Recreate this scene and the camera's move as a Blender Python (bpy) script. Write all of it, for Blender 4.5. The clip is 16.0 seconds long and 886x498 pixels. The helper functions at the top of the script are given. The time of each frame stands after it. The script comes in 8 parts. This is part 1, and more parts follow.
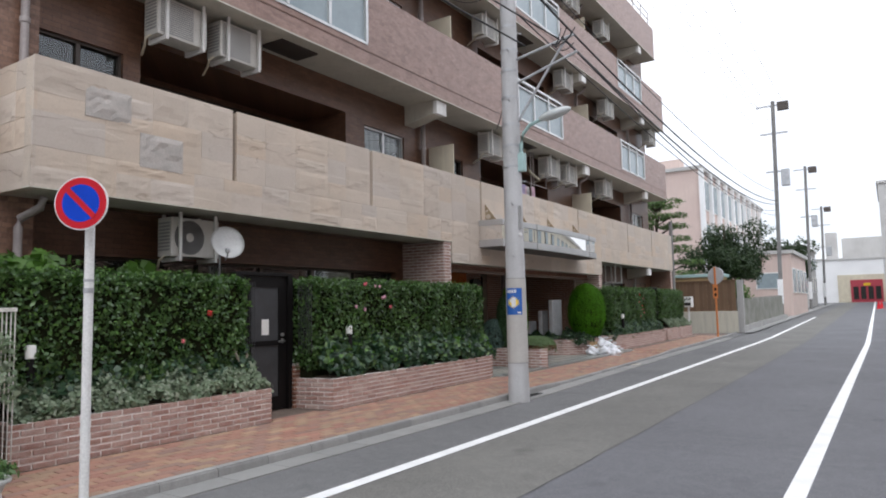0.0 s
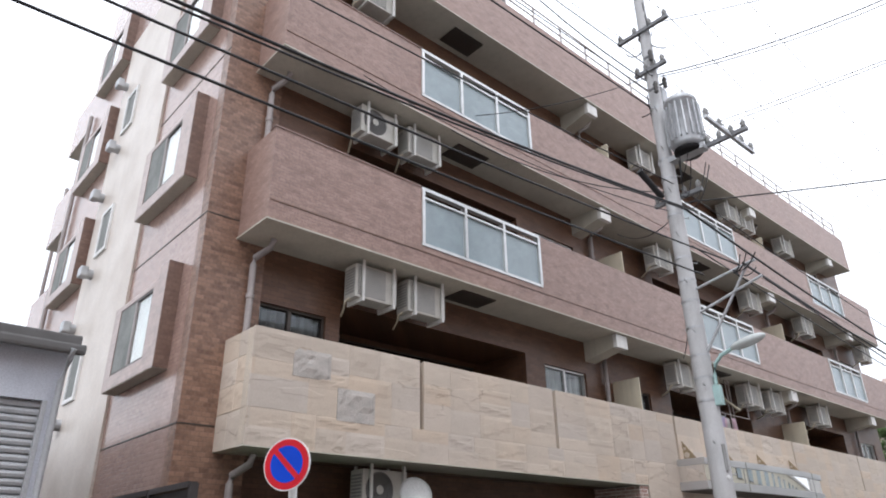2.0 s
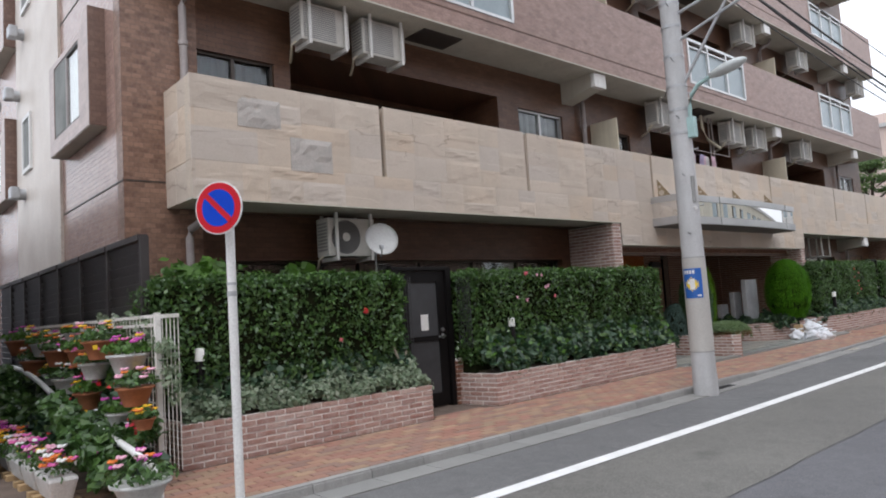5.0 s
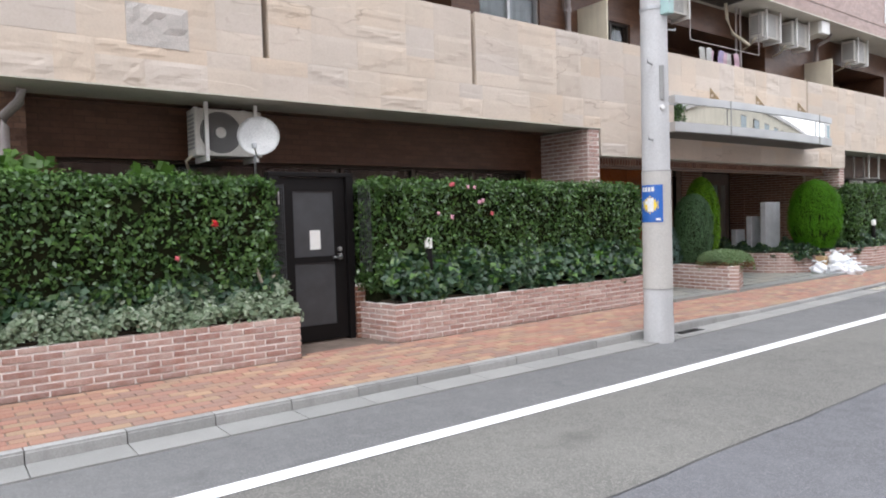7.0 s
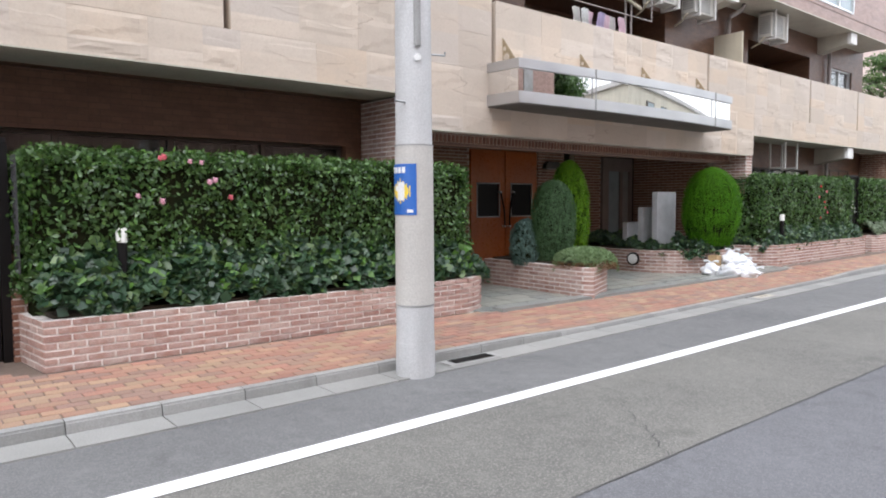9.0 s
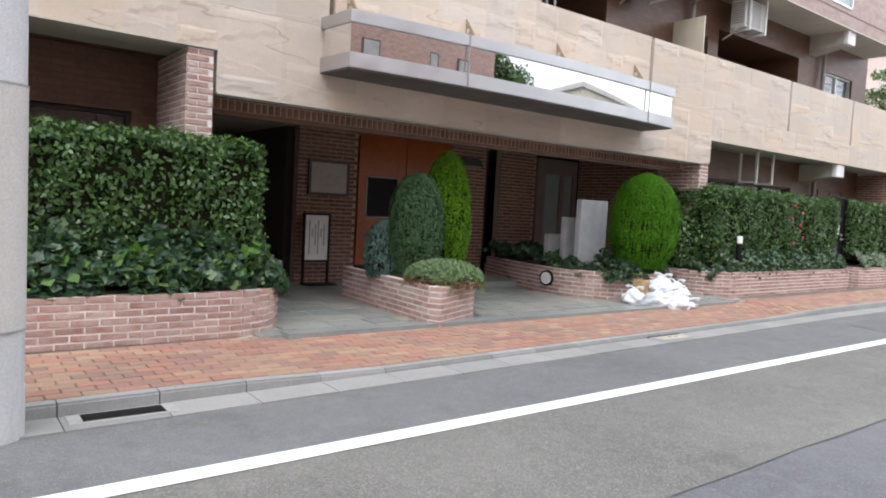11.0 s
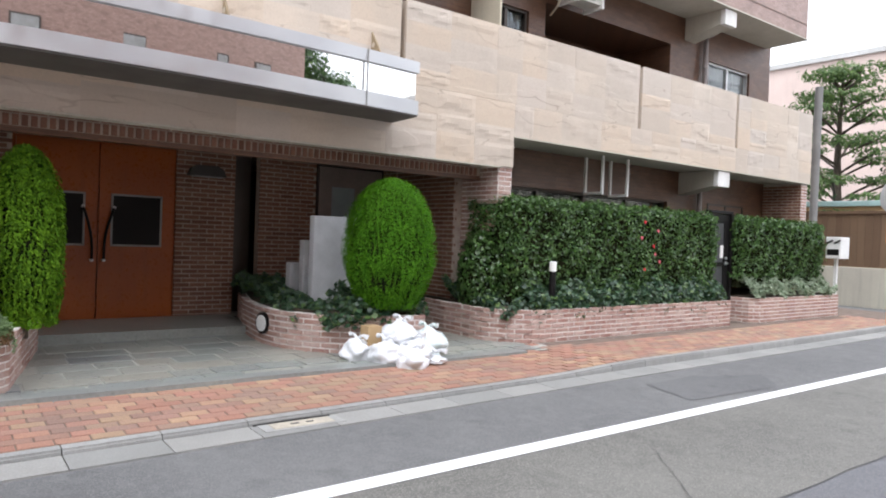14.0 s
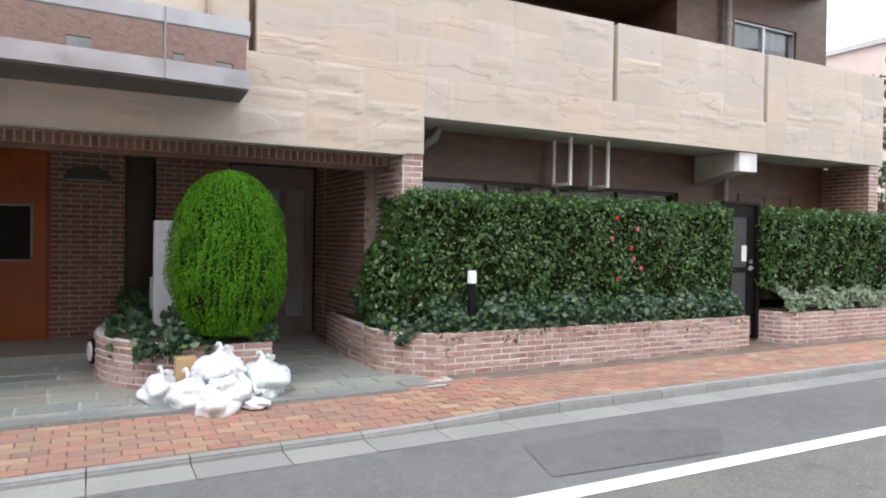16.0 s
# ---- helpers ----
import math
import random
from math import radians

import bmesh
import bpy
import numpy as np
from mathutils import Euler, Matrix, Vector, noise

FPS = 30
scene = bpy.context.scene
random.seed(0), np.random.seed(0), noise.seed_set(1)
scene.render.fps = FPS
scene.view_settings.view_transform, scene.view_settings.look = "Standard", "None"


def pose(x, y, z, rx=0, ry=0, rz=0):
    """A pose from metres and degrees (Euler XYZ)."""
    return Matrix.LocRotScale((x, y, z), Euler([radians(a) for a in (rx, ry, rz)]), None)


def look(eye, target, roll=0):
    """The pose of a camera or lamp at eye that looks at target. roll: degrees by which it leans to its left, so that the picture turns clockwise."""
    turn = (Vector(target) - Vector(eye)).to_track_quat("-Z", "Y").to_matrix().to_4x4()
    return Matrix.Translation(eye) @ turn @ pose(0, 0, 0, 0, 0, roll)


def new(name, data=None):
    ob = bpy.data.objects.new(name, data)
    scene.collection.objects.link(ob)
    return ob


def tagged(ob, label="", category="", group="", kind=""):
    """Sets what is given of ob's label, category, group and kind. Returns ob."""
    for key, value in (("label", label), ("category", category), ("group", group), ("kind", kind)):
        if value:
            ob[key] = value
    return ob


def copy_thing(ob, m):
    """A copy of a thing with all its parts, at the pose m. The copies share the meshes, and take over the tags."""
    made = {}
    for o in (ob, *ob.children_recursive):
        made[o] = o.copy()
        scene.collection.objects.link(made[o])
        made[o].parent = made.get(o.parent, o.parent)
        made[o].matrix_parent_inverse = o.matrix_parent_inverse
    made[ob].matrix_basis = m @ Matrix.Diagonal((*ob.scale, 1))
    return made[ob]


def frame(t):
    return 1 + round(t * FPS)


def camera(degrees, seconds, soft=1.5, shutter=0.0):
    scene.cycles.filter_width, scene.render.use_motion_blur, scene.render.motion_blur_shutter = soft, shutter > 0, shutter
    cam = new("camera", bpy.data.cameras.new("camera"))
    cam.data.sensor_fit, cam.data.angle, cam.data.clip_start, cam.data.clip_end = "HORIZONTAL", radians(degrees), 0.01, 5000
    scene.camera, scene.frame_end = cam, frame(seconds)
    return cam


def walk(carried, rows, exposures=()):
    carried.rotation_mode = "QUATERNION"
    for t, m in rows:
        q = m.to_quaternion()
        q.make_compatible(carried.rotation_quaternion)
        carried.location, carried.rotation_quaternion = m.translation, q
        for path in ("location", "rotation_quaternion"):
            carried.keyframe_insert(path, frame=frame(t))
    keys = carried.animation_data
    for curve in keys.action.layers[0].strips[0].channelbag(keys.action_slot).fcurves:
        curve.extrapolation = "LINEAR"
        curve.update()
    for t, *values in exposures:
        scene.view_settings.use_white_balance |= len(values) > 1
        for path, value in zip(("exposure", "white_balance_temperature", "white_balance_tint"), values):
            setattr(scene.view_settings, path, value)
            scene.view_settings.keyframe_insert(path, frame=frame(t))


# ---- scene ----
cam = camera(66.0, 16.0, soft=1.9)
METRES, EYE, TILT, LEAN, TURN = 18.0, 1.5, 0.0, 0.0, 33.1
ROWS = [
    (0.0, 0.0, 0.0, 0.0, 0.1, 4.99, 1.19),
    (0.5, -0.0031, -0.0001, 0.0003, 10.53, 6.45, 1.33),
    (1.0, -0.0044, -0.0002, 0.002, 15.71, 11.39, 1.42),
    (1.5, -0.0035, -0.0012, 0.0049, 15.6, 18.54, 0.53),
    (2.0, -0.0028, -0.0035, 0.007, 15.11, 24.62, 0.87),
    (2.5, -0.0018, -0.0053, 0.0094, 13.89, 29.6, 0.3),
    (3.0, -0.0015, -0.005, 0.0106, 13.06, 32.92, 0.51),
    (3.5, -0.0018, -0.0026, 0.0079, 12.78, 29.55, 1.24),
    (4.0, -0.0027, 0.0041, 0.003, 12.73, 20.54, 1.98),
    (4.5, 0.0035, 0.0145, -0.0, 13.69, 10.6, 3.45),
    (7.0, 0.0849, 0.1563, -0.0027, 19.97, -2.26, 1.69),
    (7.5, 0.1039, 0.1939, -0.0028, 20.89, -1.55, 1.75),
    (8.0, 0.1269, 0.2324, -0.003, 18.42, -1.72, 0.72),
    (8.5, 0.1491, 0.2706, -0.0034, 18.64, -2.3, 0.53),
    (9.0, 0.1752, 0.3087, -0.0017, 17.75, -3.78, 0.32),
    (11.5, 0.2873, 0.502, -0.0048, 19.84, -3.23, -3.9),
    (12.0, 0.3141, 0.5407, -0.0047, 12.87, -3.56, -0.53),
    (12.5, 0.3362, 0.5771, -0.0025, 14.56, -2.63, -1.24),
    (13.0, 0.362, 0.6111, -0.0011, 19.16, -2.1, -1.68),
    (13.5, 0.3796, 0.65, -0.0025, 19.98, -1.11, -3.41),
    (14.0, 0.4069, 0.6854, -0.001, 20.2, -1.01, -2.18),
    (14.5, 0.4285, 0.7226, -0.0002, 20.41, -0.21, -5.08),
    (15.0, 0.4532, 0.7592, 0.0007, 24.71, -2.05, -2.78),
    (15.5, 0.4695, 0.7968, 0.0008, 25.62, -1.05, -2.94),
    (16.0, 0.4918, 0.8344, 0.0013, 29.67, -0.7, -0.9),
]
walk(cam, [(t, pose(0, 0, EYE, TILT, LEAN, TURN) @ pose(METRES * x, METRES * y, METRES * z, 90 + pitch, roll, yaw)) for t, x, y, z, yaw, pitch, roll in ROWS],
     exposures=[(t, e, 6250, 12.5) for t, e in ((0.0, -0.11), (1.0, 0.01), (1.5, 0.05), (2.5, -0.06), (3.0, -0.38), (3.5, -0.70), (4.1, -0.72), (4.6, -0.36), (5.6, 0.13), (7.0, 0.64), (8.0, 0.67), (16.0, 0.68))])

# ---- world and sun: bright overcast ----
SKY_LEVEL, SUN_LEVEL = 1.0, 0.8
world = bpy.data.worlds.new("sky")
scene.world = world
world.use_nodes = True
wn, wl = world.node_tree.nodes, world.node_tree.links
wn.clear()
w_out, w_bg = wn.new("ShaderNodeOutputWorld"), wn.new("ShaderNodeBackground")
w_sky = wn.new("ShaderNodeTexSky")
w_sky.sky_type, w_sky.sun_disc = "NISHITA", False
w_sky.sun_elevation, w_sky.sun_rotation = radians(58), radians(110)
w_co, w_sep, w_ramp = wn.new("ShaderNodeTexCoord"), wn.new("ShaderNodeSeparateXYZ"), wn.new("ShaderNodeValToRGB")
w_noise, w_nr, w_mix, w_gain = wn.new("ShaderNodeTexNoise"), wn.new("ShaderNodeMapRange"), wn.new("ShaderNodeMix"), wn.new("ShaderNodeVectorMath")
w_ramp.color_ramp.elements[0].position, w_ramp.color_ramp.elements[0].color = 0.0, (1.25, 1.27, 1.3, 1)
w_ramp.color_ramp.elements[1].position, w_ramp.color_ramp.elements[1].color = 0.9, (2.25, 2.32, 2.42, 1)
w_noise.inputs["Scale"].default_value, w_noise.inputs["Detail"].default_value = 2.2, 5.0
w_nr.inputs["From Min"].default_value, w_nr.inputs["From Max"].default_value = 0.35, 0.65
w_nr.inputs["To Min"].default_value, w_nr.inputs["To Max"].default_value = 0.72, 0.98
w_gain.operation = "SCALE"
w_gain.inputs["Scale"].default_value = 0.12
w_mix.data_type = "RGBA"
wl.new(w_co.outputs["Generated"], w_sep.inputs[0])
wl.new(w_sep.outputs["Z"], w_ramp.inputs[0])
wl.new(w_co.outputs["Generated"], w_noise.inputs["Vector"])
wl.new(w_noise.outputs["Fac"], w_nr.inputs["Value"])
wl.new(w_sky.outputs[0], w_gain.inputs[0])
wl.new(w_nr.outputs[0], w_mix.inputs[0])
wl.new(w_gain.outputs[0], w_mix.inputs[6])
wl.new(w_ramp.outputs[0], w_mix.inputs[7])
wl.new(w_mix.outputs[2], w_bg.inputs[0])
w_bg.inputs[1].default_value = SKY_LEVEL
wl.new(w_bg.outputs[0], w_out.inputs[0])
sun = new("sun", bpy.data.lights.new("sun", "SUN"))
sun.data.energy, sun.data.angle, sun.data.color = SUN_LEVEL, radians(25), (1.0, 0.975, 0.95)
sun.matrix_world = look((15, -17, 32), (0, 0, 0))


# ---- materials ----
def shade(name):
    m = bpy.data.materials.new(name)
    m.use_nodes = True
    return m, m.node_tree.nodes, m.node_tree.links, m.node_tree.nodes["Principled BSDF"]


def mixer(n, l, a, b, fac):
    """A colour mix: a and b are colours or sockets, fac a number or a socket."""
    mx = n.new("ShaderNodeMix")
    mx.data_type = "RGBA"
    for slot, v in ((0, fac), (6, a), (7, b)):
        if isinstance(v, bpy.types.NodeSocket):
            l.new(v, mx.inputs[slot])
        elif slot:
            mx.inputs[slot].default_value = (*v, 1)
        else:
            mx.inputs[0].default_value = v
    return mx.outputs[2]


def ranged(n, l, socket, a, b, c=0.0, d=1.0):
    r = n.new("ShaderNodeMapRange")
    for k, v in zip(("From Min", "From Max", "To Min", "To Max"), (a, b, c, d)):
        r.inputs[k].default_value = v
    l.new(socket, r.inputs["Value"])
    return r.outputs[0]


def noisy(n, l, vec, scale, detail=4.0):
    t = n.new("ShaderNodeTexNoise")
    t.inputs["Scale"].default_value, t.inputs["Detail"].default_value = scale, detail
    l.new(vec, t.inputs["Vector"])
    return t.outputs["Fac"]


def mat(name, c1, c2=None, scale=3.0, rough=0.7, bump=0.15, bscale=70.0, metal=0.0, spec=0.4, vary="", tones=None, streak=0.0, grain=0.12, stainy=0.3):
    """A painted or mineral surface: broad stains between c1 and c2, fine grain, bump; vary 'object' or 'island' shifts single pieces through tones."""
    m, n, l, p = shade(name)
    co = n.new("ShaderNodeNewGeometry").outputs["Position"] if vary == "object" else n.new("ShaderNodeTexCoord").outputs["Object"]
    c2 = c2 or tuple(v * 0.78 for v in c1)
    big = ranged(n, l, noisy(n, l, co, scale), 0.35, 0.68)
    col = mixer(n, l, c1, c2, big)
    if vary:
        src = n.new("ShaderNodeObjectInfo").outputs["Random"] if vary == "object" else n.new("ShaderNodeNewGeometry").outputs["Random Per Island"]
        ramp = n.new("ShaderNodeValToRGB")
        ramp.color_ramp.interpolation = "LINEAR"
        while len(ramp.color_ramp.elements) < len(tones):
            ramp.color_ramp.elements.new(0.5)
        for i, (e, c) in enumerate(zip(ramp.color_ramp.elements, tones)):
            e.position, e.color = i / (len(tones) - 1), (*c, 1)
        l.new(src, ramp.inputs[0])
        col = mixer(n, l, ramp.outputs[0], col, stainy)
    fine = noisy(n, l, co, bscale)
    if grain:
        dark = n.new("ShaderNodeMix")
        dark.data_type, dark.blend_type = "RGBA", "MULTIPLY"
        dark.inputs[0].default_value = 1.0
        l.new(col, dark.inputs[6])
        g = n.new("ShaderNodeCombineColor")
        f = ranged(n, l, fine, 0.3, 0.7, 1 - grain, 1 + grain)
        for i in range(3):
            l.new(f, g.inputs[i])
        l.new(g.outputs[0], dark.inputs[7])
        col = dark.outputs[2]
    if streak:
        mp = n.new("ShaderNodeMapping")
        mp.inputs["Scale"].default_value = (5, 5, 0.35)
        l.new(co, mp.inputs[0])
        s = ranged(n, l, noisy(n, l, mp.outputs[0], 1.6, 6), 0.48, 0.75, 0.0, streak)
        col = mixer(n, l, col, tuple(v * 0.45 for v in c1), s)
    l.new(col, p.inputs["Base Color"])
    l.new(ranged(n, l, fine, 0.3, 0.7, max(0.02, rough - 0.08), min(1, rough + 0.08)), p.inputs["Roughness"])
    p.inputs["Metallic"].default_value = metal
    p.inputs["Specular IOR Level"].default_value = spec
    if bump:
        b = n.new("ShaderNodeBump")
        b.inputs["Strength"].default_value, b.inputs["Distance"].default_value = bump, 0.01
        l.new(fine, b.inputs["Height"])
        l.new(b.outputs[0], p.inputs["Normal"])
    return m


def tiled(name, c1, c2, joint, w, h, rough=0.35, offset=0.5, bump=0.5, gap=0.006, spec=0.5, blotch=0.4):
    """Small ceramic tiles on upright walls: running bond in (x + y, z), each tile of its own tone, with weather stains."""
    m, n, l, p = shade(name)
    co = n.new("ShaderNodeTexCoord").outputs["Object"]
    sep, com = n.new("ShaderNodeSeparateXYZ"), n.new("ShaderNodeCombineXYZ")
    add = n.new("ShaderNodeMath")
    l.new(co, sep.inputs[0])
    l.new(sep.outputs[0], add.inputs[0])
    l.new(sep.outputs[1], add.inputs[1])
    l.new(add.outputs[0], com.inputs[0])
    l.new(sep.outputs[2], com.inputs[1])
    br = n.new("ShaderNodeTexBrick")
    br.offset = offset
    for k, v in (("Scale", 1.0), ("Mortar Size", gap), ("Mortar Smooth", 0.3), ("Bias", 0.0), ("Brick Width", w), ("Row Height", h)):
        br.inputs[k].default_value = v
    br.inputs["Color1"].default_value, br.inputs["Color2"].default_value, br.inputs["Mortar"].default_value = (*c1, 1), (*c2, 1), (*joint, 1)
    l.new(com.outputs[0], br.inputs["Vector"])
    stain = ranged(n, l, noisy(n, l, co, 0.9), 0.4, 0.75, 0.0, 0.22)
    col = mixer(n, l, br.outputs["Color"], tuple(v * 0.6 for v in c2), stain)
    fine = ranged(n, l, noisy(n, l, co, 26.0), 0.35, 0.65, 0.0, 0.3)
    col = mixer(n, l, col, tuple(v * 1.25 for v in c1), fine)
    mp = n.new("ShaderNodeMapping")
    mp.inputs["Rotation"].default_value = (0, 0, 0.6)
    mp.inputs["Scale"].default_value = (3.2, 7.5, 1.0)
    l.new(com.outputs[0], mp.inputs[0])
    col = mixer(n, l, col, tuple(v * 0.62 for v in c2), ranged(n, l, noisy(n, l, mp.outputs[0], 1.0, 2), 0.48, 0.66, 0.0, blotch))
    l.new(col, p.inputs["Base Color"])
    p.inputs["Roughness"].default_value, p.inputs["Specular IOR Level"].default_value = rough, spec
    b = n.new("ShaderNodeBump")
    b.invert = True
    b.inputs["Strength"].default_value, b.inputs["Distance"].default_value = bump, 0.004
    l.new(br.outputs["Fac"], b.inputs["Height"])
    l.new(b.outputs[0], p.inputs["Normal"])
    return m


def leafy(name, tones, rough=0.42, spec=0.45, thin=0.25):
    m, n, l, p = shade(name)
    src = n.new("ShaderNodeNewGeometry").outputs["Random Per Island"]
    ramp = n.new("ShaderNodeValToRGB")
    while len(ramp.color_ramp.elements) < len(tones):
        ramp.color_ramp.elements.new(0.5)
    for i, (e, c) in enumerate(zip(ramp.color_ramp.elements, tones)):
        e.position, e.color = i / (len(tones) - 1), (*c, 1)
    l.new(src, ramp.inputs[0])
    co = n.new("ShaderNodeTexCoord").outputs["Object"]
    patch = ranged(n, l, noisy(n, l, co, 2.3), 0.35, 0.7, 0.0, 0.5)
    col = mixer(n, l, ramp.outputs[0], tuple(v * 0.6 for v in tones[len(tones) // 2]), patch)
    l.new(col, p.inputs["Base Color"])
    p.inputs["Roughness"].default_value, p.inputs["Specular IOR Level"].default_value = rough, spec
    t = n.new("ShaderNodeBsdfTranslucent")
    l.new(col, t.inputs[0])
    mx = n.new("ShaderNodeMixShader")
    mx.inputs[0].default_value = thin
    out = n["Material Output"]
    l.new(p.outputs[0], mx.inputs[1])
    l.new(t.outputs[0], mx.inputs[2])
    l.new(mx.outputs[0], out.inputs[0])
    return m


def plain(name, c, rough=0.5, metal=0.0, spec=0.5):
    return mat(name, c, tuple(v * 0.88 for v in c), 5.0, rough, 0.05, 90.0, metal, spec, grain=0.05)


def asphalt(name, c1, c2, c3, cracks):
    m, n, l, p = shade(name)
    co = n.new("ShaderNodeTexCoord").outputs["Object"]
    col = mixer(n, l, c1, c2, ranged(n, l, noisy(n, l, co, 0.55, 6), 0.35, 0.68))
    vo = n.new("ShaderNodeTexVoronoi")
    vo.inputs["Scale"].default_value = 130.0
    l.new(co, vo.inputs["Vector"])
    chips = ranged(n, l, vo.outputs["Color"], 0.5, 0.95, 0.0, 0.58)
    col = mixer(n, l, col, c3, chips)
    grit = noisy(n, l, co, 190.0, 3)
    col = mixer(n, l, col, tuple(v * 0.4 for v in c1), ranged(n, l, grit, 0.5, 0.75, 0.0, 0.55))
    col = mixer(n, l, col, tuple(v * 1.25 for v in c2), ranged(n, l, noisy(n, l, co, 7.0, 5), 0.5, 0.72, 0.0, 0.4))
    col = mixer(n, l, col, tuple(v * 0.62 for v in c1), ranged(n, l, noisy(n, l, co, 3.1, 6), 0.58, 0.74, 0.0, 0.35))
    oil = ranged(n, l, noisy(n, l, co, 1.3, 2), 0.66, 0.78, 0.0, 0.4)
    col = mixer(n, l, col, tuple(v * 0.5 for v in c1), oil)
    l.new(col, p.inputs["Base Color"])
    p.inputs["Roughness"].default_value, p.inputs["Specular IOR Level"].default_value = 0.82, 0.35
    b = n.new("ShaderNodeBump")
    b.inputs["Strength"].default_value, b.inputs["Distance"].default_value = 0.3, 0.005
    l.new(vo.outputs["Distance"], b.inputs["Height"])
    l.new(b.outputs[0], p.inputs["Normal"])
    return m


def glazing(name, tint=(0.9, 0.95, 0.95)):
    m, n, l, p = shade(name)
    p.inputs["Base Color"].default_value = (*tint, 1)
    p.inputs["Roughness"].default_value, p.inputs["IOR"].default_value = 0.03, 1.5
    p.inputs["Transmission Weight"].default_value = 1.0
    return m


def stone(name, tones):
    """Split stone cladding: each slab of its own tone, with cleft lines painted dark as their shadows, shallow relief
    and faint stains.
    """
    m, n, l, p = shade(name)
    co = n.new("ShaderNodeNewGeometry").outputs["Position"]
    ramp = n.new("ShaderNodeValToRGB")
    while len(ramp.color_ramp.elements) < len(tones):
        ramp.color_ramp.elements.new(0.5)
    for i, (e, c) in enumerate(zip(ramp.color_ramp.elements, tones)):
        e.position, e.color = i / (len(tones) - 1), (*c, 1)
    rnd = n.new("ShaderNodeObjectInfo").outputs["Random"]
    l.new(rnd, ramp.inputs[0])
    col = mixer(n, l, ramp.outputs[0], (0.605, 0.515, 0.425), 0.25)
    col = mixer(n, l, col, (0.50, 0.435, 0.365), ranged(n, l, noisy(n, l, co, 1.7, 5), 0.42, 0.66, 0.0, 0.5))
    mp = n.new("ShaderNodeMapping")
    mp.inputs["Scale"].default_value = (1.0, 0.6, 2.4)
    l.new(co, mp.inputs[0])
    cleft = noisy(n, l, mp.outputs[0], 1.5, 2.5)
    line = n.new("ShaderNodeMath")
    line.operation = "SUBTRACT"
    line.inputs[1].default_value = 0.56
    l.new(cleft, line.inputs[0])
    ab = n.new("ShaderNodeMath")
    ab.operation = "ABSOLUTE"
    l.new(line.outputs[0], ab.inputs[0])
    near = ranged(n, l, ab.outputs[0], 0.0, 0.012, 1.0, 0.0)
    keep = ranged(n, l, noisy(n, l, co, 1.3, 2), 0.52, 0.60, 0.0, 0.6)
    both = n.new("ShaderNodeMath")
    both.operation = "MULTIPLY"
    l.new(near, both.inputs[0])
    l.new(keep, both.inputs[1])
    # thin dark line imitating the shadow at each cleft step
    col = mixer(n, l, col, (0.33, 0.26, 0.20), both.outputs[0])
    fine = noisy(n, l, co, 45.0)
    col = mixer(n, l, col, (0.40, 0.33, 0.26), ranged(n, l, fine, 0.45, 0.75, 0.0, 0.25))
    l.new(col, p.inputs["Base Color"])
    p.inputs["Roughness"].default_value, p.inputs["Specular IOR Level"].default_value = 0.72, 0.3
    step = ranged(n, l, cleft, 0.545, 0.575)
    hsum = n.new("ShaderNodeMath")
    hsum.operation = "MULTIPLY_ADD"
    hsum.inputs[1].default_value = 0.25
    l.new(fine, hsum.inputs[0])
    l.new(step, hsum.inputs[2])
    b = n.new("ShaderNodeBump")
    b.inputs["Strength"].default_value, b.inputs["Distance"].default_value = 0.3, 0.008
    l.new(hsum.outputs[0], b.inputs["Height"])
    l.new(b.outputs[0], p.inputs["Normal"])
    return m


ASPHALT_OLD = asphalt("asphalt_old", (0.118, 0.115, 0.106), (0.165, 0.161, 0.146), (0.36, 0.35, 0.31), 0)
ASPHALT_NEW = asphalt("asphalt_new", (0.112, 0.113, 0.119), (0.140, 0.141, 0.149), (0.25, 0.25, 0.258), 0)
ASPHALT_EDGE = asphalt("asphalt_edge", (0.122, 0.122, 0.122), (0.165, 0.165, 0.162), (0.27, 0.27, 0.265), 0)
PATCH = asphalt("asphalt_patch", (0.105, 0.105, 0.106), (0.140, 0.140, 0.140), (0.22, 0.22, 0.22), 0)
CRACK = plain("crack_dark", (0.085, 0.083, 0.08), 0.9)
EARTH = mat("earth", (0.06, 0.045, 0.03), (0.03, 0.022, 0.015), 4, 0.95, 0.6, 40)
LINE = mat("road_paint", (0.86, 0.86, 0.84), (0.74, 0.74, 0.72), 3, 0.6, 0.3, 140, grain=0.1)
KERB = mat("kerb_concrete", (0.30, 0.296, 0.285), (0.25, 0.25, 0.235), 2.5, 0.85, 0.3, 90, streak=0.3, vary="object", tones=[(0.28, 0.28, 0.27), (0.33, 0.328, 0.315), (0.38, 0.377, 0.36)])
GUTTER = mat("gutter_concrete", (0.33, 0.325, 0.31), (0.22, 0.22, 0.205), 2.2, 0.85, 0.3, 90, vary="object", tones=[(0.22, 0.22, 0.21), (0.265, 0.263, 0.25), (0.31, 0.303, 0.285)])
CONCRETE = mat("concrete", (0.43, 0.425, 0.41), (0.34, 0.335, 0.32), 1.6, 0.8, 0.3, 60, streak=0.4)
POLE_CONC = mat("pole_concrete", (0.56, 0.56, 0.56), (0.48, 0.48, 0.475), 2.0, 0.7, 0.2, 80, streak=0.25)
# a darker grey than POLE_CONC
FAR_POLE = mat("dark_grey_pole", (0.24, 0.235, 0.225), (0.18, 0.175, 0.17), 2.0, 0.8, 0.2, 60)
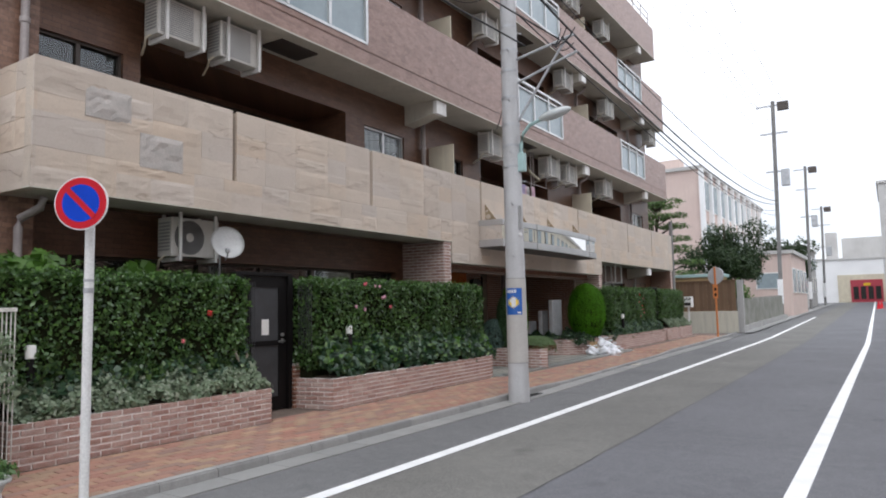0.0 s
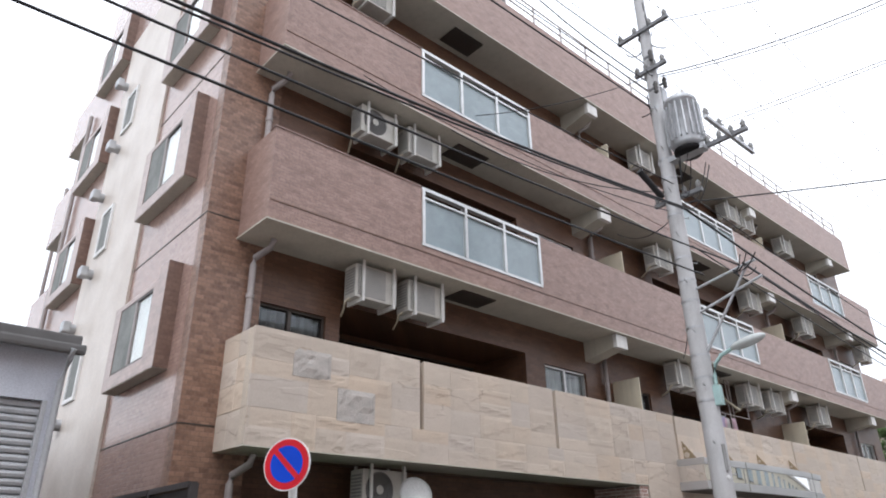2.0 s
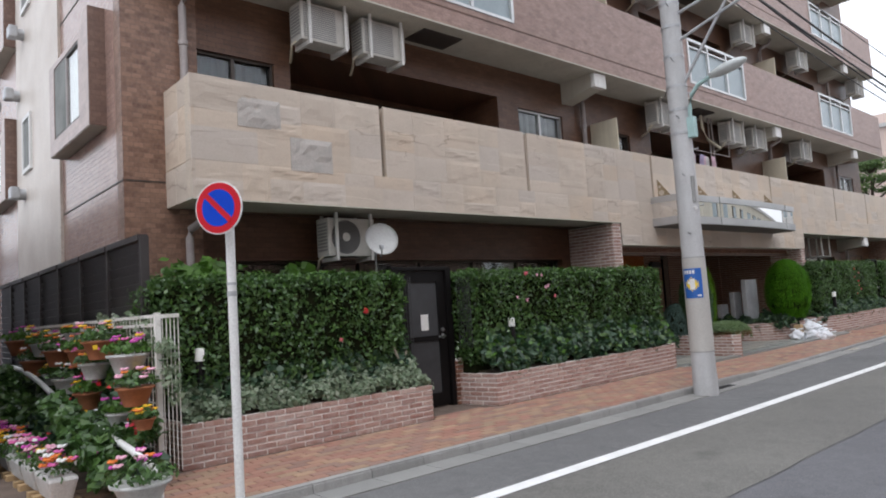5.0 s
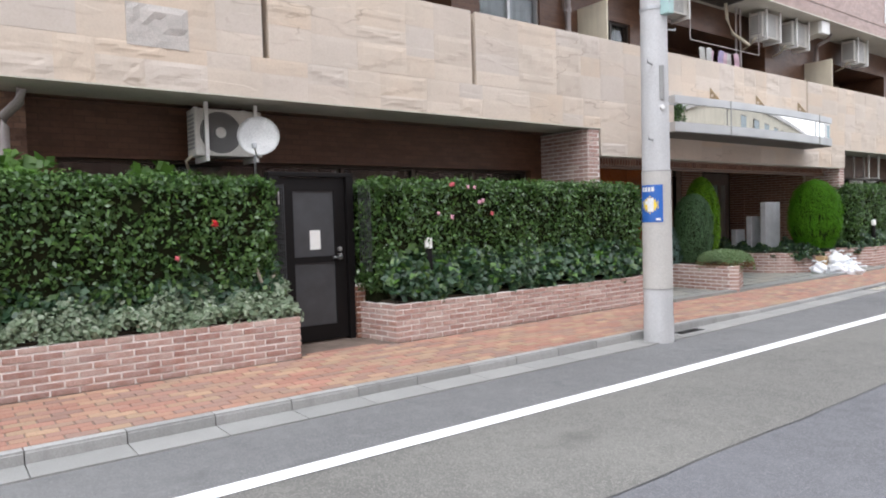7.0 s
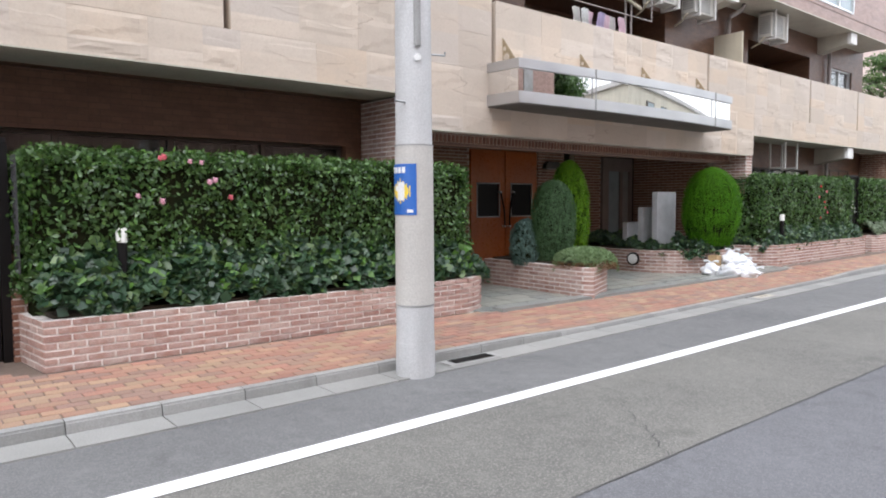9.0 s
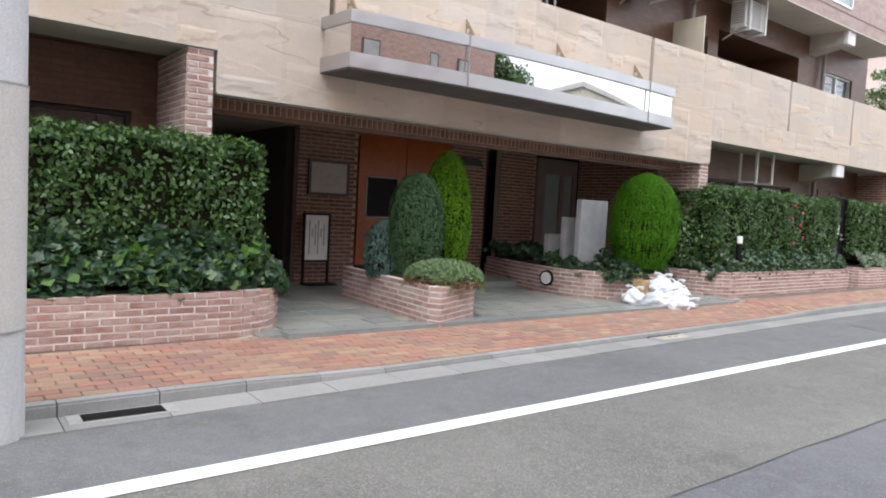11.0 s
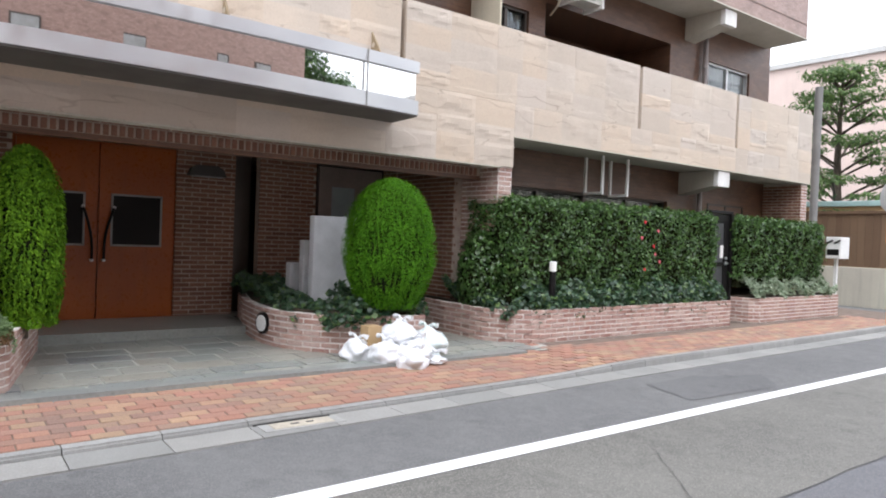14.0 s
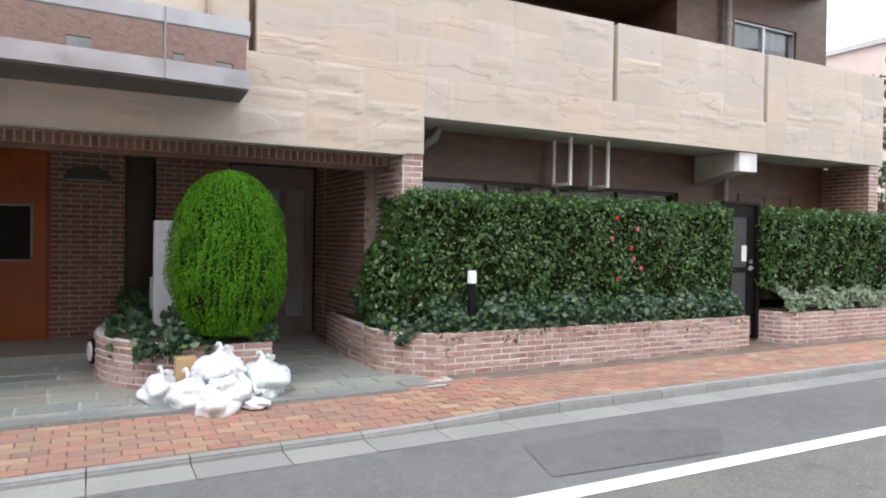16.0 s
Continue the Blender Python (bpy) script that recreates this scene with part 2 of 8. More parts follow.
POLE_WRAP = mat("pole_wrap", (0.53, 0.51, 0.475), (0.47, 0.45, 0.42), 2.0, 0.65, 0.1, 80, streak=0.12)
LAVENDER = plain("lavender_cloth", (0.58, 0.50, 0.70), 0.9)
PINK_CLOTH = plain("pink_cloth", (0.84, 0.64, 0.71), 0.9)
MORTAR = mat("mortar", (0.84, 0.79, 0.75), (0.64, 0.58, 0.54), 9, 0.9, 0.4, 120)
DARK_MORTAR = mat("dark_mortar", (0.50, 0.42, 0.35), (0.38, 0.31, 0.26), 9, 0.9, 0.4, 120)
BRICK = mat("planter_brick", (0.34, 0.18, 0.15), (0.74, 0.66, 0.62), 9, 0.85, 0.5, 95, vary="object", grain=0.2,
            tones=[(0.26, 0.135, 0.105), (0.36, 0.205, 0.16), (0.43, 0.275, 0.22), (0.30, 0.165, 0.13), (0.50, 0.36, 0.30), (0.35, 0.225, 0.18)], stainy=0.28)
# brick tones lowered to carry the shade of the entrance court
SHADED_BRICK = mat("shaded_brick", (0.18, 0.085, 0.058), (0.26, 0.15, 0.105), 10, 0.85, 0.5, 95, vary="object", grain=0.2,
                 tones=[(0.15, 0.066, 0.044), (0.22, 0.102, 0.068), (0.28, 0.145, 0.095), (0.18, 0.082, 0.055)])
PAVER = mat("clay_paver", (0.36, 0.20, 0.14), (0.24, 0.16, 0.125), 0.9, 0.75, 0.3, 95, vary="object", grain=0.2,
            tones=[(0.27, 0.125, 0.095), (0.40, 0.215, 0.15), (0.22, 0.145, 0.12), (0.46, 0.32, 0.20), (0.33, 0.16, 0.12), (0.35, 0.26, 0.165), (0.26, 0.175, 0.145), (0.42, 0.20, 0.145)])
PAVER_FAR = mat("clay_paver_joined", (0.36, 0.20, 0.14), (0.24, 0.16, 0.125), 0.9, 0.75, 0.3, 95, vary="island", grain=0.2,
                tones=[(0.27, 0.125, 0.095), (0.40, 0.215, 0.15), (0.22, 0.145, 0.12), (0.46, 0.32, 0.20), (0.33, 0.16, 0.12), (0.35, 0.26, 0.165), (0.26, 0.175, 0.145), (0.42, 0.20, 0.145)])
SAND = mat("joint_sand", (0.20, 0.15, 0.12), (0.13, 0.10, 0.08), 5, 0.95, 0.4, 120)
SLATE = mat("slate_flag", (0.19, 0.205, 0.19), (0.30, 0.30, 0.26), 2.2, 0.34, 0.1, 30, vary="object", stainy=0.35,
            tones=[(0.18, 0.20, 0.195), (0.30, 0.325, 0.29), (0.43, 0.42, 0.355), (0.20, 0.22, 0.225), (0.37, 0.345, 0.285), (0.26, 0.29, 0.275), (0.34, 0.35, 0.315)])
PALE_JOINT = mat("pale_joint", (0.54, 0.54, 0.49), (0.36, 0.36, 0.33), 4, 0.9, 0.3, 90)
STONE = stone("cladding_stone", [(0.50, 0.43, 0.36), (0.61, 0.525, 0.435), (0.60, 0.475, 0.355), (0.64, 0.56, 0.475), (0.53, 0.475, 0.425), (0.625, 0.505, 0.385), (0.57, 0.505, 0.445), (0.59, 0.50, 0.405)])
PALE_STRIP = mat("pale_stone_strip", (0.68, 0.62, 0.555), (0.55, 0.48, 0.415), 1.1, 0.38, 0.25, 30, streak=0.1)
GREY_STONE = mat("grey_slab", (0.50, 0.46, 0.42), (0.43, 0.40, 0.365), 4, 0.75, 0.5, 40)
STONE_BED = mat("stone_bed", (0.57, 0.49, 0.40), (0.50, 0.42, 0.34), 2, 0.85, 0.3, 60, streak=0.25)
TILE_PINK = tiled("pink_brown_tile", (0.375, 0.245, 0.200), (0.265, 0.163, 0.130), (0.25, 0.165, 0.14), 0.11, 0.05, 0.38)
TILE_BROWN = tiled("brown_tile", (0.335, 0.200, 0.138), (0.150, 0.082, 0.056), (0.19, 0.12, 0.09), 0.115, 0.06, 0.36, blotch=0.25)
TILE_BAY = tiled("bay_tile", (0.235, 0.150, 0.115), (0.165, 0.100, 0.076), (0.15, 0.09, 0.07), 0.11, 0.068, 0.36)
TILE_BAYFRONT = tiled("bay_front_tile", (0.43, 0.32, 0.28), (0.35, 0.25, 0.215), (0.30, 0.22, 0.19), 0.11, 0.068, 0.28)
TILE_MAUVE = tiled("mauve_tile", (0.405, 0.270, 0.222), (0.315, 0.20, 0.162), (0.285, 0.19, 0.155), 0.115, 0.06, 0.17, blotch=0.2, spec=0.8)
# brown tile with the overhangs' shade worked into its colour
TILE_DARK = tiled("brown_tile_shaded", (0.172, 0.088, 0.052), (0.122, 0.062, 0.037), (0.09, 0.049, 0.032), 0.22, 0.068, 0.4)
SOFFIT = mat("soffit_paint", (0.56, 0.53, 0.45), (0.47, 0.44, 0.37), 1.2, 0.8, 0.1, 60, streak=0.2)
CREAM = mat("cream_board", (0.66, 0.60, 0.46), (0.58, 0.52, 0.40), 2, 0.7, 0.1, 60, streak=0.25)
CAPWHITE = mat("white_cap", (0.80, 0.79, 0.76), (0.68, 0.66, 0.62), 3, 0.6, 0.1, 60, streak=0.2)
PIPE = mat("pipe_grey", (0.42, 0.38, 0.36), (0.35, 0.31, 0.30), 4, 0.45, 0.05, 60)
ALU = plain("aluminium", (0.66, 0.66, 0.65), 0.35, 0.7)
ALU_DARK = plain("bronze_aluminium", (0.09, 0.075, 0.065), 0.4, 0.4)
STEEL = mat("stainless_steel", (0.60, 0.60, 0.60), (0.52, 0.52, 0.53), 1.5, 0.42, 0.0, 6, 1.0, grain=0.04)
MIRROR, _n, _l, _p = shade("polished_steel")
_p.inputs["Base Color"].default_value = (0.84, 0.83, 0.82, 1)
_p.inputs["Metallic"].default_value, _p.inputs["Roughness"].default_value = 1.0, 0.015
GALV = mat("galvanised_steel", (0.55, 0.56, 0.57), (0.42, 0.43, 0.44), 6, 0.5, 0.1, 60, 0.6)
FROST = plain("frosted_glass", (0.31, 0.375, 0.395), 0.22, 0.0, 0.6)
GLASS = glazing("window_glass")
CURTAIN = mat("curtain", (0.27, 0.28, 0.265), (0.19, 0.20, 0.19), 3, 0.9, 0.1, 30)
# near-black that paints the shade of unlit rooms behind openings
INNER_DARK = mat("room_shade", (0.03, 0.027, 0.025), (0.02, 0.018, 0.016), 3, 0.9, 0.05, 30)
AC_WHITE = mat("air_conditioner_casing", (0.62, 0.60, 0.55), (0.53, 0.51, 0.46), 4, 0.55, 0.05, 60, streak=0.25)
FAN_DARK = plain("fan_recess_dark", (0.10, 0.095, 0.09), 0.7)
AC_GREY = mat("air_conditioner_grille", (0.33, 0.33, 0.32), (0.26, 0.26, 0.25), 4, 0.6, 0.05, 60)
BLACK = plain("black_paint", (0.008, 0.007, 0.007), 0.5, 0.0, 0.2)
MESHGREY = mat("gate_screen", (0.062, 0.064, 0.067), (0.05, 0.05, 0.052), 6, 0.45, 0.1, 200)
WHITE = mat("white_paint", (0.80, 0.80, 0.78), (0.70, 0.70, 0.68), 3, 0.5, 0.05, 60)
PAPER = plain("paper", (0.82, 0.81, 0.77), 0.8)
WOOD_DOOR = mat("orange_wood", (0.37, 0.088, 0.011), (0.30, 0.066, 0.008), 1.2, 0.32, 0.03, 30, streak=0.3, grain=0.04)
RUBBER = plain("cable_black", (0.02, 0.02, 0.022), 0.6)
WIRE = plain("wire_grey", (0.06, 0.06, 0.065), 0.6)
LATTICE = mat("white_lattice", (0.78, 0.77, 0.73), (0.62, 0.60, 0.54), 8, 0.6, 0.1, 60)
LOUVRE = mat("dark_louvre", (0.052, 0.047, 0.045), (0.040, 0.035, 0.034), 4, 0.5, 0.05, 60)
SHUTTER = mat("shutter_grey", (0.46, 0.47, 0.48), (0.39, 0.40, 0.41), 3, 0.45, 0.05, 60, streak=0.15)
GARAGE = mat("garage_paint", (0.60, 0.62, 0.67), (0.54, 0.56, 0.61), 2, 0.6, 0.05, 60, streak=0.1)
ROOF_GREY = plain("roof_edge", (0.13, 0.125, 0.12), 0.6)
RED = plain("sign_red", (0.58, 0.018, 0.03), 0.6, spec=0.15)
BLUE = plain("sign_blue", (0.006, 0.06, 0.55), 0.6, spec=0.15)
BLUE2 = plain("plate_blue", (0.03, 0.13, 0.45), 0.4)
YELLOW = plain("plate_yellow", (0.85, 0.62, 0.06), 0.5)
ORANGE = plain("orange_paint", (0.62, 0.21, 0.055), 0.5)
LAMP_TEAL = plain("lamp_arm_paint", (0.42, 0.60, 0.58), 0.5)
LAMP_LENS = plain("lamp_lens", (0.62, 0.66, 0.65), 0.25)
TERRACOTTA = mat("terracotta", (0.40, 0.155, 0.07), (0.30, 0.115, 0.055), 8, 0.8, 0.1, 60)
BAG = mat("white_plastic_bag", (0.80, 0.81, 0.83), (0.66, 0.68, 0.70), 7, 0.3, 0.5, 14, spec=0.5)
BAG_TINT = mat("printed_bag", (0.74, 0.78, 0.78), (0.60, 0.69, 0.68), 9, 0.3, 0.5, 14)
POT_WHITE = mat("pot_plastic", (0.62, 0.62, 0.60), (0.50, 0.50, 0.48), 6, 0.45, 0.05, 60)
CARD = plain("cardboard", (0.52, 0.36, 0.19), 0.8)
# cream door paint, darkened because the door stands in shade
CREAM_DOOR = mat("shaded_cream_door", (0.24, 0.20, 0.18), (0.20, 0.165, 0.15), 3, 0.5, 0.05, 60)
GRANITE = mat("white_granite", (0.62, 0.63, 0.64), (0.52, 0.53, 0.54), 5, 0.6, 0.2, 130)
BARK = mat("bark", (0.10, 0.075, 0.055), (0.055, 0.04, 0.03), 7, 0.95, 0.8, 40)
# near-black on purpose: the shade between the leaves is put into this colour
HEDGE_SHADE = mat("hedge_shade", (0.012, 0.017, 0.008), (0.02, 0.02, 0.01), 7, 1.0, 0.5, 40, spec=0.0)
TWIG_PALE = mat("pale_stem", (0.30, 0.26, 0.20), (0.20, 0.17, 0.13), 9, 0.9, 0.4, 50)
L_HEDGE = leafy("hedge_leaf", [(0.018, 0.046, 0.014), (0.052, 0.120, 0.028), (0.105, 0.205, 0.050), (0.030, 0.078, 0.020), (0.150, 0.255, 0.075)], 0.30, 0.5)
L_IVY = leafy("ivy_leaf", [(0.012, 0.034, 0.017), (0.030, 0.075, 0.036), (0.075, 0.140, 0.070), (0.020, 0.052, 0.026), (0.17, 0.27, 0.075)], 0.36, 0.5)
L_SILVER = leafy("variegated_leaf", [(0.09, 0.15, 0.075), (0.20, 0.27, 0.16), (0.31, 0.37, 0.25), (0.13, 0.19, 0.10), (0.42, 0.46, 0.35)], 0.5)
L_CONE = leafy("bright_cypress", [(0.034, 0.125, 0.004), (0.070, 0.215, 0.007), (0.12, 0.31, 0.012), (0.044, 0.155, 0.005)], 0.65, 0.15)
L_CYP2 = leafy("lime_cypress", [(0.10, 0.23, 0.009), (0.21, 0.40, 0.018), (0.06, 0.15, 0.008), (0.145, 0.30, 0.013)], 0.65, 0.15)
L_DUSK = leafy("grey_green_conifer", [(0.042, 0.100, 0.036), (0.092, 0.175, 0.065), (0.066, 0.138, 0.050), (0.036, 0.082, 0.030)], 0.6)
L_BLUE = leafy("blue_conifer", [(0.08, 0.15, 0.12), (0.15, 0.24, 0.20), (0.11, 0.19, 0.155)], 0.6)
L_LOW = leafy("low_juniper", [(0.13, 0.21, 0.085), (0.23, 0.33, 0.15), (0.18, 0.265, 0.115)], 0.6)
L_DEAD = leafy("dry_twigs", [(0.16, 0.085, 0.035), (0.24, 0.14, 0.06), (0.11, 0.06, 0.028)], 0.8)
L_PINE = leafy("pine_needles", [(0.045, 0.095, 0.028), (0.10, 0.17, 0.048), (0.16, 0.24, 0.065)], 0.6)
L_TREE = leafy("tree_leaf", [(0.020, 0.045, 0.014), (0.035, 0.068, 0.020), (0.055, 0.09, 0.028)], 0.55)
L_VINE = leafy("light_vine", [(0.07, 0.17, 0.025), (0.11, 0.23, 0.035), (0.055, 0.13, 0.02)], 0.45)
PETAL_PINK = plain("pink_petal", (0.68, 0.14, 0.38), 0.6)
PETAL_CORAL = plain("coral_petal", (0.75, 0.16, 0.20), 0.6)
PETAL_PALE = plain("pale_pink_petal", (0.78, 0.42, 0.52), 0.6)
PETAL_RED = plain("red_petal", (0.62, 0.02, 0.03), 0.6)
PETAL_YELLOW = plain("yellow_petal", (0.82, 0.52, 0.02), 0.6)
PETAL_MAUVE = plain("magenta_petal", (0.50, 0.06, 0.36), 0.6)
PETAL_ORANGE = plain("orange_petal", (0.72, 0.20, 0.03), 0.6)
PETAL_WHITE = plain("white_petal", (0.80, 0.80, 0.78), 0.6)
PINK_WALL = mat("pink_render", (0.66, 0.53, 0.47), (0.60, 0.47, 0.42), 0.6, 0.85, 0.1, 40, streak=0.15)
GREY_WALL = mat("grey_render", (0.55, 0.54, 0.52), (0.47, 0.46, 0.44), 0.6, 0.85, 0.1, 40, streak=0.2)
PALE_WALL = mat("pale_render", (0.86, 0.86, 0.85), (0.80, 0.80, 0.79), 0.5, 0.8, 0.1, 40)
BOARD = mat("brown_board", (0.17, 0.095, 0.055), (0.12, 0.065, 0.038), 1.5, 0.7, 0.1, 50, vary="object", tones=[(0.14, 0.09, 0.055), (0.18, 0.118, 0.07), (0.21, 0.14, 0.085)])
BASE_CREAM = mat("cream_concrete", (0.60, 0.57, 0.47), (0.50, 0.47, 0.39), 0.8, 0.85, 0.2, 50, streak=0.35)
SHOP_RED = plain("shop_red", (0.42, 0.05, 0.07), 0.6)


# ---- shape helpers ----
def ground_z(y):
    """The street climbs very slightly along its length."""
    return 0.004 * min(max(y - 8, 0), 22) + 0.014 * min(max(y - 30, 0), 90)


def bend(y):
    return -0.012 * max(y - 26, 0)


def box(bm, x0, x1, y0, y1, z0, z1, bevel=0.0, turn=None):
    """A block; bevel rounds its edges; turn is a matrix that moves it afterwards."""
    made = bmesh.ops.create_cube(bm, size=1)["verts"]
    bmesh.ops.transform(bm, matrix=Matrix.LocRotScale(((x0 + x1) / 2, (y0 + y1) / 2, (z0 + z1) / 2), None, (x1 - x0, y1 - y0, z1 - z0)), verts=made)
    if bevel:
        edges = list({e for v in made for e in v.link_edges})
        res = bmesh.ops.bevel(bm, geom=edges, offset=bevel, segments=2, affect="EDGES", profile=0.6)
        made = list({v for f in res["faces"] for v in f.verts} | {v for v in made if v.is_valid})
    if turn is not None:
        bmesh.ops.transform(bm, matrix=turn, verts=made)
    return made


def tube(bm, pts, r, n=8, close=True):
    """A round bar along points; r a radius or one per point."""
    pts = [Vector(p) for p in pts]
    rs = r if isinstance(r, (list, tuple)) else [r] * len(pts)
    rings = []
    for i, p in enumerate(pts):
        d = (pts[min(i + 1, len(pts) - 1)] - pts[max(i - 1, 0)]).normalized()
        a = d.orthogonal().normalized() if abs(d.z) > 0.9 else d.cross(Vector((0, 0, 1))).normalized()
        b = d.cross(a)
        rings.append([bm.verts.new(p + rs[i] * (math.cos(k * math.tau / n) * a + math.sin(k * math.tau / n) * b)) for k in range(n)])
    for u, v in zip(rings, rings[1:]):
        for k in range(n):
            bm.faces.new((u[k], u[(k + 1) % n], v[(k + 1) % n], v[k])).smooth = True
    if close:
        for cap in (bm.faces.new(rings[0][::-1]), bm.faces.new(rings[-1])):
            for e in cap.edges:
                e.smooth = False


def lathe(bm, centre, profile, n=16):
    """A turned shape about the upright axis through centre; profile: (radius, height) from the bottom up."""
    cx, cy, cz = centre
    rings = [[bm.verts.new((cx + r * math.cos(k * math.tau / n), cy + r * math.sin(k * math.tau / n), cz + h)) for k in range(n)] for r, h in profile]
    for u, v in zip(rings, rings[1:]):
        for k in range(n):
            bm.faces.new((u[k], u[(k + 1) % n], v[(k + 1) % n], v[k])).smooth = True
    for cap in (bm.faces.new(rings[0][::-1]), bm.faces.new(rings[-1])):
        for e in cap.edges:
            e.smooth = False


def prism(bm, outline, z0, z1):
    """An upright block over a plan outline; z0 and z1 are heights, or functions of y."""
    f0 = z0 if callable(z0) else (lambda y: z0)
    f1 = z1 if callable(z1) else (lambda y: z1)
    lo = [bm.verts.new((x, y, f0(y))) for x, y in outline]
    hi = [bm.verts.new((x, y, f1(y))) for x, y in outline]
    k = len(outline)
    for i in range(k):
        bm.faces.new((lo[i], lo[(i + 1) % k], hi[(i + 1) % k], hi[i]))
    bm.faces.new(lo[::-1])
    bm.faces.new(hi)
    bmesh.ops.recalc_face_normals(bm, faces=bm.faces[:])


def part(name, bm, material, parent=None, label="", smooth=False):
    me = bpy.data.meshes.new(name)
    if smooth:
        for f in bm.faces:
            f.smooth = True
    bm.to_mesh(me)
    bm.free()
    me.materials.append(material)
    ob = new(name, me)
    ob.parent = parent
    if label:
        ob["label"] = label
    return ob


def block(name, dims, material, parent=None, label="", bevel=0.0, turn=None):
    bm = bmesh.new()
    box(bm, *dims, bevel=bevel, turn=turn)
    return part(name, bm, material, parent, label)


def thing(name, label, category, group="", kind="", at=(0, 0, 0)):
    ob = new(name)
    ob.location = at
    return tagged(ob, label, category, group, kind)


def pipes(name, runs, r, material, parent=None, label="", n=8):
    bm = bmesh.new()
    for pts in runs:
        tube(bm, pts, r, n)
    return part(name, bm, material, parent, label)


def piece(name, mesh, m, parent):
    """One small piece on shared mesh data."""
    ob = new(name, mesh)
    ob.parent = parent
    ob.matrix_world = m
    return ob


def raw_mesh(name, verts, faces, material, smooth=False):
    me = bpy.data.meshes.new(name)
    me.from_pydata(verts, [], faces)
    me.materials.append(material)
    if smooth:
        me.polygons.foreach_set("use_smooth", [True] * len(me.polygons))
    return me


def leaves(name, pts, nrm, size, material, parent=None, label="", narrow=0.5, tilt=0.7, seed=1, droop=0.0):
    """Many folded leaves, one at each point, roughly facing out along nrm."""
    rng = np.random.default_rng(seed)
    pts, nrm = np.asarray(pts, float), np.asarray(nrm, float)
    k = len(pts)
    out = nrm + tilt * rng.normal(size=(k, 3))
    out /= np.linalg.norm(out, axis=1)[:, None] + 1e-9
    way = rng.normal(size=(k, 3)) + np.array([0, 0, -droop])
    way -= (way * out).sum(1)[:, None] * out
    way /= np.linalg.norm(way, axis=1)[:, None] + 1e-9
    side = np.cross(out, way)
    s = (size * rng.uniform(0.65, 1.3, k))[:, None]
    mid = pts + 0.12 * s * out
    vs = np.stack([pts - 0.5 * s * way, mid - 0.05 * s * way + narrow * 0.5 * s * side - 0.1 * s * out, mid + 0.5 * s * way - 0.14 * s * out, mid - 0.05 * s * way - narrow * 0.5 * s * side - 0.1 * s * out], 1).reshape(-1, 3)
    me = bpy.data.meshes.new(name)
    me.vertices.add(4 * k)
    me.vertices.foreach_set("co", vs.ravel())
    idx = np.arange(k)[:, None] * 4
    loops = np.concatenate([idx + [0, 1, 2], idx + [0, 2, 3]], 1).ravel()
    me.loops.add(6 * k)
    me.loops.foreach_set("vertex_index", loops)
    me.polygons.add(2 * k)
    me.polygons.foreach_set("loop_start", np.arange(2 * k) * 3)
    me.polygons.foreach_set("loop_total", np.full(2 * k, 3))
    me.update(calc_edges=True)
    me.materials.append(material)
    ob = new(name, me)
    ob.parent = parent
    if label:
        ob["label"] = label
    return ob


def on_box(rng, k, x0, x1, y0, y1, z0, z1, depth, bulge=0.03):
    """Points and normals on the front, back, ends and top of a clipped hedge."""
    areas = np.array([(y1 - y0) * (z1 - z0), (y1 - y0) * (z1 - z0) * 0.3, (x1 - x0) * (y1 - y0), (x1 - x0) * (z1 - z0), (x1 - x0) * (z1 - z0)])
    face = rng.choice(5, k, p=areas / areas.sum())
    p = np.stack([rng.uniform(x0, x1, k), rng.uniform(y0, y1, k), rng.uniform(z0, z1, k)], 1)
    nrm = np.zeros((k, 3))
    for f, (ax, val, sgn) in enumerate([(0, x1, 1), (0, x0, -1), (2, z1, 1), (1, y0, -1), (1, y1, 1)]):
        sel = face == f
        p[sel, ax], nrm[sel, ax] = val, sgn
    clump = np.sin(p[:, 1] * 9.7 + 2.1 * np.sin(p[:, 2] * 6.1)) * np.sin(p[:, 2] * 10.3 + 1.7 * np.sin(p[:, 1] * 4.7)) + 0.7 * np.sin(p[:, 1] * 23 + p[:, 0] * 9) * np.sin(p[:, 2] * 21 + 1.3 * np.sin(p[:, 1] * 13))
    wave = np.where(face == 2, 0.35, 1.0) * (0.028 * np.minimum(clump, 0.5) + bulge * (np.sin(p[:, 1] * 5.1 + p[:, 2] * 3.3) + np.sin(p[:, 1] * 11.3 - p[:, 2] * 7.7 + p[:, 0] * 6)))
    p += nrm * (wave + rng.uniform(-depth, 0.02, k))[:, None]
    lo, hi = np.array([x0, y0, z0]), np.array([x1, y1, z1])
    edge = ((p - lo < 0.1) | (hi - p < 0.1)).sum(1) >= 2
    p[edge] -= 0.03 * np.sign(p[edge] - (lo + hi) / 2)
    return p, nrm


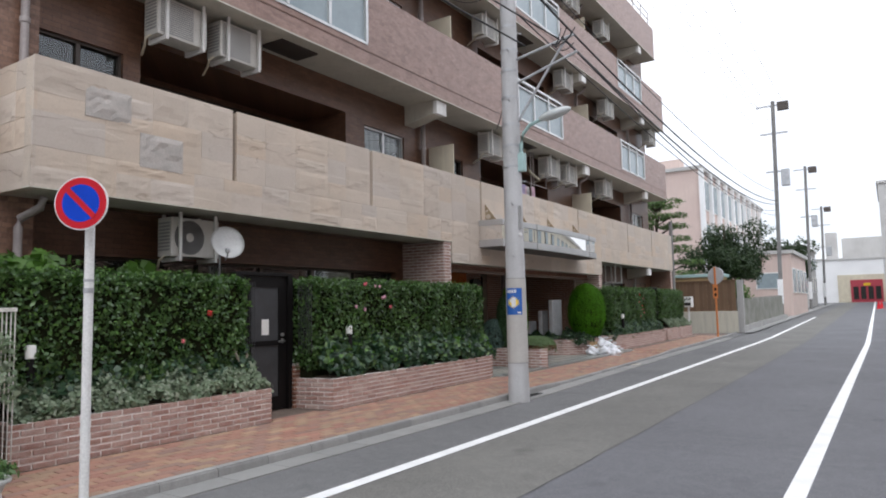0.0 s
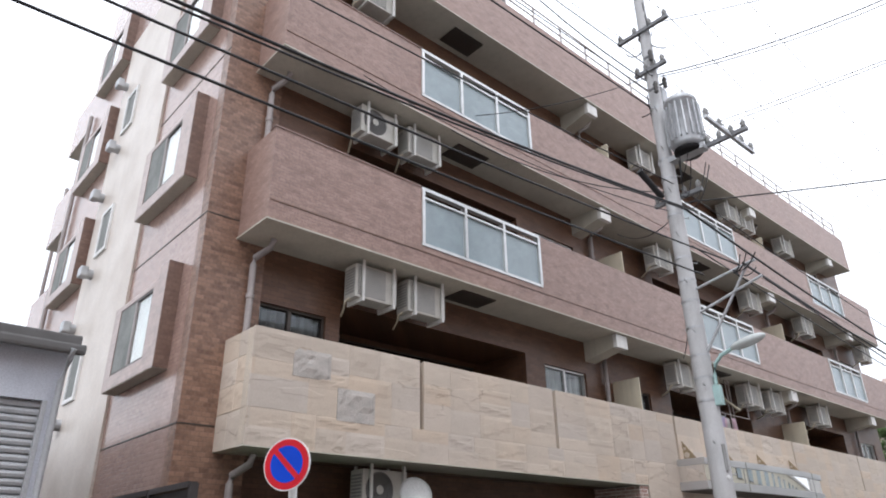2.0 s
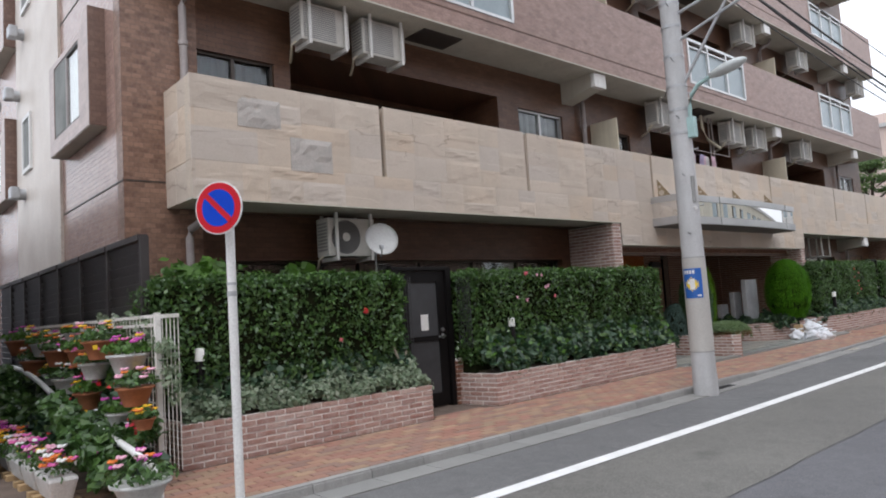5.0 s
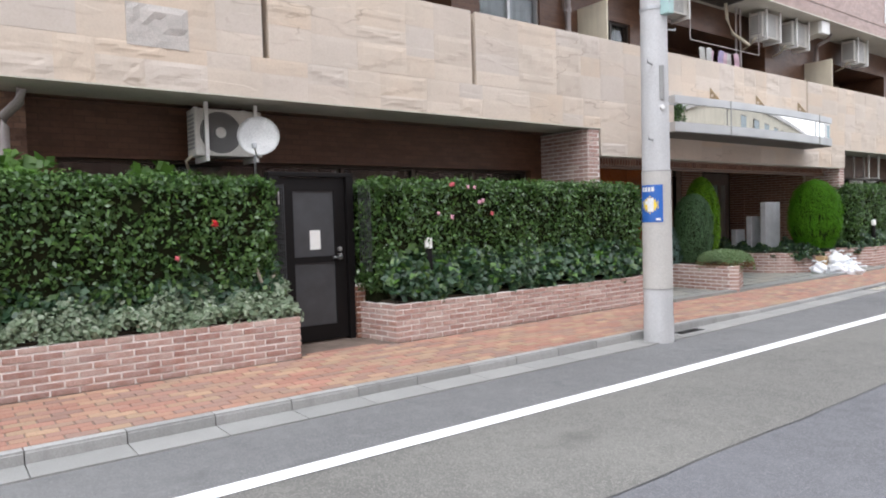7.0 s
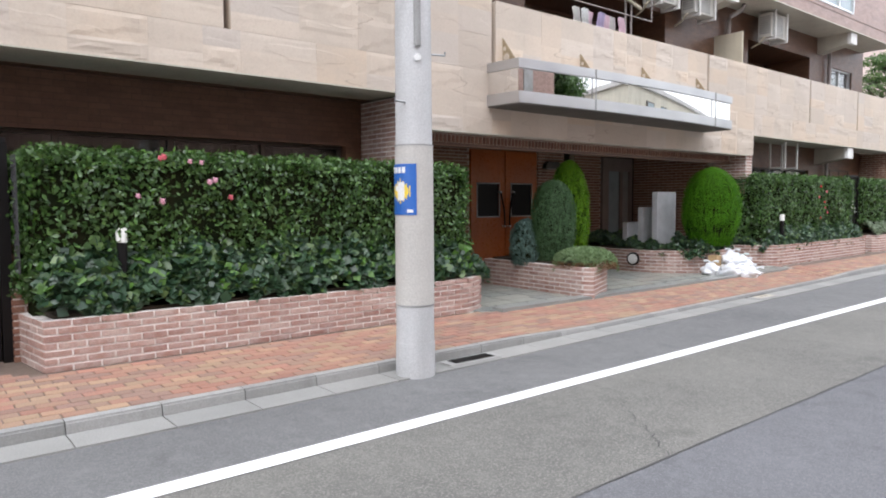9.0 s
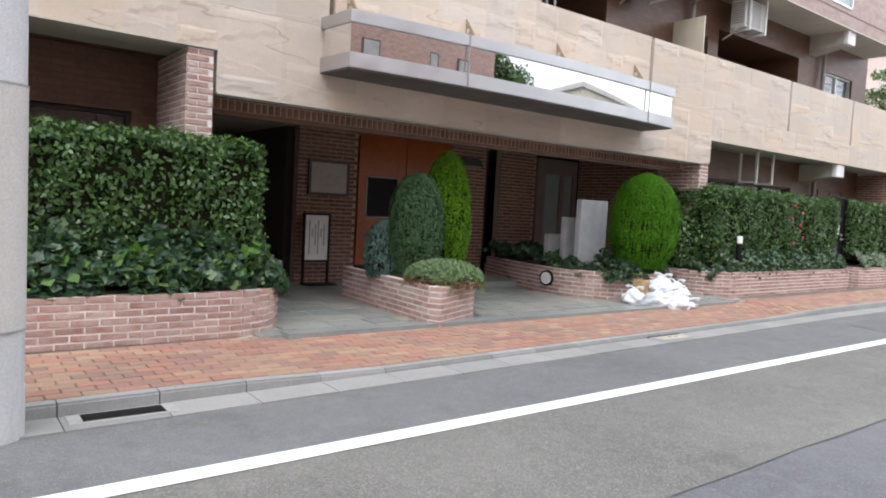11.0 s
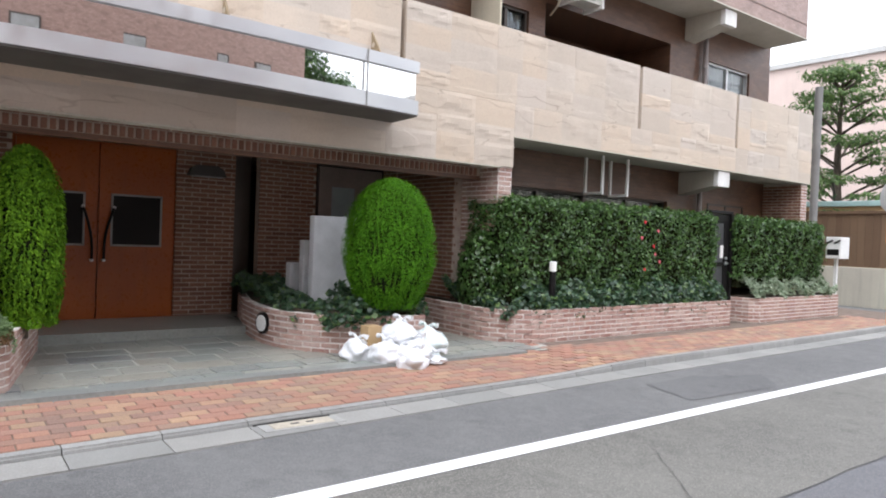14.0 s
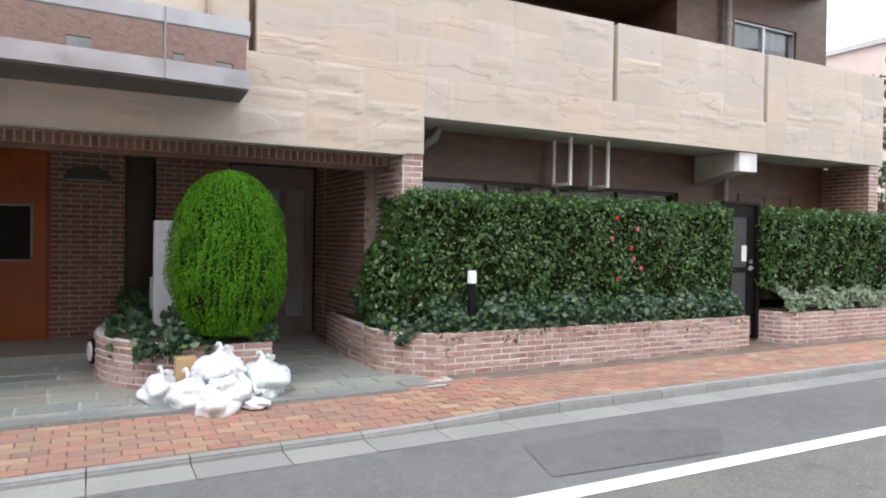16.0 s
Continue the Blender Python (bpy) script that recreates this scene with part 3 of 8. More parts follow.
def on_egg(rng, k, c, rx, ry, h, power, depth, tufts=0.0, foot=0.8, top=2.5):
    """Points and normals on an upright egg, foot at c."""
    u, a = rng.uniform(0.0, 1, k), rng.uniform(0, math.tau, k)
    r = np.where(u < 0.4, foot + (1 - foot) * np.sin(u / 0.4 * np.pi / 2), np.sqrt(np.clip(1 - (np.maximum(u - 0.4, 0) / 0.6) ** top, 0, 1)))
    d = 1 - rng.uniform(0, depth, k)
    wob = 1 + 0.03 * np.sin(a * 5 + u * 9) + 0.02 * np.sin(a * 9 - u * 14)
    lobe = np.sin(a * 31 + 1.3 * np.sin(u * 9) + 1.5 * np.sin(a * 4)) * np.sin(u * 13 + 3.1 * np.sin(a * 9 + 1) + a * 5)
    wob = wob + tufts * (np.minimum(lobe, 0.35) - 0.2)
    p = np.stack([c[0] + rx * r * d * wob * np.cos(a), c[1] + ry * r * d * wob * np.sin(a), c[2] + u * h * (1 - 0.4 * (1 - d))], 1)
    n = np.stack([np.cos(a), np.sin(a), 1.4 * (u - 0.45)], 1)
    return p, n / np.linalg.norm(n, axis=1)[:, None]


# ---- ground, road, kerb ----
def strip(name, xs, ys, material, lift, kind="structure", label="", category="", thick=0.0):
    """A sheet between two edge lines (functions of y) that follows the street's climb."""
    bm = bmesh.new()
    rows = []
    for y in ys:
        rows.append([bm.verts.new((f(y), y, ground_z(y) + lift)) for f in xs])
    for a, b in zip(rows, rows[1:]):
        for i in range(len(xs) - 1):
            bm.faces.new((a[i], a[i + 1], b[i + 1], b[i]))
    ob = part(name, bm, material)
    return tagged(ob, label, category, kind=kind)


def kerb_rise(y):
    """The kerb is dropped in front of the entrance."""
    if y < 11.2 or y > 20.8:
        return 0.09
    if 12.4 < y < 19.6:
        return 0.045
    f = (y - 11.2) / 1.2 if y < 13 else (20.8 - y) / 1.2
    return 0.09 - 0.045 * f


def kerb_x(y):
    return -5.23 + bend(y) - 0.027 * min(max(y - 10.5, 0), 10) - 0.012 * max(y - 20.5, 0)


YS = [-120, -60, -20] + list(range(-8, 34, 2)) + [36, 40, 46, 52, 60, 70, 80, 90, 100, 120, 200, 420]
strip("ground", [lambda y: -420, lambda y: -60, lambda y: -12, lambda y: 12, lambda y: 60, lambda y: 420], YS, ASPHALT_EDGE, -0.03, label="wide grey ground under the street and houses", category="ground")
SEAM = -2.55
YR = [-60, -20] + list(range(-8, 34, 2)) + [36, 40, 46, 52, 60, 70, 80, 90, 100, 116]
strip("road", [lambda y: kerb_x(y) + 0.05, lambda y: -4.0 + bend(y)], YR, ASPHALT_EDGE, 0.0, label="smooth grey asphalt edge of the road", category="road")
strip("road_lane", [lambda y: -4.0 + bend(y), lambda y: SEAM + bend(y)], YR, ASPHALT_OLD, 0.0, label="worn brownish asphalt lane with coarse grit", category="road")
strip("road_newer_lane", [lambda y: SEAM + bend(y), lambda y: 3.2 + bend(y)], YR, ASPHALT_NEW, 0.002, label="smoother bluish grey asphalt lane", category="road")
YL = [-20] + list(range(-8, 34, 2)) + [36, 40, 46, 52]
strip("road_line", [lambda y: -4.055 + bend(y), lambda y: -3.905 + bend(y)], YL, LINE, 0.006, label="white painted edge line along the road", category="road line")
strip("road_line_far", [lambda y: -0.785 + bend(y), lambda y: -0.635 + bend(y)], YR[1:], LINE, 0.006, label="broad white painted line along the road", category="road line")


def flat_patch(name, outline, material, label):
    bm = bmesh.new()
    bm.faces.new([bm.verts.new((x, y, ground_z(y) + 0.005)) for x, y in outline])
    return tagged(part(name, bm, material), label, "road patch", kind="structure")


flat_patch("road_patch", [(-4.9, 20.2), (-4.25, 20.0), (-4.15, 21.4), (-4.6, 21.9), (-4.92, 21.0)], PATCH, "dark mended patch in the asphalt near the gutter")
rng = random.Random(3)


def crack(points, w):
    bm = bmesh.new()
    vs = []
    for i, (x, y) in enumerate(points):
        k = w * rng.uniform(0.5, 1.3)
        vs.append((bm.verts.new((x - k, y, ground_z(y) + 0.007)), bm.verts.new((x + k, y, ground_z(y) + 0.007))))
    for a, b in zip(vs, vs[1:]):
        bm.faces.new((a[0], a[1], b[1], b[0]))
    return tagged(part("road_crack", bm, CRACK), "thin dark joint line in the asphalt", "road crack", kind="structure")


crack([(SEAM + bend(0.4 * i) + rng.uniform(-0.012, 0.012), 0.4 * i) for i in range(-20, 90)], 0.006)
crack([(SEAM - 0.06 * i + rng.uniform(-0.03, 0.03), 9.8 + 0.05 * i + rng.uniform(-0.02, 0.03)) for i in range(16)], 0.005)
crack([(SEAM - 0.07 * i + rng.uniform(-0.03, 0.03), 17.6 + 0.06 * i) for i in range(15)], 0.004)
crack([(SEAM - 0.05 * i + rng.uniform(-0.02, 0.02), 22.6 + 0.13 * i) for i in range(24)], 0.004)


def pave_z(x, y):
    f = min(max((kerb_x(y) - x) / 1.4, 0), 1)
    return ground_z(y) + kerb_rise(y) * (1 - f) + 0.115 * f


kerb = tagged(new("kerb"), "row of grey concrete kerb stones beside the pavement", "kerb", kind="structure")
gutter = tagged(new("gutter"), "pale concrete gutter slabs along the kerb", "gutter", kind="structure")
y = -6.0
while y < 32:
    y1 = y + 0.592
    h = kerb_rise(y + 0.3)
    xa, xb = kerb_x(y), kerb_x(y1)
    bm = bmesh.new()
    prism(bm, [(xa - 0.115, y), (xa, y), (xb, y1), (xb - 0.115, y1)], lambda v: ground_z(v) - 0.1, lambda v: ground_z(v) + kerb_rise(v) + 0.004)
    bmesh.ops.bevel(bm, geom=[e for e in bm.edges if e.calc_length() > 0.3 and max(v.co.z for v in e.verts) > ground_z(y) + 0.02], offset=0.015, segments=2, affect="EDGES")
    part("kerb_stone", bm, KERB, kerb)
    bm = bmesh.new()
    prism(bm, [(xa + 0.004, y), (xa + 0.30, y), (xb + 0.30, y1), (xb + 0.004, y1)], lambda v: ground_z(v) - 0.1, lambda v: ground_z(v) + 0.012)
    part("gutter_slab", bm, GUTTER, gutter)
    y += 0.6
COVER_TAN = mat("cover_concrete", (0.50, 0.45, 0.36), (0.39, 0.35, 0.29), 6, 0.8, 0.3, 60)
# a drain grating and an access cover in the gutter
for yd, cov in ((10.55, False), (16.57, True)):
    d = thing("drain", "dark opening of a gutter drain beside the kerb" if not cov else "cream access cover set into the gutter", "drain", kind="structure")
    z = ground_z(yd)
    kx = kerb_x(yd)
    block("frame", (kx + 0.03, kx + 0.22, yd - 0.32, yd + 0.32, z - 0.02, z + 0.018), KERB, d, bevel=0.004)
    block("opening" if not cov else "lid", (kx + 0.05, kx + 0.19, yd - 0.24, yd + 0.24, z, z + 0.022), BLACK if not cov else COVER_TAN, d, bevel=0.003)
    if cov:
        for o in (-0.06, 0.06):
            block("lift_slot", (kx + 0.11, kx + 0.135, yd + o - 0.03, yd + o + 0.03, z + 0.015, z + 0.026), FAN_DARK, d)
        block("inlet", (kx + 0.002, kx + 0.024, yd - 0.34, yd + 0.28, z + 0.004, z + 0.02), BLACK, d, "dark inlet under the kerb")

# ---- pavement ----
pavement = tagged(new("pavement"), "pavement of orange and brown clay pavers", "pavement", kind="structure")
bm = bmesh.new()
ys = [-6 + 0.5 * i for i in range(75)]
rows = [[bm.verts.new((x, yy, pave_z(x, yy) - 0.006)) for x in (kerb_x(yy) - 0.114, -5.9, -6.6, -8.34)] for yy in ys]
for a, b in zip(rows, rows[1:]):
    for i in range(3):
        bm.faces.new((a[i], b[i], b[i + 1], a[i + 1]))
part("paver_bed", bm, SAND, pavement)
PW, PL = 0.105, 0.21
pm = bmesh.new()
box(pm, -PW / 2 + 0.005, PW / 2 - 0.005, -PL / 2 + 0.005, PL / 2 - 0.005, -0.03, 0.0)
bmesh.ops.bevel(pm, geom=[e for e in pm.edges if all(v.co.z > -0.01 for v in e.verts)], offset=0.004, segments=1, affect="EDGES")
pave_mesh = bpy.data.meshes.new("paver")
pm.to_mesh(pave_mesh)
proto_v = [v.co.copy() for v in pm.verts]
proto_f = [[v.index for v in f.verts] for f in pm.faces]
pm.free()
pave_mesh.materials.append(PAVER)
far_v, far_f, singles = [], [], []
rng = random.Random(11)
for col in range(15):
    for row in range(int(35 / PL)):
        yy = -5.5 + row * PL + (PL / 2 if col % 2 else 0)
        xx = kerb_x(yy) - 0.117 - PW / 2 - col * PW
        in_bed = xx < -6.62 and (3.0 < yy < 6.25 or 7.2 < yy < 12.2 or 20.5 < yy < 29.0)
        if xx < -6.86 or in_bed or (xx < -6.5 and 12.2 < yy < 20.4):
            continue
        tilt = math.atan2(pave_z(xx + 0.05, yy) - pave_z(xx - 0.05, yy), 0.1)
        m = Matrix.Translation((xx, yy, pave_z(xx, yy) + rng.uniform(0, 0.003))) @ Matrix.Rotation(-tilt, 4, "Y")
        if 15.6 < yy < 20.0:
            singles.append(m)
        else:
            o = len(far_v)
            far_v += [m @ v for v in proto_v]
            far_f += [[o + i for i in f] for f in proto_f]
for m in singles:
    piece("paver", pave_mesh, m, pavement)
ob = new("pavers", raw_mesh("pavers", far_v, far_f, PAVER_FAR))
ob.parent = pavement
tagged(ob, kind="stuff")

# ---- the apartment building ----
X0 = -8.35
building = thing("apartment_building", "four-storey apartment building in brown tile with stone-clad first balcony", "building")


def wall_with(bm, x0, x1, y0, y1, z0, z1, holes):
    """An upright wall along y with openings (ya, yb, za, zb)."""
    ycuts = sorted({y0, y1, *(v for h in holes for v in h[:2] if y0 < v < y1)})
    for a, b in zip(ycuts, ycuts[1:]):
        spans = sorted((h[2], h[3]) for h in holes if h[0] <= a + 1e-6 and h[1] >= b - 1e-6)
        z = z0
        for lo, hi in spans:
            if lo > z + 1e-4:
                box(bm, x0, x1, a, b, z, lo)
            z = max(z, hi)
        if z1 > z + 1e-4:
            box(bm, x0, x1, a, b, z, z1)


FLOORS = [3.1, 5.97, 8.84]
WINDOWS = [(3.95, 5.1, 0.95, 1.87), (10.1, 11.4, 1.2, 2.0), (12.75, 13.75, 1.0, 1.9), (20.75, 21.6, 1.0, 1.9), (26.45, 27.95, 1.06, 2.03)]
RECESS = [(5.35, 9.55, 0.0, 2.12), (14.6, 18.6, 0.0, 2.12), (21.95, 25.2, 0.0, 2.12)]
holes = [(a, b, f + c, f + d) for f in FLOORS for a, b, c, d in WINDOWS + RECESS]
front = part("front_wall", bmesh.new(), TILE_DARK, building, "brown tiled wall behind the balconies, its colour deepened for the shade")
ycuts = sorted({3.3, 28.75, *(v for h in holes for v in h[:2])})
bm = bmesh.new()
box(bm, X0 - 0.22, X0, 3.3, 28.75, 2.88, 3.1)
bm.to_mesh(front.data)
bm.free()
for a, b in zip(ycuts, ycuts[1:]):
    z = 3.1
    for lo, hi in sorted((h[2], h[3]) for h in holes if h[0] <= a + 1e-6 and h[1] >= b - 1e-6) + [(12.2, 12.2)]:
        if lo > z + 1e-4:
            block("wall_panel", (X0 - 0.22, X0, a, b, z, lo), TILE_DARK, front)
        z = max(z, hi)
bm = bmesh.new()
box(bm, X0 - 0.22, X0 + 0.012, 3.1, 4.02, 0.0, 15.8)
part("corner_column", bm, TILE_BROWN, building, "glossy brown tiled corner strip")
block("back_of_recess", (-9.75, -9.55, 3.3, 28.75, 2.88, 12.2), TILE_DARK, building, "brown tiled wall inside the recesses, its colour deepened for the shade")
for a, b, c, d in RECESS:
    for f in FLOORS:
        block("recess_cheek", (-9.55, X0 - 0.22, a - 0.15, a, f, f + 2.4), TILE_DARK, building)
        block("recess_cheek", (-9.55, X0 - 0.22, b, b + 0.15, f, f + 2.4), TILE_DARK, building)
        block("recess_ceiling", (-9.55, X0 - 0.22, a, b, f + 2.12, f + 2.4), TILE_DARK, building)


def window(y0, y1, z0, z1, x, frame_mat=ALU, panes=2, depth=0.06, backing=CURTAIN, parent=building, name="window"):
    """A sliding window in a wall along the street: frame, panes on two tracks, behind them the backing: a curtain, or a
    near-black sheet painted as the room's shade.
    """
    bm = bmesh.new()
    t = 0.035
    for a, b, c, d in ((y0, y1, z0, z0 + t), (y0, y1, z1 - t, z1), (y0, y0 + t, z0 + t, z1 - t), (y1 - t, y1, z0 + t, z1 - t)):
        box(bm, x - depth, x + 0.015, a, b, c, d)
    step = (y1 - y0) / panes
    w = part(name, bm, frame_mat, parent)
    for i in range(1, panes):
        block("meeting_stile", (x - depth * 0.8, x + 0.01, y0 + i * step - 0.025, y0 + i * step + 0.025, z0 + t, z1 - t), frame_mat, w)
    for i in range(panes):
        p = block("pane", (x - 0.035 - 0.012 * (i % 2), x - 0.031 - 0.012 * (i % 2), y0 + i * step + 0.02, y0 + (i + 1) * step - 0.02, z0 + t, z1 - t), GLASS, w)
        p.visible_shadow = False
    if backing:
        bm = bmesh.new()
        k = 24
        vs = [[bm.verts.new((x - 0.12 + 0.015 * math.sin(i * 1.9), y0 + (y1 - y0) * i / k, z)) for z in (z0, z1)] for i in range(k + 1)]
        for u, v in zip(vs, vs[1:]):
            bm.faces.new((u[0], v[0], v[1], u[1]))
        part("curtain", bm, backing, w)
    return w


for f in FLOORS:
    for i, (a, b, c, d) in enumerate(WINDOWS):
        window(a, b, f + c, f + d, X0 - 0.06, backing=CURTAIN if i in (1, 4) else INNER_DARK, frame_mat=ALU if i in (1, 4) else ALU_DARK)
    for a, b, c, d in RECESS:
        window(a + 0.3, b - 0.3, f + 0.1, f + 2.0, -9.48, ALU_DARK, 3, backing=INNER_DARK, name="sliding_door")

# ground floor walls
# the same shade-deepened tile under the first balcony
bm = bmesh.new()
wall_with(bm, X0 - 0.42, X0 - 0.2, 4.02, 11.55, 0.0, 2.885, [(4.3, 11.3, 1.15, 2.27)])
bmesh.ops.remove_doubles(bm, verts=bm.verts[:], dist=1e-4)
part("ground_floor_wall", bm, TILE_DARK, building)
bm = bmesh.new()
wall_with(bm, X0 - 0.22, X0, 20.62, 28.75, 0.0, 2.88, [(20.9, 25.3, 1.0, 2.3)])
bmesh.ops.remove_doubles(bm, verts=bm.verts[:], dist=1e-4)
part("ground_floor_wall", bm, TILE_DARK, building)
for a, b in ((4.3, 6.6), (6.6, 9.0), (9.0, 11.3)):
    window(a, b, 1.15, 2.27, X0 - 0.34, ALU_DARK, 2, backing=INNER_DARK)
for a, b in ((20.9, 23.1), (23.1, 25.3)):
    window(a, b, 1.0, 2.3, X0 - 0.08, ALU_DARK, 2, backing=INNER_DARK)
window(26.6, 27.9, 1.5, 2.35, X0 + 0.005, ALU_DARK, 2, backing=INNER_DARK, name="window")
# blocks filling the building, coloured as unlit rooms
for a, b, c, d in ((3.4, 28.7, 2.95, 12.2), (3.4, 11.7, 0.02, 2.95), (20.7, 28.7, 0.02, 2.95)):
    block("inner_wall", (-16.9, -9.8, a, b, c, d), INNER_DARK, building, "near-black block standing in for the unlit inside of the building")
block("inner_wall", (-16.9, -13.3, 11.7, 20.7, 0.02, 2.95), INNER_DARK, building, "near-black block standing in for the unlit inside of the building")


# stone-clad first balcony
def slab_mesh(seed, material, rough=0.0085):
    """A split-faced slab of one unit square (y, z), a few centimetres thick, with a cleft front."""
    r = random.Random(seed)
    ny, nz = 9, 6
    noise_off = Vector((seed * 7.3, seed * 3.1, 0))
    vs, fs = [], []
    ridge = r.uniform(0.2, 0.8)
    slope = r.uniform(-0.6, 0.6)
    for j in range(nz + 1):
        for i in range(ny + 1):
            u, v = i / ny, j / nz
            edge = min(u, 1 - u, v, 1 - v)
            d = noise.noise(Vector((u * 2.4, v * 2.0, 0)) + noise_off) * rough
            if v > ridge + slope * (u - 0.5) and r.random() < 0.95:
                d += rough * 0.9
            d = d if edge > 0.02 else -0.0006
            vs.append((d + 0.012, u - 0.5, v - 0.5))
    for j in range(nz):
        for i in range(ny):
            k = j * (ny + 1) + i
            fs.append((k, k + 1, k + ny + 2, k + ny + 1))
    rim = [i for i in range(ny + 1)] + [j * (ny + 1) + ny for j in range(1, nz + 1)] + [nz * (ny + 1) + i for i in range(ny - 1, -1, -1)] + [j * (ny + 1) for j in range(nz - 1, 0, -1)]
    o = len(vs)
    for k in rim:
        x, yv, zv = vs[k]
        vs.append((-0.02, yv, zv))
    for i in range(len(rim)):
        j = (i + 1) % len(rim)
        fs.append((rim[j], rim[i], o + i, o + j))
    return raw_mesh("stone_slab", vs, fs, material)


SLABS = [slab_mesh(i + 1, STONE, 0.0015 if i % 3 else 0.0075) for i in range(10)]
SLABS_GREY = [slab_mesh(30 + i, GREY_STONE, 0.015) for i in range(2)]
ZB, ZT = 2.88, 4.315
GROOVES = [6.26, 9.25, 13.10, 18.78, 23.29, 26.12]
parapet = bmesh.new()
cuts = [3.58] + GROOVES + [29.0]
for a, b in zip(cuts, cuts[1:]):
    box(parapet, -7.68, -7.525, a + (0.035 if a != 3.58 else 0), b - (0.035 if b != 29.0 else 0), 3.32, ZT - 0.01, 0.012)
for a, b, z in ((3.58, 11.85, ZB), (11.85, 20.62, 2.46), (20.62, 29.0, ZB)):
    box(parapet, -7.68, -7.525, a, b, z, 3.32)
for z0, z1, xb in ((3.32, ZT - 0.01, -8.34), (ZB, 3.32, -8.46)):
    box(parapet, xb, -7.68, 3.605, 3.72, z0, z1)
box(parapet, -8.34, -7.68, 28.85, 28.98, ZB, ZT - 0.01)
parapet = part("stone_parapet", parapet, STONE_BED, building, "balcony front clad in rough beige stone slabs with upright grooves")
rng = random.Random(5)


def clad(y0, y1, z0, z1, depth=0):
    """Slabs over a stretch of the balcony front, split unevenly until each is of a mason's size."""
    w, h = y1 - y0, z1 - z0
    if w > 1.25 or (w > 0.85 and rng.random() < 0.6 and depth < 9):
        c = y0 + w * rng.uniform(0.36, 0.64)
        clad(y0, c, z0, z1, depth + 1)
        clad(c, y1, z0, z1, depth + 1)
    elif h > 0.5 or (h > 0.42 and rng.random() < 0.6):
        c = z0 + h * rng.uniform(0.33, 0.67)
        clad(y0, y1, z0, c, depth + 1)
        clad(y0, y1, c, z1, depth + 1)
    else:
        m = Matrix.Translation((-7.525 + rng.uniform(0.009, 0.0125), (y0 + y1) / 2, (z0 + z1) / 2)) @ Matrix.Diagonal((1, w, h, 1))
        piece("stone_slab", rng.choice(SLABS), m, parapet)


for a, b in zip(cuts, cuts[1:]):
    clad(a + (0.04 if a != 3.58 else 0.0), b - (0.04 if b != 29.0 else 0.0), 3.325, ZT)
clad(3.58, 11.85, ZB, 3.3235)
clad(11.85, 20.62, 2.46, 3.3235)
clad(20.62, 29.0, ZB, 3.3235)
for z0, z1, n, xb in ((3.325, ZT, 3, -8.34), (ZB, 3.32, 1, -8.46)):
    for r in range(n):
        h = (z1 - z0) / n
        x = xb
        while x < -7.52:
            w = 0.43 if -7.50 - x - 0.43 > 0.2 else -7.50 - x
            m = Matrix.Translation((x + w / 2, 3.60, z0 + (r + 0.5) * h)) @ Matrix.Rotation(radians(-90), 4, "Z") @ Matrix.Diagonal((1, w - 0.005, h - 0.005, 1))
            piece("stone_slab", rng.choice(SLABS), m, parapet)
            x += w
piece("stone_slab", SLABS_GREY[0], Matrix.Translation((-7.506, 5.12, 3.50)) @ Matrix.Diagonal((1, 0.60, 0.42, 1)), parapet)
piece("stone_slab", SLABS_GREY[1], Matrix.Translation((-7.508, 4.42, 3.95)) @ Matrix.Diagonal((1, 0.56, 0.36, 1)), parapet)
block("balcony_floor", (-8.6, -7.685, 3.72, 28.85, 2.886, 3.08), SOFFIT, building, "cream painted underside of the first balcony")
block("drip_edge", (-7.66, -7.49, 3.56, 11.85, 2.866, 2.882), SOFFIT, building)
block("drip_edge", (-7.66, -7.488, 11.86, 20.40, 2.440, 2.457), SOFFIT, building)
block("drip_edge", (-7.66, -7.49, 20.62, 29.02, 2.866, 2.882), SOFFIT, building)

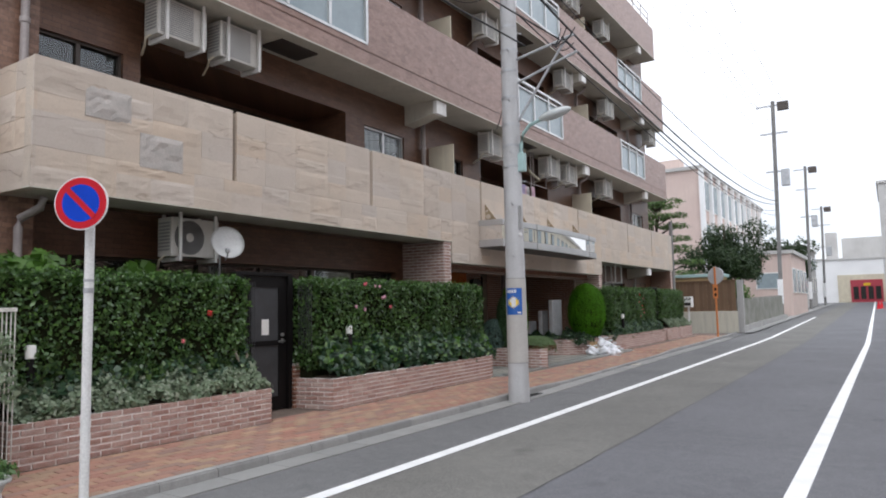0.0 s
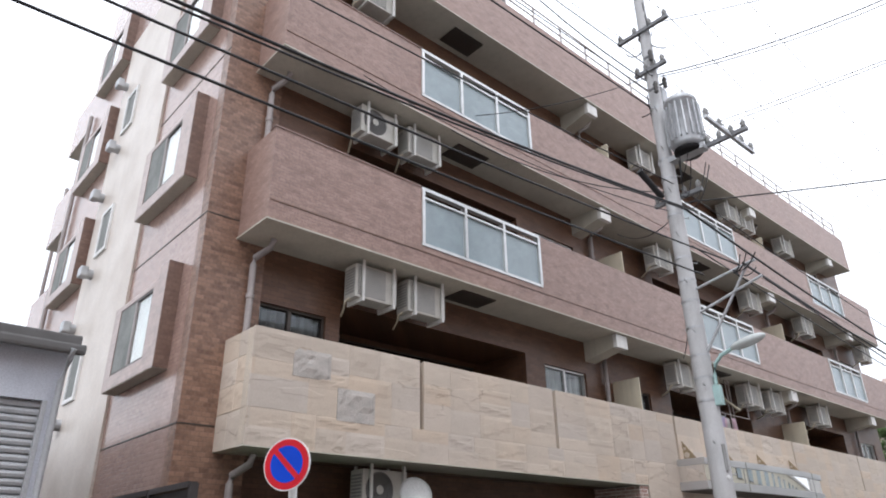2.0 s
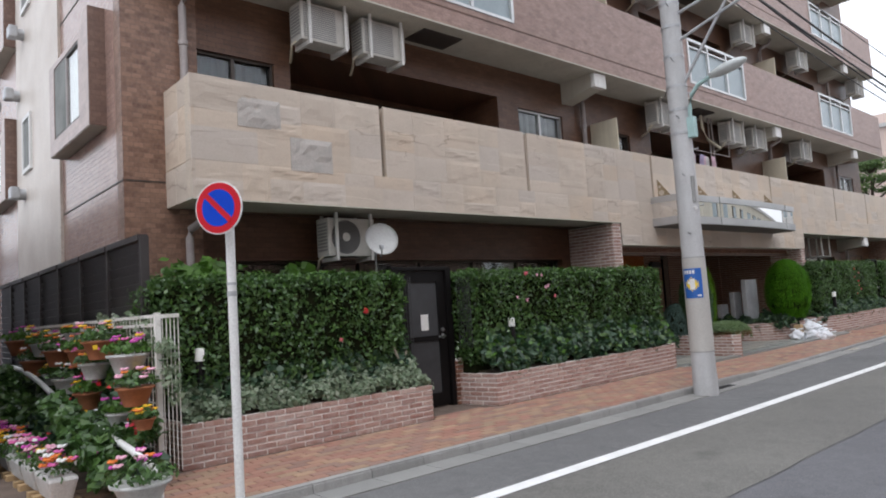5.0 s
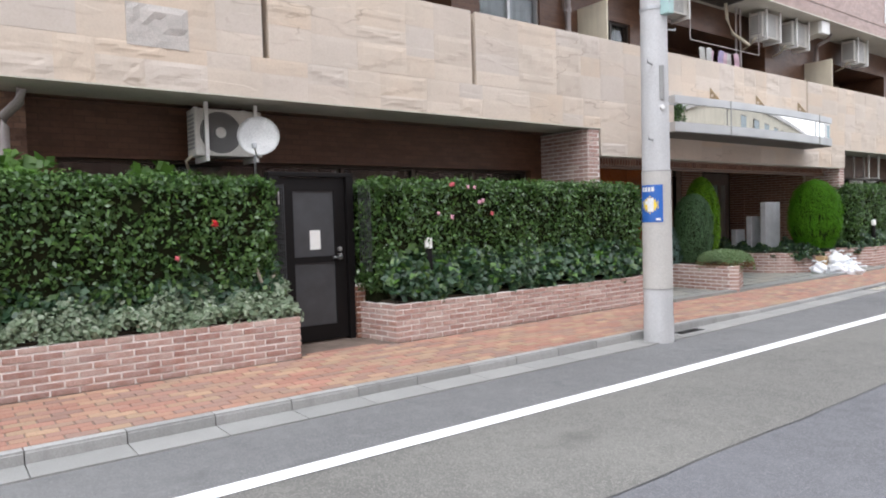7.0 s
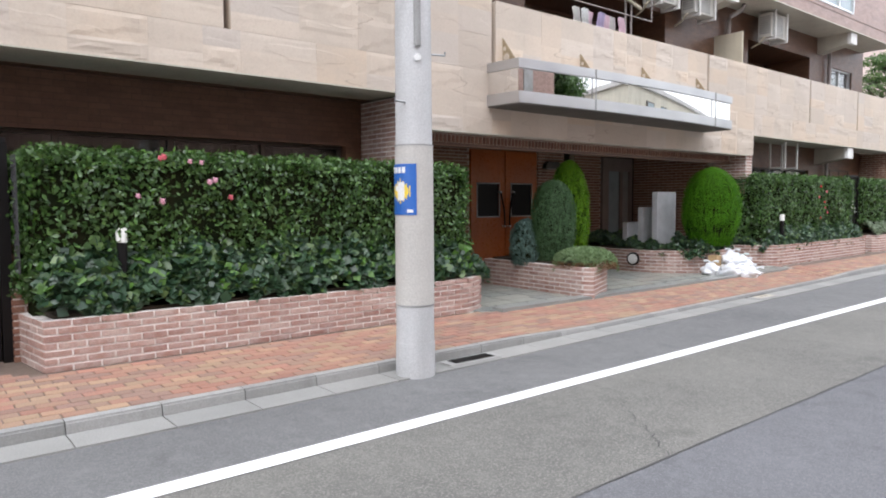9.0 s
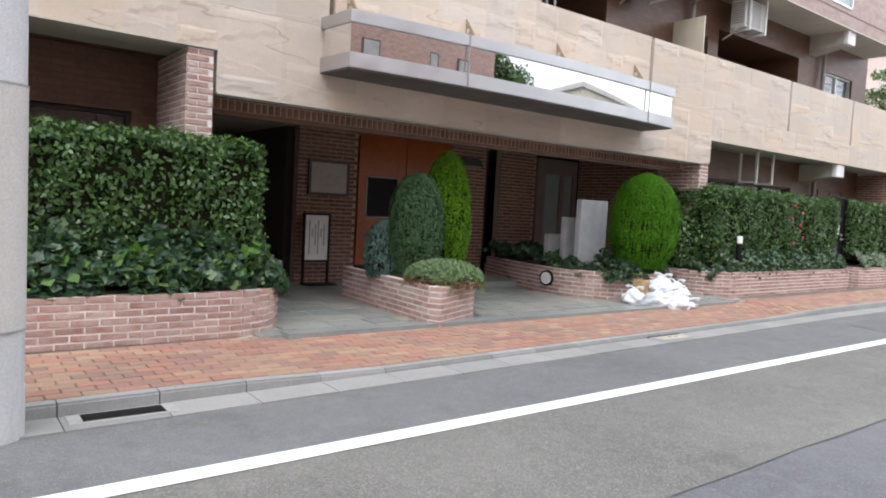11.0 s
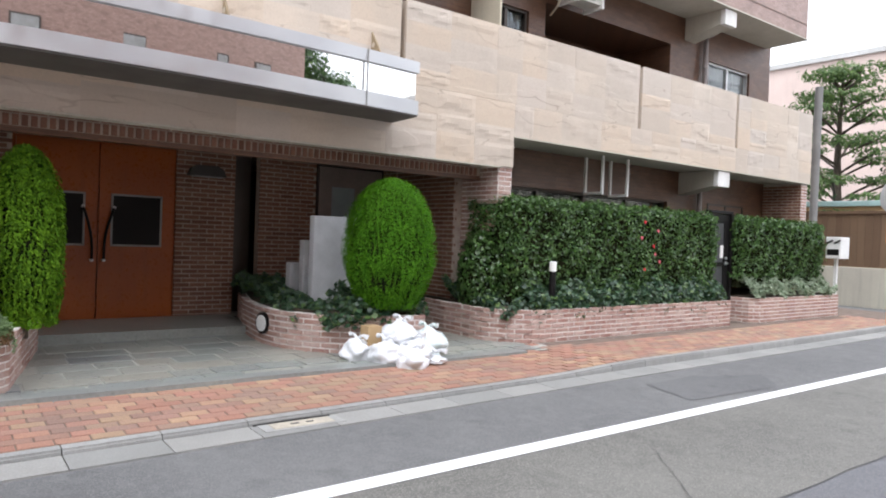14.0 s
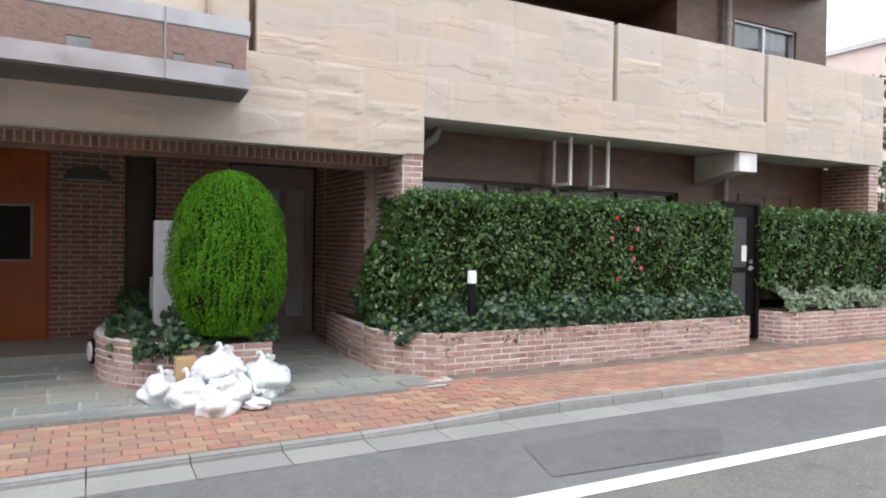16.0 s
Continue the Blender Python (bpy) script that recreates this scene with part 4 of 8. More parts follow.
# tiled upper balconies with frosted screens
SCREENS = [(6.25, 9.17), (15.05, 17.85), (22.9, 25.6)]
for zb, zt, y1 in ((5.79, 7.24, 28.55), (8.70, 10.14, 28.55)):
    holes = [(a, b, zb + 0.40, zt + 0.1) for a, b in SCREENS]
    bm = bmesh.new()
    wall_with(bm, -7.64, -7.49, 3.58, y1, zb, zt, holes)
    box(bm, -8.35, -7.64, 3.58, 3.73, zb, zt)
    box(bm, -8.35, -7.64, y1 - 0.15, y1, zb, zt)
    bmesh.ops.remove_doubles(bm, verts=bm.verts[:], dist=1e-4)
    balcony = part("balcony_front", bm, TILE_PINK, building, "pinkish brown tiled balcony front")
    block("tile_band", (-7.495, -7.482, 3.58, y1, zb + 0.285, zb + 0.30), TILE_DARK, balcony)
    bm = bmesh.new()
    box(bm, -8.35, -7.47, 3.56, y1 + 0.02, zb - 0.012, zb + 0.012)
    box(bm, -8.35, -7.64, 3.73, y1 - 0.15, zb + 0.012, zb + 0.16)
    part("balcony_floor", bm, SOFFIT, building, "cream painted balcony underside")
    block("coping", (-7.655, -7.475, 3.565, 6.23, zt, zt + 0.02), TILE_PINK, balcony)
    for a, b in SCREENS:
        z0, z1 = zb + 0.40, zt
        s = block("balcony_screen", (-7.57, -7.475, a, b, z1 - 0.05, z1 + 0.01), ALU, building, "aluminium balcony screen with three frosted panes")
        for za, zc in ((z1 - 0.20, z1 - 0.165), (z0, z0 + 0.05)):
            block("rail", (-7.57, -7.475, a, b, za, zc), ALU, s)
        for i in range(4):
            ym = a + 0.03 + (b - a - 0.06) * i / 3
            block("post", (-7.58, -7.465, ym - 0.03, ym + 0.03, z0 + 0.05, z1 - 0.05), ALU, s)
        for i in range(3):
            ya, yb = a + 0.03 + (b - a - 0.06) * i / 3, a + 0.03 + (b - a - 0.06) * (i + 1) / 3
            block("pane", (-7.53, -7.515, ya + 0.02, yb - 0.02, z0 + 0.04, z1 - 0.19), FROST, s)

# roof edge
bm = bmesh.new()
box(bm, -7.70, -7.50, 3.58, 27.75, 11.53, 12.82)
box(bm, -8.35, -7.70, 3.58, 3.78, 11.53, 12.82)
box(bm, -8.35, -7.70, 27.55, 27.75, 11.53, 12.82)
bmesh.ops.remove_doubles(bm, verts=bm.verts[:], dist=1e-4)
roof_edge = part("roof_parapet", bm, TILE_PINK, building)
block("roof_soffit", (-8.35, -7.48, 3.56, 27.77, 11.50, 11.529), SOFFIT, building, "cream painted eaves underside")
block("roof_slab", (-16.9, -7.70, 3.3, 28.3, 12.2, 12.32), CONCRETE, building)
rail = bmesh.new()
for i in range(25):
    yy = 3.9 + i * 0.98
    tube(rail, [(-7.6, yy, 12.75), (-7.6, yy, 13.45)], 0.024, 6)
for z in (13.15, 13.43):
    tube(rail, [(-7.6, 3.85, z), (-7.6, 27.5, z)], 0.022, 6)
part("roof_railing", rail, PIPE, building)
for yy in (8.2, 8.9):
    f = thing("roof_vent", "grey metal roof ventilator with a square hood", "vent", group="roof vents", at=(-7.95, yy, 12.85))
    block("pipe", (-0.10, 0.10, -0.10, 0.10, -0.53, 0.55), GALV, f, bevel=0.01)
    block("hood", (-0.2, 0.2, -0.2, 0.2, 0.55, 0.72), GALV, f, bevel=0.03)

# beams under the balconies, downpipes, dividing boards
for yb, levels in ((11.6, (5.79, 8.70, 11.50)), (19.75, (5.79, 8.70, 11.50)), (25.8, (2.88, 5.79, 8.70, 11.50))):
    for z in levels:
        b = bmesh.new()
        vs = box(b, -8.35, -7.62, yb - 0.17, yb + 0.17, z - 0.42, z - 0.013)
        for v in vs:
            if v.co.x > -8 and v.co.z < z - 0.2:
                v.co.z += 0.14
        b = part("beam", b, SOFFIT, building)
        block("end_cap", (-7.62, -7.52, yb - 0.185, yb + 0.185, z - 0.30, z - 0.02), CAPWHITE, b, bevel=0.012)
pipe_runs = []
for yy in (3.82, 11.98, 20.9, 26.2):
    for z0, z1 in ((0.1, 2.86), (3.1, 5.77), (5.97, 8.68), (8.84, 11.5)):
        pipe_runs.append([(X0 + 0.09, yy, z0), (X0 + 0.09, yy, z1 - 0.34), (X0 + 0.13, yy, z1 - 0.24), (X0 + 0.33, yy + 0.12, z1 - 0.12), (X0 + 0.36, yy + 0.14, z1)])
for run in pipe_runs:
    if run[0][1] > 11 and run[0][2] < 1 and run[0][1] < 20:
        continue
    bm = bmesh.new()
    tube(bm, run, 0.048, 10)
    for t in (0.25, 0.8):
        zc = run[0][2] + (run[1][2] - run[0][2]) * t
        tube(bm, [(run[0][0], run[0][1], zc - 0.03), (run[0][0], run[0][1], zc + 0.03)], 0.06, 10)
    part("downpipe", bm, PIPE, building)
for f in FLOORS:
    for yy in (12.3, 20.45):
        block("divider", (-8.34, -7.70, yy, yy + 0.03, f + 0.05, f + 1.95), CREAM, building, "cream dividing board between balconies", bevel=0.004)
for zb in (5.79, 8.70, 11.50):
    for yy in (7.75, 16.2):
        v = part("soffit_vent", bmesh.new(), ALU_DARK, building)
        bm = bmesh.new()
        box(bm, -8.2, -7.72, yy - 0.4, yy + 0.4, zb - 0.03, zb - 0.013)
        bm.to_mesh(v.data)
        bm.free()
        for i in range(8):
            block("slat", (-8.2 + 0.06 * i, -8.18 + 0.06 * i, yy - 0.4, yy + 0.4, zb - 0.04, zb - 0.03), ALU_DARK, v)

# south side of the building
SW = -17.1
for x0, x1, z0 in ((-11.15, X0, 0.0), (SW, -14.3, 0.0), (-14.3, -11.15, 12.9)):
    block("side_wall", (x0, x1, 3.1, 3.3, z0, 15.8), TILE_MAUVE, building, "mauve tiled side wall with box windows")
block("back_wall", (SW, SW + 0.2, 3.3, 28.3, 0.0, 12.2), TILE_MAUVE, building)
block("stone_strip", (-14.3, -11.15, 3.06, 3.3, 0.0, 12.9), PALE_STRIP, building, "pale stone-clad strip of the side wall")
for z in (3.19, 6.06, 8.93):
    block("joint_band", (-11.15, X0 + 0.02, 3.092, 3.11, z, z + 0.018), ALU_DARK, building)
for z in (3.19, 6.06):
    block("joint_band", (X0, X0 + 0.018, 3.12, 4.0, z, z + 0.018), ALU_DARK, building)


def bay_window(x0, x1, z0, out=0.2):
    """A boxed-out window in the side wall: tiled surround, a taller fin at one side, dark sliding sashes."""
    w = new("box_window")
    w.parent = building
    y0 = 3.1 - out
    a, b, c, d = x0 + 0.27, x1 - 0.46, z0 + 0.20, z0 + 1.22
    block("fin", (x1 - 0.27, x1 - 0.02, y0, 3.1, z0, z0 + 1.50), TILE_BAYFRONT, w)
    block("fin_cladding", (x1 - 0.02, x1, y0, 3.1, z0, z0 + 1.50), TILE_BAY, w, "brown tiled side of the fin")
    block("sill", (x0, x1 - 0.27, y0, 3.1, z0, c), TILE_BAYFRONT, w)
    block("jamb", (x0, a, y0, 3.1, c, d), TILE_BAYFRONT, w)
    block("jamb", (b, x1 - 0.27, y0, 3.1, c, d), TILE_BAYFRONT, w)
    block("head", (x0, x1 - 0.27, y0, 3.1, d, d + 0.08), TILE_BAYFRONT, w)
    block("sill_underside", (x0 + 0.02, x1 - 0.02, y0 + 0.01, 3.1, z0 - 0.012, z0), SOFFIT, w)
    yb = y0 + 0.03
    m = (a + b) / 2
    for n, (p, q, r, t) in enumerate(((a, b, c, c + 0.035), (a, b, d - 0.035, d), (a, a + 0.035, c + 0.035, d - 0.035), (b - 0.035, b, c + 0.035, d - 0.035), (m - 0.022, m + 0.022, c + 0.035, d - 0.035))):
        block("window_frame" if n < 4 else "meeting_stile", (p, q, yb - 0.022, yb + 0.01, r, t), PIPE if n == 4 else ALU_DARK, w)
    for p, q, o in ((a + 0.04, m - 0.02, 0.0), (m + 0.02, b - 0.04, 0.012)):
        g = block("pane", (p, q, yb - 0.014 + o, yb - 0.010 + o, c + 0.04, d - 0.04), GLASS, w)
        g.visible_shadow = False
    block("blind", (a + 0.04, m - 0.02, yb - 0.024, yb - 0.018, c + 0.04, d - 0.04), CURTAIN, w, "grey insect screen")
    block("blind", (m + 0.02, b - 0.04, yb + 0.03, yb + 0.05, c + 0.04, d - 0.04), PAPER, w, "pale blind")


def slit_window(x0, x1, z0, z1):
    """A narrow white-framed window in the stone strip."""
    w = new("narrow_window")
    w.parent = building
    for p, q, r, t in ((x0, x1, z0, z0 + 0.07), (x0, x1, z1 - 0.07, z1), (x0, x0 + 0.07, z0 + 0.07, z1 - 0.07), (x1 - 0.07, x1, z0 + 0.07, z1 - 0.07)):
        block("window_frame", (p, q, 3.02, 3.075, r, t), WHITE, w)
    block("pane", (x0 + 0.07, x1 - 0.07, 3.04, 3.056, z0 + 0.07, z1 - 0.07), CURTAIN, w)


for k in range(4):
    z = 3.98 + 2.87 * k
    bay_window(-10.95, -8.92, z)
    bay_window(-16.45, -14.5, z)
    if k < 3:
        slit_window(-13.65, -13.0, z + 0.28, z + 1.26)
    for xx, dz in ((-13.62, -0.07), (-14.05, 1.80)):
        if k == 3:
            continue
        v = thing("wall_vent", "small hooded grey steel vent on the stone wall", "vent", group="wall vents", at=(xx, 3.06, z + dz))
        bm = bmesh.new()
        tube(bm, [(0, 0, 0), (0, -0.14, 0)], 0.10, 10)
        part("duct", bm, GALV, v)
        block("hood", (-0.12, 0.12, -0.24, -0.10, -0.09, 0.12), GALV, v, bevel=0.03)
pipes("downpipe", [[(SW + 0.12, 3.03, 0.1), (SW + 0.12, 3.03, 12.3)]], 0.05, PIPE, building)
for k in range(4):
    z = 3.6 + 2.87 * k
    bm = bmesh.new()
    box(bm, -19.3, -19.15, 3.12, 5.6, z, z + 1.3)
    box(bm, -19.15, SW, 3.12, 3.27, z, z + 1.3)
    box(bm, -19.15, SW, 3.27, 5.6, z, z + 0.15)
    bmesh.ops.remove_doubles(bm, verts=bm.verts[:], dist=1e-4)
    part("side_balcony", bm, TILE_MAUVE, building, "mauve tiled balcony at the back corner")
    block("balcony_underside", (-19.28, SW, 3.14, 5.58, z - 0.02, z - 0.003), SOFFIT, building)
pipes("downpipe", [[(-20.0, 3.4, 0.1), (-20.0, 3.4, 11.6)]], 0.05, PIPE, building)


# ---- air conditioners ----
def air_conditioner(at, hung=True, fan=False):
    a = thing("air_conditioner", "cream outdoor air conditioner hung under the balcony by white brackets" if hung else "bare white air conditioner brackets", "air conditioner", group="outdoor air conditioners", at=at)
    W, D, H = 0.77, 0.30, 0.53
    block("casing", (-D / 2, D / 2, -W / 2, W / 2, -H, 0), AC_WHITE, a, bevel=0.015)
    if fan:
        bm = bmesh.new()
        for i in range(9):
            r = 0.045 + 0.022 * i
            pts = [(D / 2 + 0.006, -0.1 + r * math.cos(t * math.tau / 20), -H / 2 + r * math.sin(t * math.tau / 20)) for t in range(21)]
            tube(bm, pts, 0.003, 4, False)
        part("fan_grille", bm, AC_GREY, a)
        bm = bmesh.new()
        tube(bm, [(D / 2 - 0.01, -0.1, -H / 2), (D / 2 + 0.003, -0.1, -H / 2)], 0.235, 24)
        part("fan_recess", bm, FAN_DARK, a)
        bm = bmesh.new()
        tube(bm, [(D / 2, -0.1, -H / 2), (D / 2 + 0.012, -0.1, -H / 2)], 0.06, 14)
        part("fan_hub", bm, AC_WHITE, a)
    else:
        g = block("front_panel", (D / 2, D / 2 + 0.006, -0.34, 0.16, -H + 0.04, -0.04), AC_GREY, a, "grey slatted front grille")
        for i in range(16):
            block("slat", (D / 2 + 0.006, D / 2 + 0.012, -0.34, 0.16, -H + 0.055 + i * 0.029, -H + 0.065 + i * 0.029), AC_WHITE, g)
    bm = bmesh.new()
    for i in range(9):
        box(bm, -D / 2 + 0.03, D / 2 - 0.03, -W / 2 - 0.004, -W / 2, -H + 0.08 + i * 0.045, -H + 0.105 + i * 0.045)
    part("side_louvre", bm, AC_GREY, a)
    for s in (-0.27, 0.30):
        bm = bmesh.new()
        box(bm, D / 2 + 0.02, D / 2 + 0.05, s - 0.02, s + 0.02, -H - 0.06, 0.065)
        box(bm, -D / 2 - 0.02, D / 2 + 0.02, s - 0.02, s + 0.02, -H - 0.06, -H - 0.002)
        box(bm, -D / 2 - 0.05, -D / 2 - 0.02, s - 0.02, s + 0.02, -H - 0.06, 0.065)
        part("bracket", bm, CAPWHITE, a)
    bm = bmesh.new()
    tube(bm, [(0, -W / 2 + 0.05, -H + 0.05), (-0.02, -W / 2 - 0.06, -H - 0.05), (-0.1, -W / 2 - 0.02, -H - 0.12), (-0.35, -W / 2 + 0.1, -H - 0.16)], 0.018, 6)
    part("hose", bm, CREAM, a)
    return a


ac = air_conditioner((-7.95, 5.62, 5.71))
for yy, z in ((6.62, 5.71), (14.45, 5.71), (17.85, 5.71), (19.15, 5.71), (22.3, 5.71), (6.6, 8.61), (14.3, 8.61), (19.1, 8.61), (22.8, 8.61), (27.95, 8.61),
              (5.5, 11.42), (14.2, 11.42), (18.9, 11.42), (22.7, 11.42), (19.9, 11.42)):
    copy_thing(ac, Matrix.Translation((-7.95, yy, z)))
low_ac = air_conditioner((-8.10, 5.97, 2.80), fan=True)
tagged(low_ac, "cream outdoor air conditioner hung low behind the hedge")
copy_thing(low_ac, Matrix.Translation((-7.95, 5.6, 8.61)))["label"] = "cream outdoor air conditioner with round fan under the upper balcony"
for yy in (22.88, 23.5):
    h = thing("empty_bracket", "empty white hanging bracket under the balcony", "bracket", group="empty brackets", at=(-8.0, yy, 2.88))
    for s in (-0.0,):
        bm = bmesh.new()
        box(bm, 0.12, 0.155, s - 0.02, s + 0.02, -0.62, -0.002)
        box(bm, -0.2, 0.12, s - 0.02, s + 0.02, -0.62, -0.58)
        box(bm, -0.235, -0.2, s - 0.02, s + 0.02, -0.62, -0.002)
        part("hanger", bm, CAPWHITE, h)
d = thing("satellite_dish", "white satellite dish above the hedge by the gate", "satellite dish", at=(-7.55, 6.15, 2.42))
bm = bmesh.new()
R = 0.228
rings = []
for j in range(7):
    r = R * j / 6
    rings.append([bm.verts.new((0.10 * (r / R) ** 2, r * math.cos(k * math.tau / 28), r * 1.06 * math.sin(k * math.tau / 28))) for k in range(28)] if j else [bm.verts.new((0, 0, 0))])
for k in range(28):
    bm.faces.new((rings[0][0], rings[1][k], rings[1][(k + 1) % 28]))
for u, v in zip(rings[1:], rings[2:]):
    for k in range(28):
        bm.faces.new((u[k], v[k], v[(k + 1) % 28], u[(k + 1) % 28]))
bmesh.ops.solidify(bm, geom=bm.faces[:], thickness=0.012)
dish = part("reflector", bm, WHITE, d, smooth=True)
dish.rotation_euler = (0, radians(-22), radians(-22))
pipes("feed_arm", [[(0.02, -0.02, -0.20), (0.16, -0.10, -0.16), (0.20, -0.13, -0.10)]], 0.010, GALV, d)
block("feed_horn", (0.18, 0.23, -0.16, -0.11, -0.12, -0.06), GALV, d, bevel=0.015)
pipes("mast", [[(-0.05, 0, 0.0), (-0.12, 0, -0.1), (-0.12, 0, -0.45), (-0.35, 0, -0.45)]], 0.018, GALV, d)


# ---- brick planters ----
def brick_proto(name, L, H, D, material):
    bm = bmesh.new()
    box(bm, -L / 2, L / 2, -D / 2, D / 2, -H / 2, H / 2, 0.005)
    me = bpy.data.meshes.new(name)
    bm.to_mesh(me)
    bm.free()
    me.materials.append(material)
    return me


BL, BH, BJ = 0.203, 0.047, 0.0155
BRICK_ME = brick_proto("brick", BL, BH, 0.09, BRICK)
WBRICK_ME = brick_proto("brick", BL, BH, 0.06, SHADED_BRICK)
PBRICK_ME = brick_proto("brick", BL, BH, 0.06, BRICK)


def along(path, s):
    """The place and heading at distance s along a plan path."""
    for (xa, ya), (xb, yb) in zip(path, path[1:]):
        d = math.hypot(xb - xa, yb - ya)
        if s <= d or (xb, yb) == path[-1]:
            f = min(s / d, 1.0)
            return xa + (xb - xa) * f, ya + (yb - ya) * f, math.atan2(yb - ya, xb - xa)
        s -= d
    return (*path[-1], 0)


def lay(path, courses, base, parent, mesh, depth=0.09, seed=1, inside=1):
    """Bricks in running bond along a path; the outer faces lie on the path, the wall to its left (inside = 1)."""
    r = random.Random(seed)
    total = sum(math.dist(a, b) for a, b in zip(path, path[1:]))
    for c in range(courses):
        s = -(BL + BJ) / 2 if c % 2 else 0.0
        while s < total - 0.03:
            a, b = max(s, 0.0), min(s + BL, total)
            if b - a > 0.04:
                x, y, t = along(path, (a + b) / 2)
                nx, ny = -math.sin(t) * inside, math.cos(t) * inside
                off = depth / 2 + r.uniform(-0.004, 0.003)
                z = base(y) + (c + 0.5) * (BH + BJ)
                m = Matrix.Translation((x + nx * off, y + ny * off, z)) @ Matrix.Rotation(t + r.uniform(-0.008, 0.008), 4, "Z") @ Matrix.Diagonal(((b - a) / BL, 1, r.uniform(0.95, 1.04), 1))
                piece("brick", mesh, m, parent)
            s += BL + BJ


def inset(poly, d):
    """The closed plan outline (counter-clockwise) moved inwards by d."""
    out = []
    k = len(poly)
    for i in range(k):
        p, q, r = Vector(poly[i - 1]), Vector(poly[i]), Vector(poly[(i + 1) % k])
        a, b = (q - p).normalized(), (r - q).normalized()
        n = Vector((-a.y, a.x)) + Vector((-b.y, b.x))
        n = n / max(n.length_squared / 2, 0.3) if n.length > 1e-6 else Vector((-a.y, a.x))
        out.append((q.x + n.x * d, q.y + n.y * d))
    return out


def planter(label, path, back, courses, seed, corner=25):
    """A low brick wall along the path, filled with earth up to its rim; back closes the outline."""
    p = thing("brick_planter", label, "planter", group="brick planters")
    h = courses * (BH + BJ)
    base = lambda y: ground_z(y) + 0.105
    outline = path + back
    core = bmesh.new()
    prism(core, inset(outline, 0.007), lambda y: base(y) - 0.25, lambda y: base(y) + h - 0.008)
    part("mortar_wall", core, MORTAR, p)
    soil = bmesh.new()
    prism(soil, inset(outline, 0.11), lambda y: base(y) + h - 0.02, lambda y: base(y) + h + 0.02)
    part("soil", soil, EARTH, p)
    run = [path[0]]
    runs = []
    for i in range(1, len(path)):
        run.append(path[i])
        if i + 1 < len(path):
            a = math.atan2(path[i][1] - path[i - 1][1], path[i][0] - path[i - 1][0])
            b = math.atan2(path[i + 1][1] - path[i][1], path[i + 1][0] - path[i][0])
            if abs((b - a + math.pi) % math.tau - math.pi) > radians(corner):
                runs.append(run)
                run = [path[i]]
    runs.append(run)
    for i, r in enumerate(runs):
        lay(r, courses, base, p, BRICK_ME, seed=seed + i)
    return p


def arc(cx, cy, rx, ry, a0, a1, n=7):
    return [(cx + rx * math.cos(radians(a0 + (a1 - a0) * i / n)), cy + ry * math.sin(radians(a0 + (a1 - a0) * i / n))) for i in range(n + 1)]


planter("low weathered brick planter with silvery groundcover beside the gate", [(-8.2, 3.05), (-6.65, 3.05), (-6.65, 6.15), (-7.2, 6.15)], [(-8.2, 6.15)], 7, 10)
planter("low weathered brick planter with a rounded end beside the entrance", [(-7.35, 7.22), (-6.66, 7.31), (-6.68, 11.75)] + arc(-7.18, 11.75, 0.5, 0.65, 8, 90) + [(-7.45, 12.42)], [(-8.2, 12.42), (-8.2, 7.22)], 7, 20)
planter("wedge-shaped brick planter island in the entrance court", [(-8.75, 14.05), (-6.55, 13.93), (-6.42, 14.0), (-6.76, 14.74), (-6.88, 14.83), (-8.75, 15.22)], [], 7, 30)
planter("curved brick planter wall with a round floor lamp", [(-10.2, 17.85), (-9.2, 17.55), (-8.55, 17.46)] + arc(-8.25, 18.66, 1.27, 1.22, -98, -4, 10) + [(-6.98, 18.88), (-10.2, 19.15)], [], 7, 40, 40)
planter("long brick planter with a rounded end below the clipped hedge", [(-9.3, 20.12), (-8.2, 20.02)] + arc(-7.55, 20.75, 0.70, 0.73, -105, -4, 8) + [(-6.85, 25.06), (-7.5, 25.08)], [(-8.3, 25.1), (-8.3, 20.7)], 7, 50)
planter("short brick planter at the end of the building", [(-7.5, 25.74), (-6.98, 25.86), (-6.86, 26.05), (-6.86, 29.05), (-7.8, 29.1)], [(-8.2, 29.1), (-8.2, 25.74)], 7, 60)
bl = thing("bulkhead_lamp", "round floor lamp with a black ring on the brick planter", "lamp", at=(-8.22, 17.46, 0.40))
for nm, r, t, mt in (("ring", 0.125, 0.05, BLACK), ("lens", 0.095, 0.062, WHITE)):
    bm = bmesh.new()
    tube(bm, [(0, 0.05, 0), (0.02, -t, 0)], r, 20)
    part(nm, bm, mt, bl)


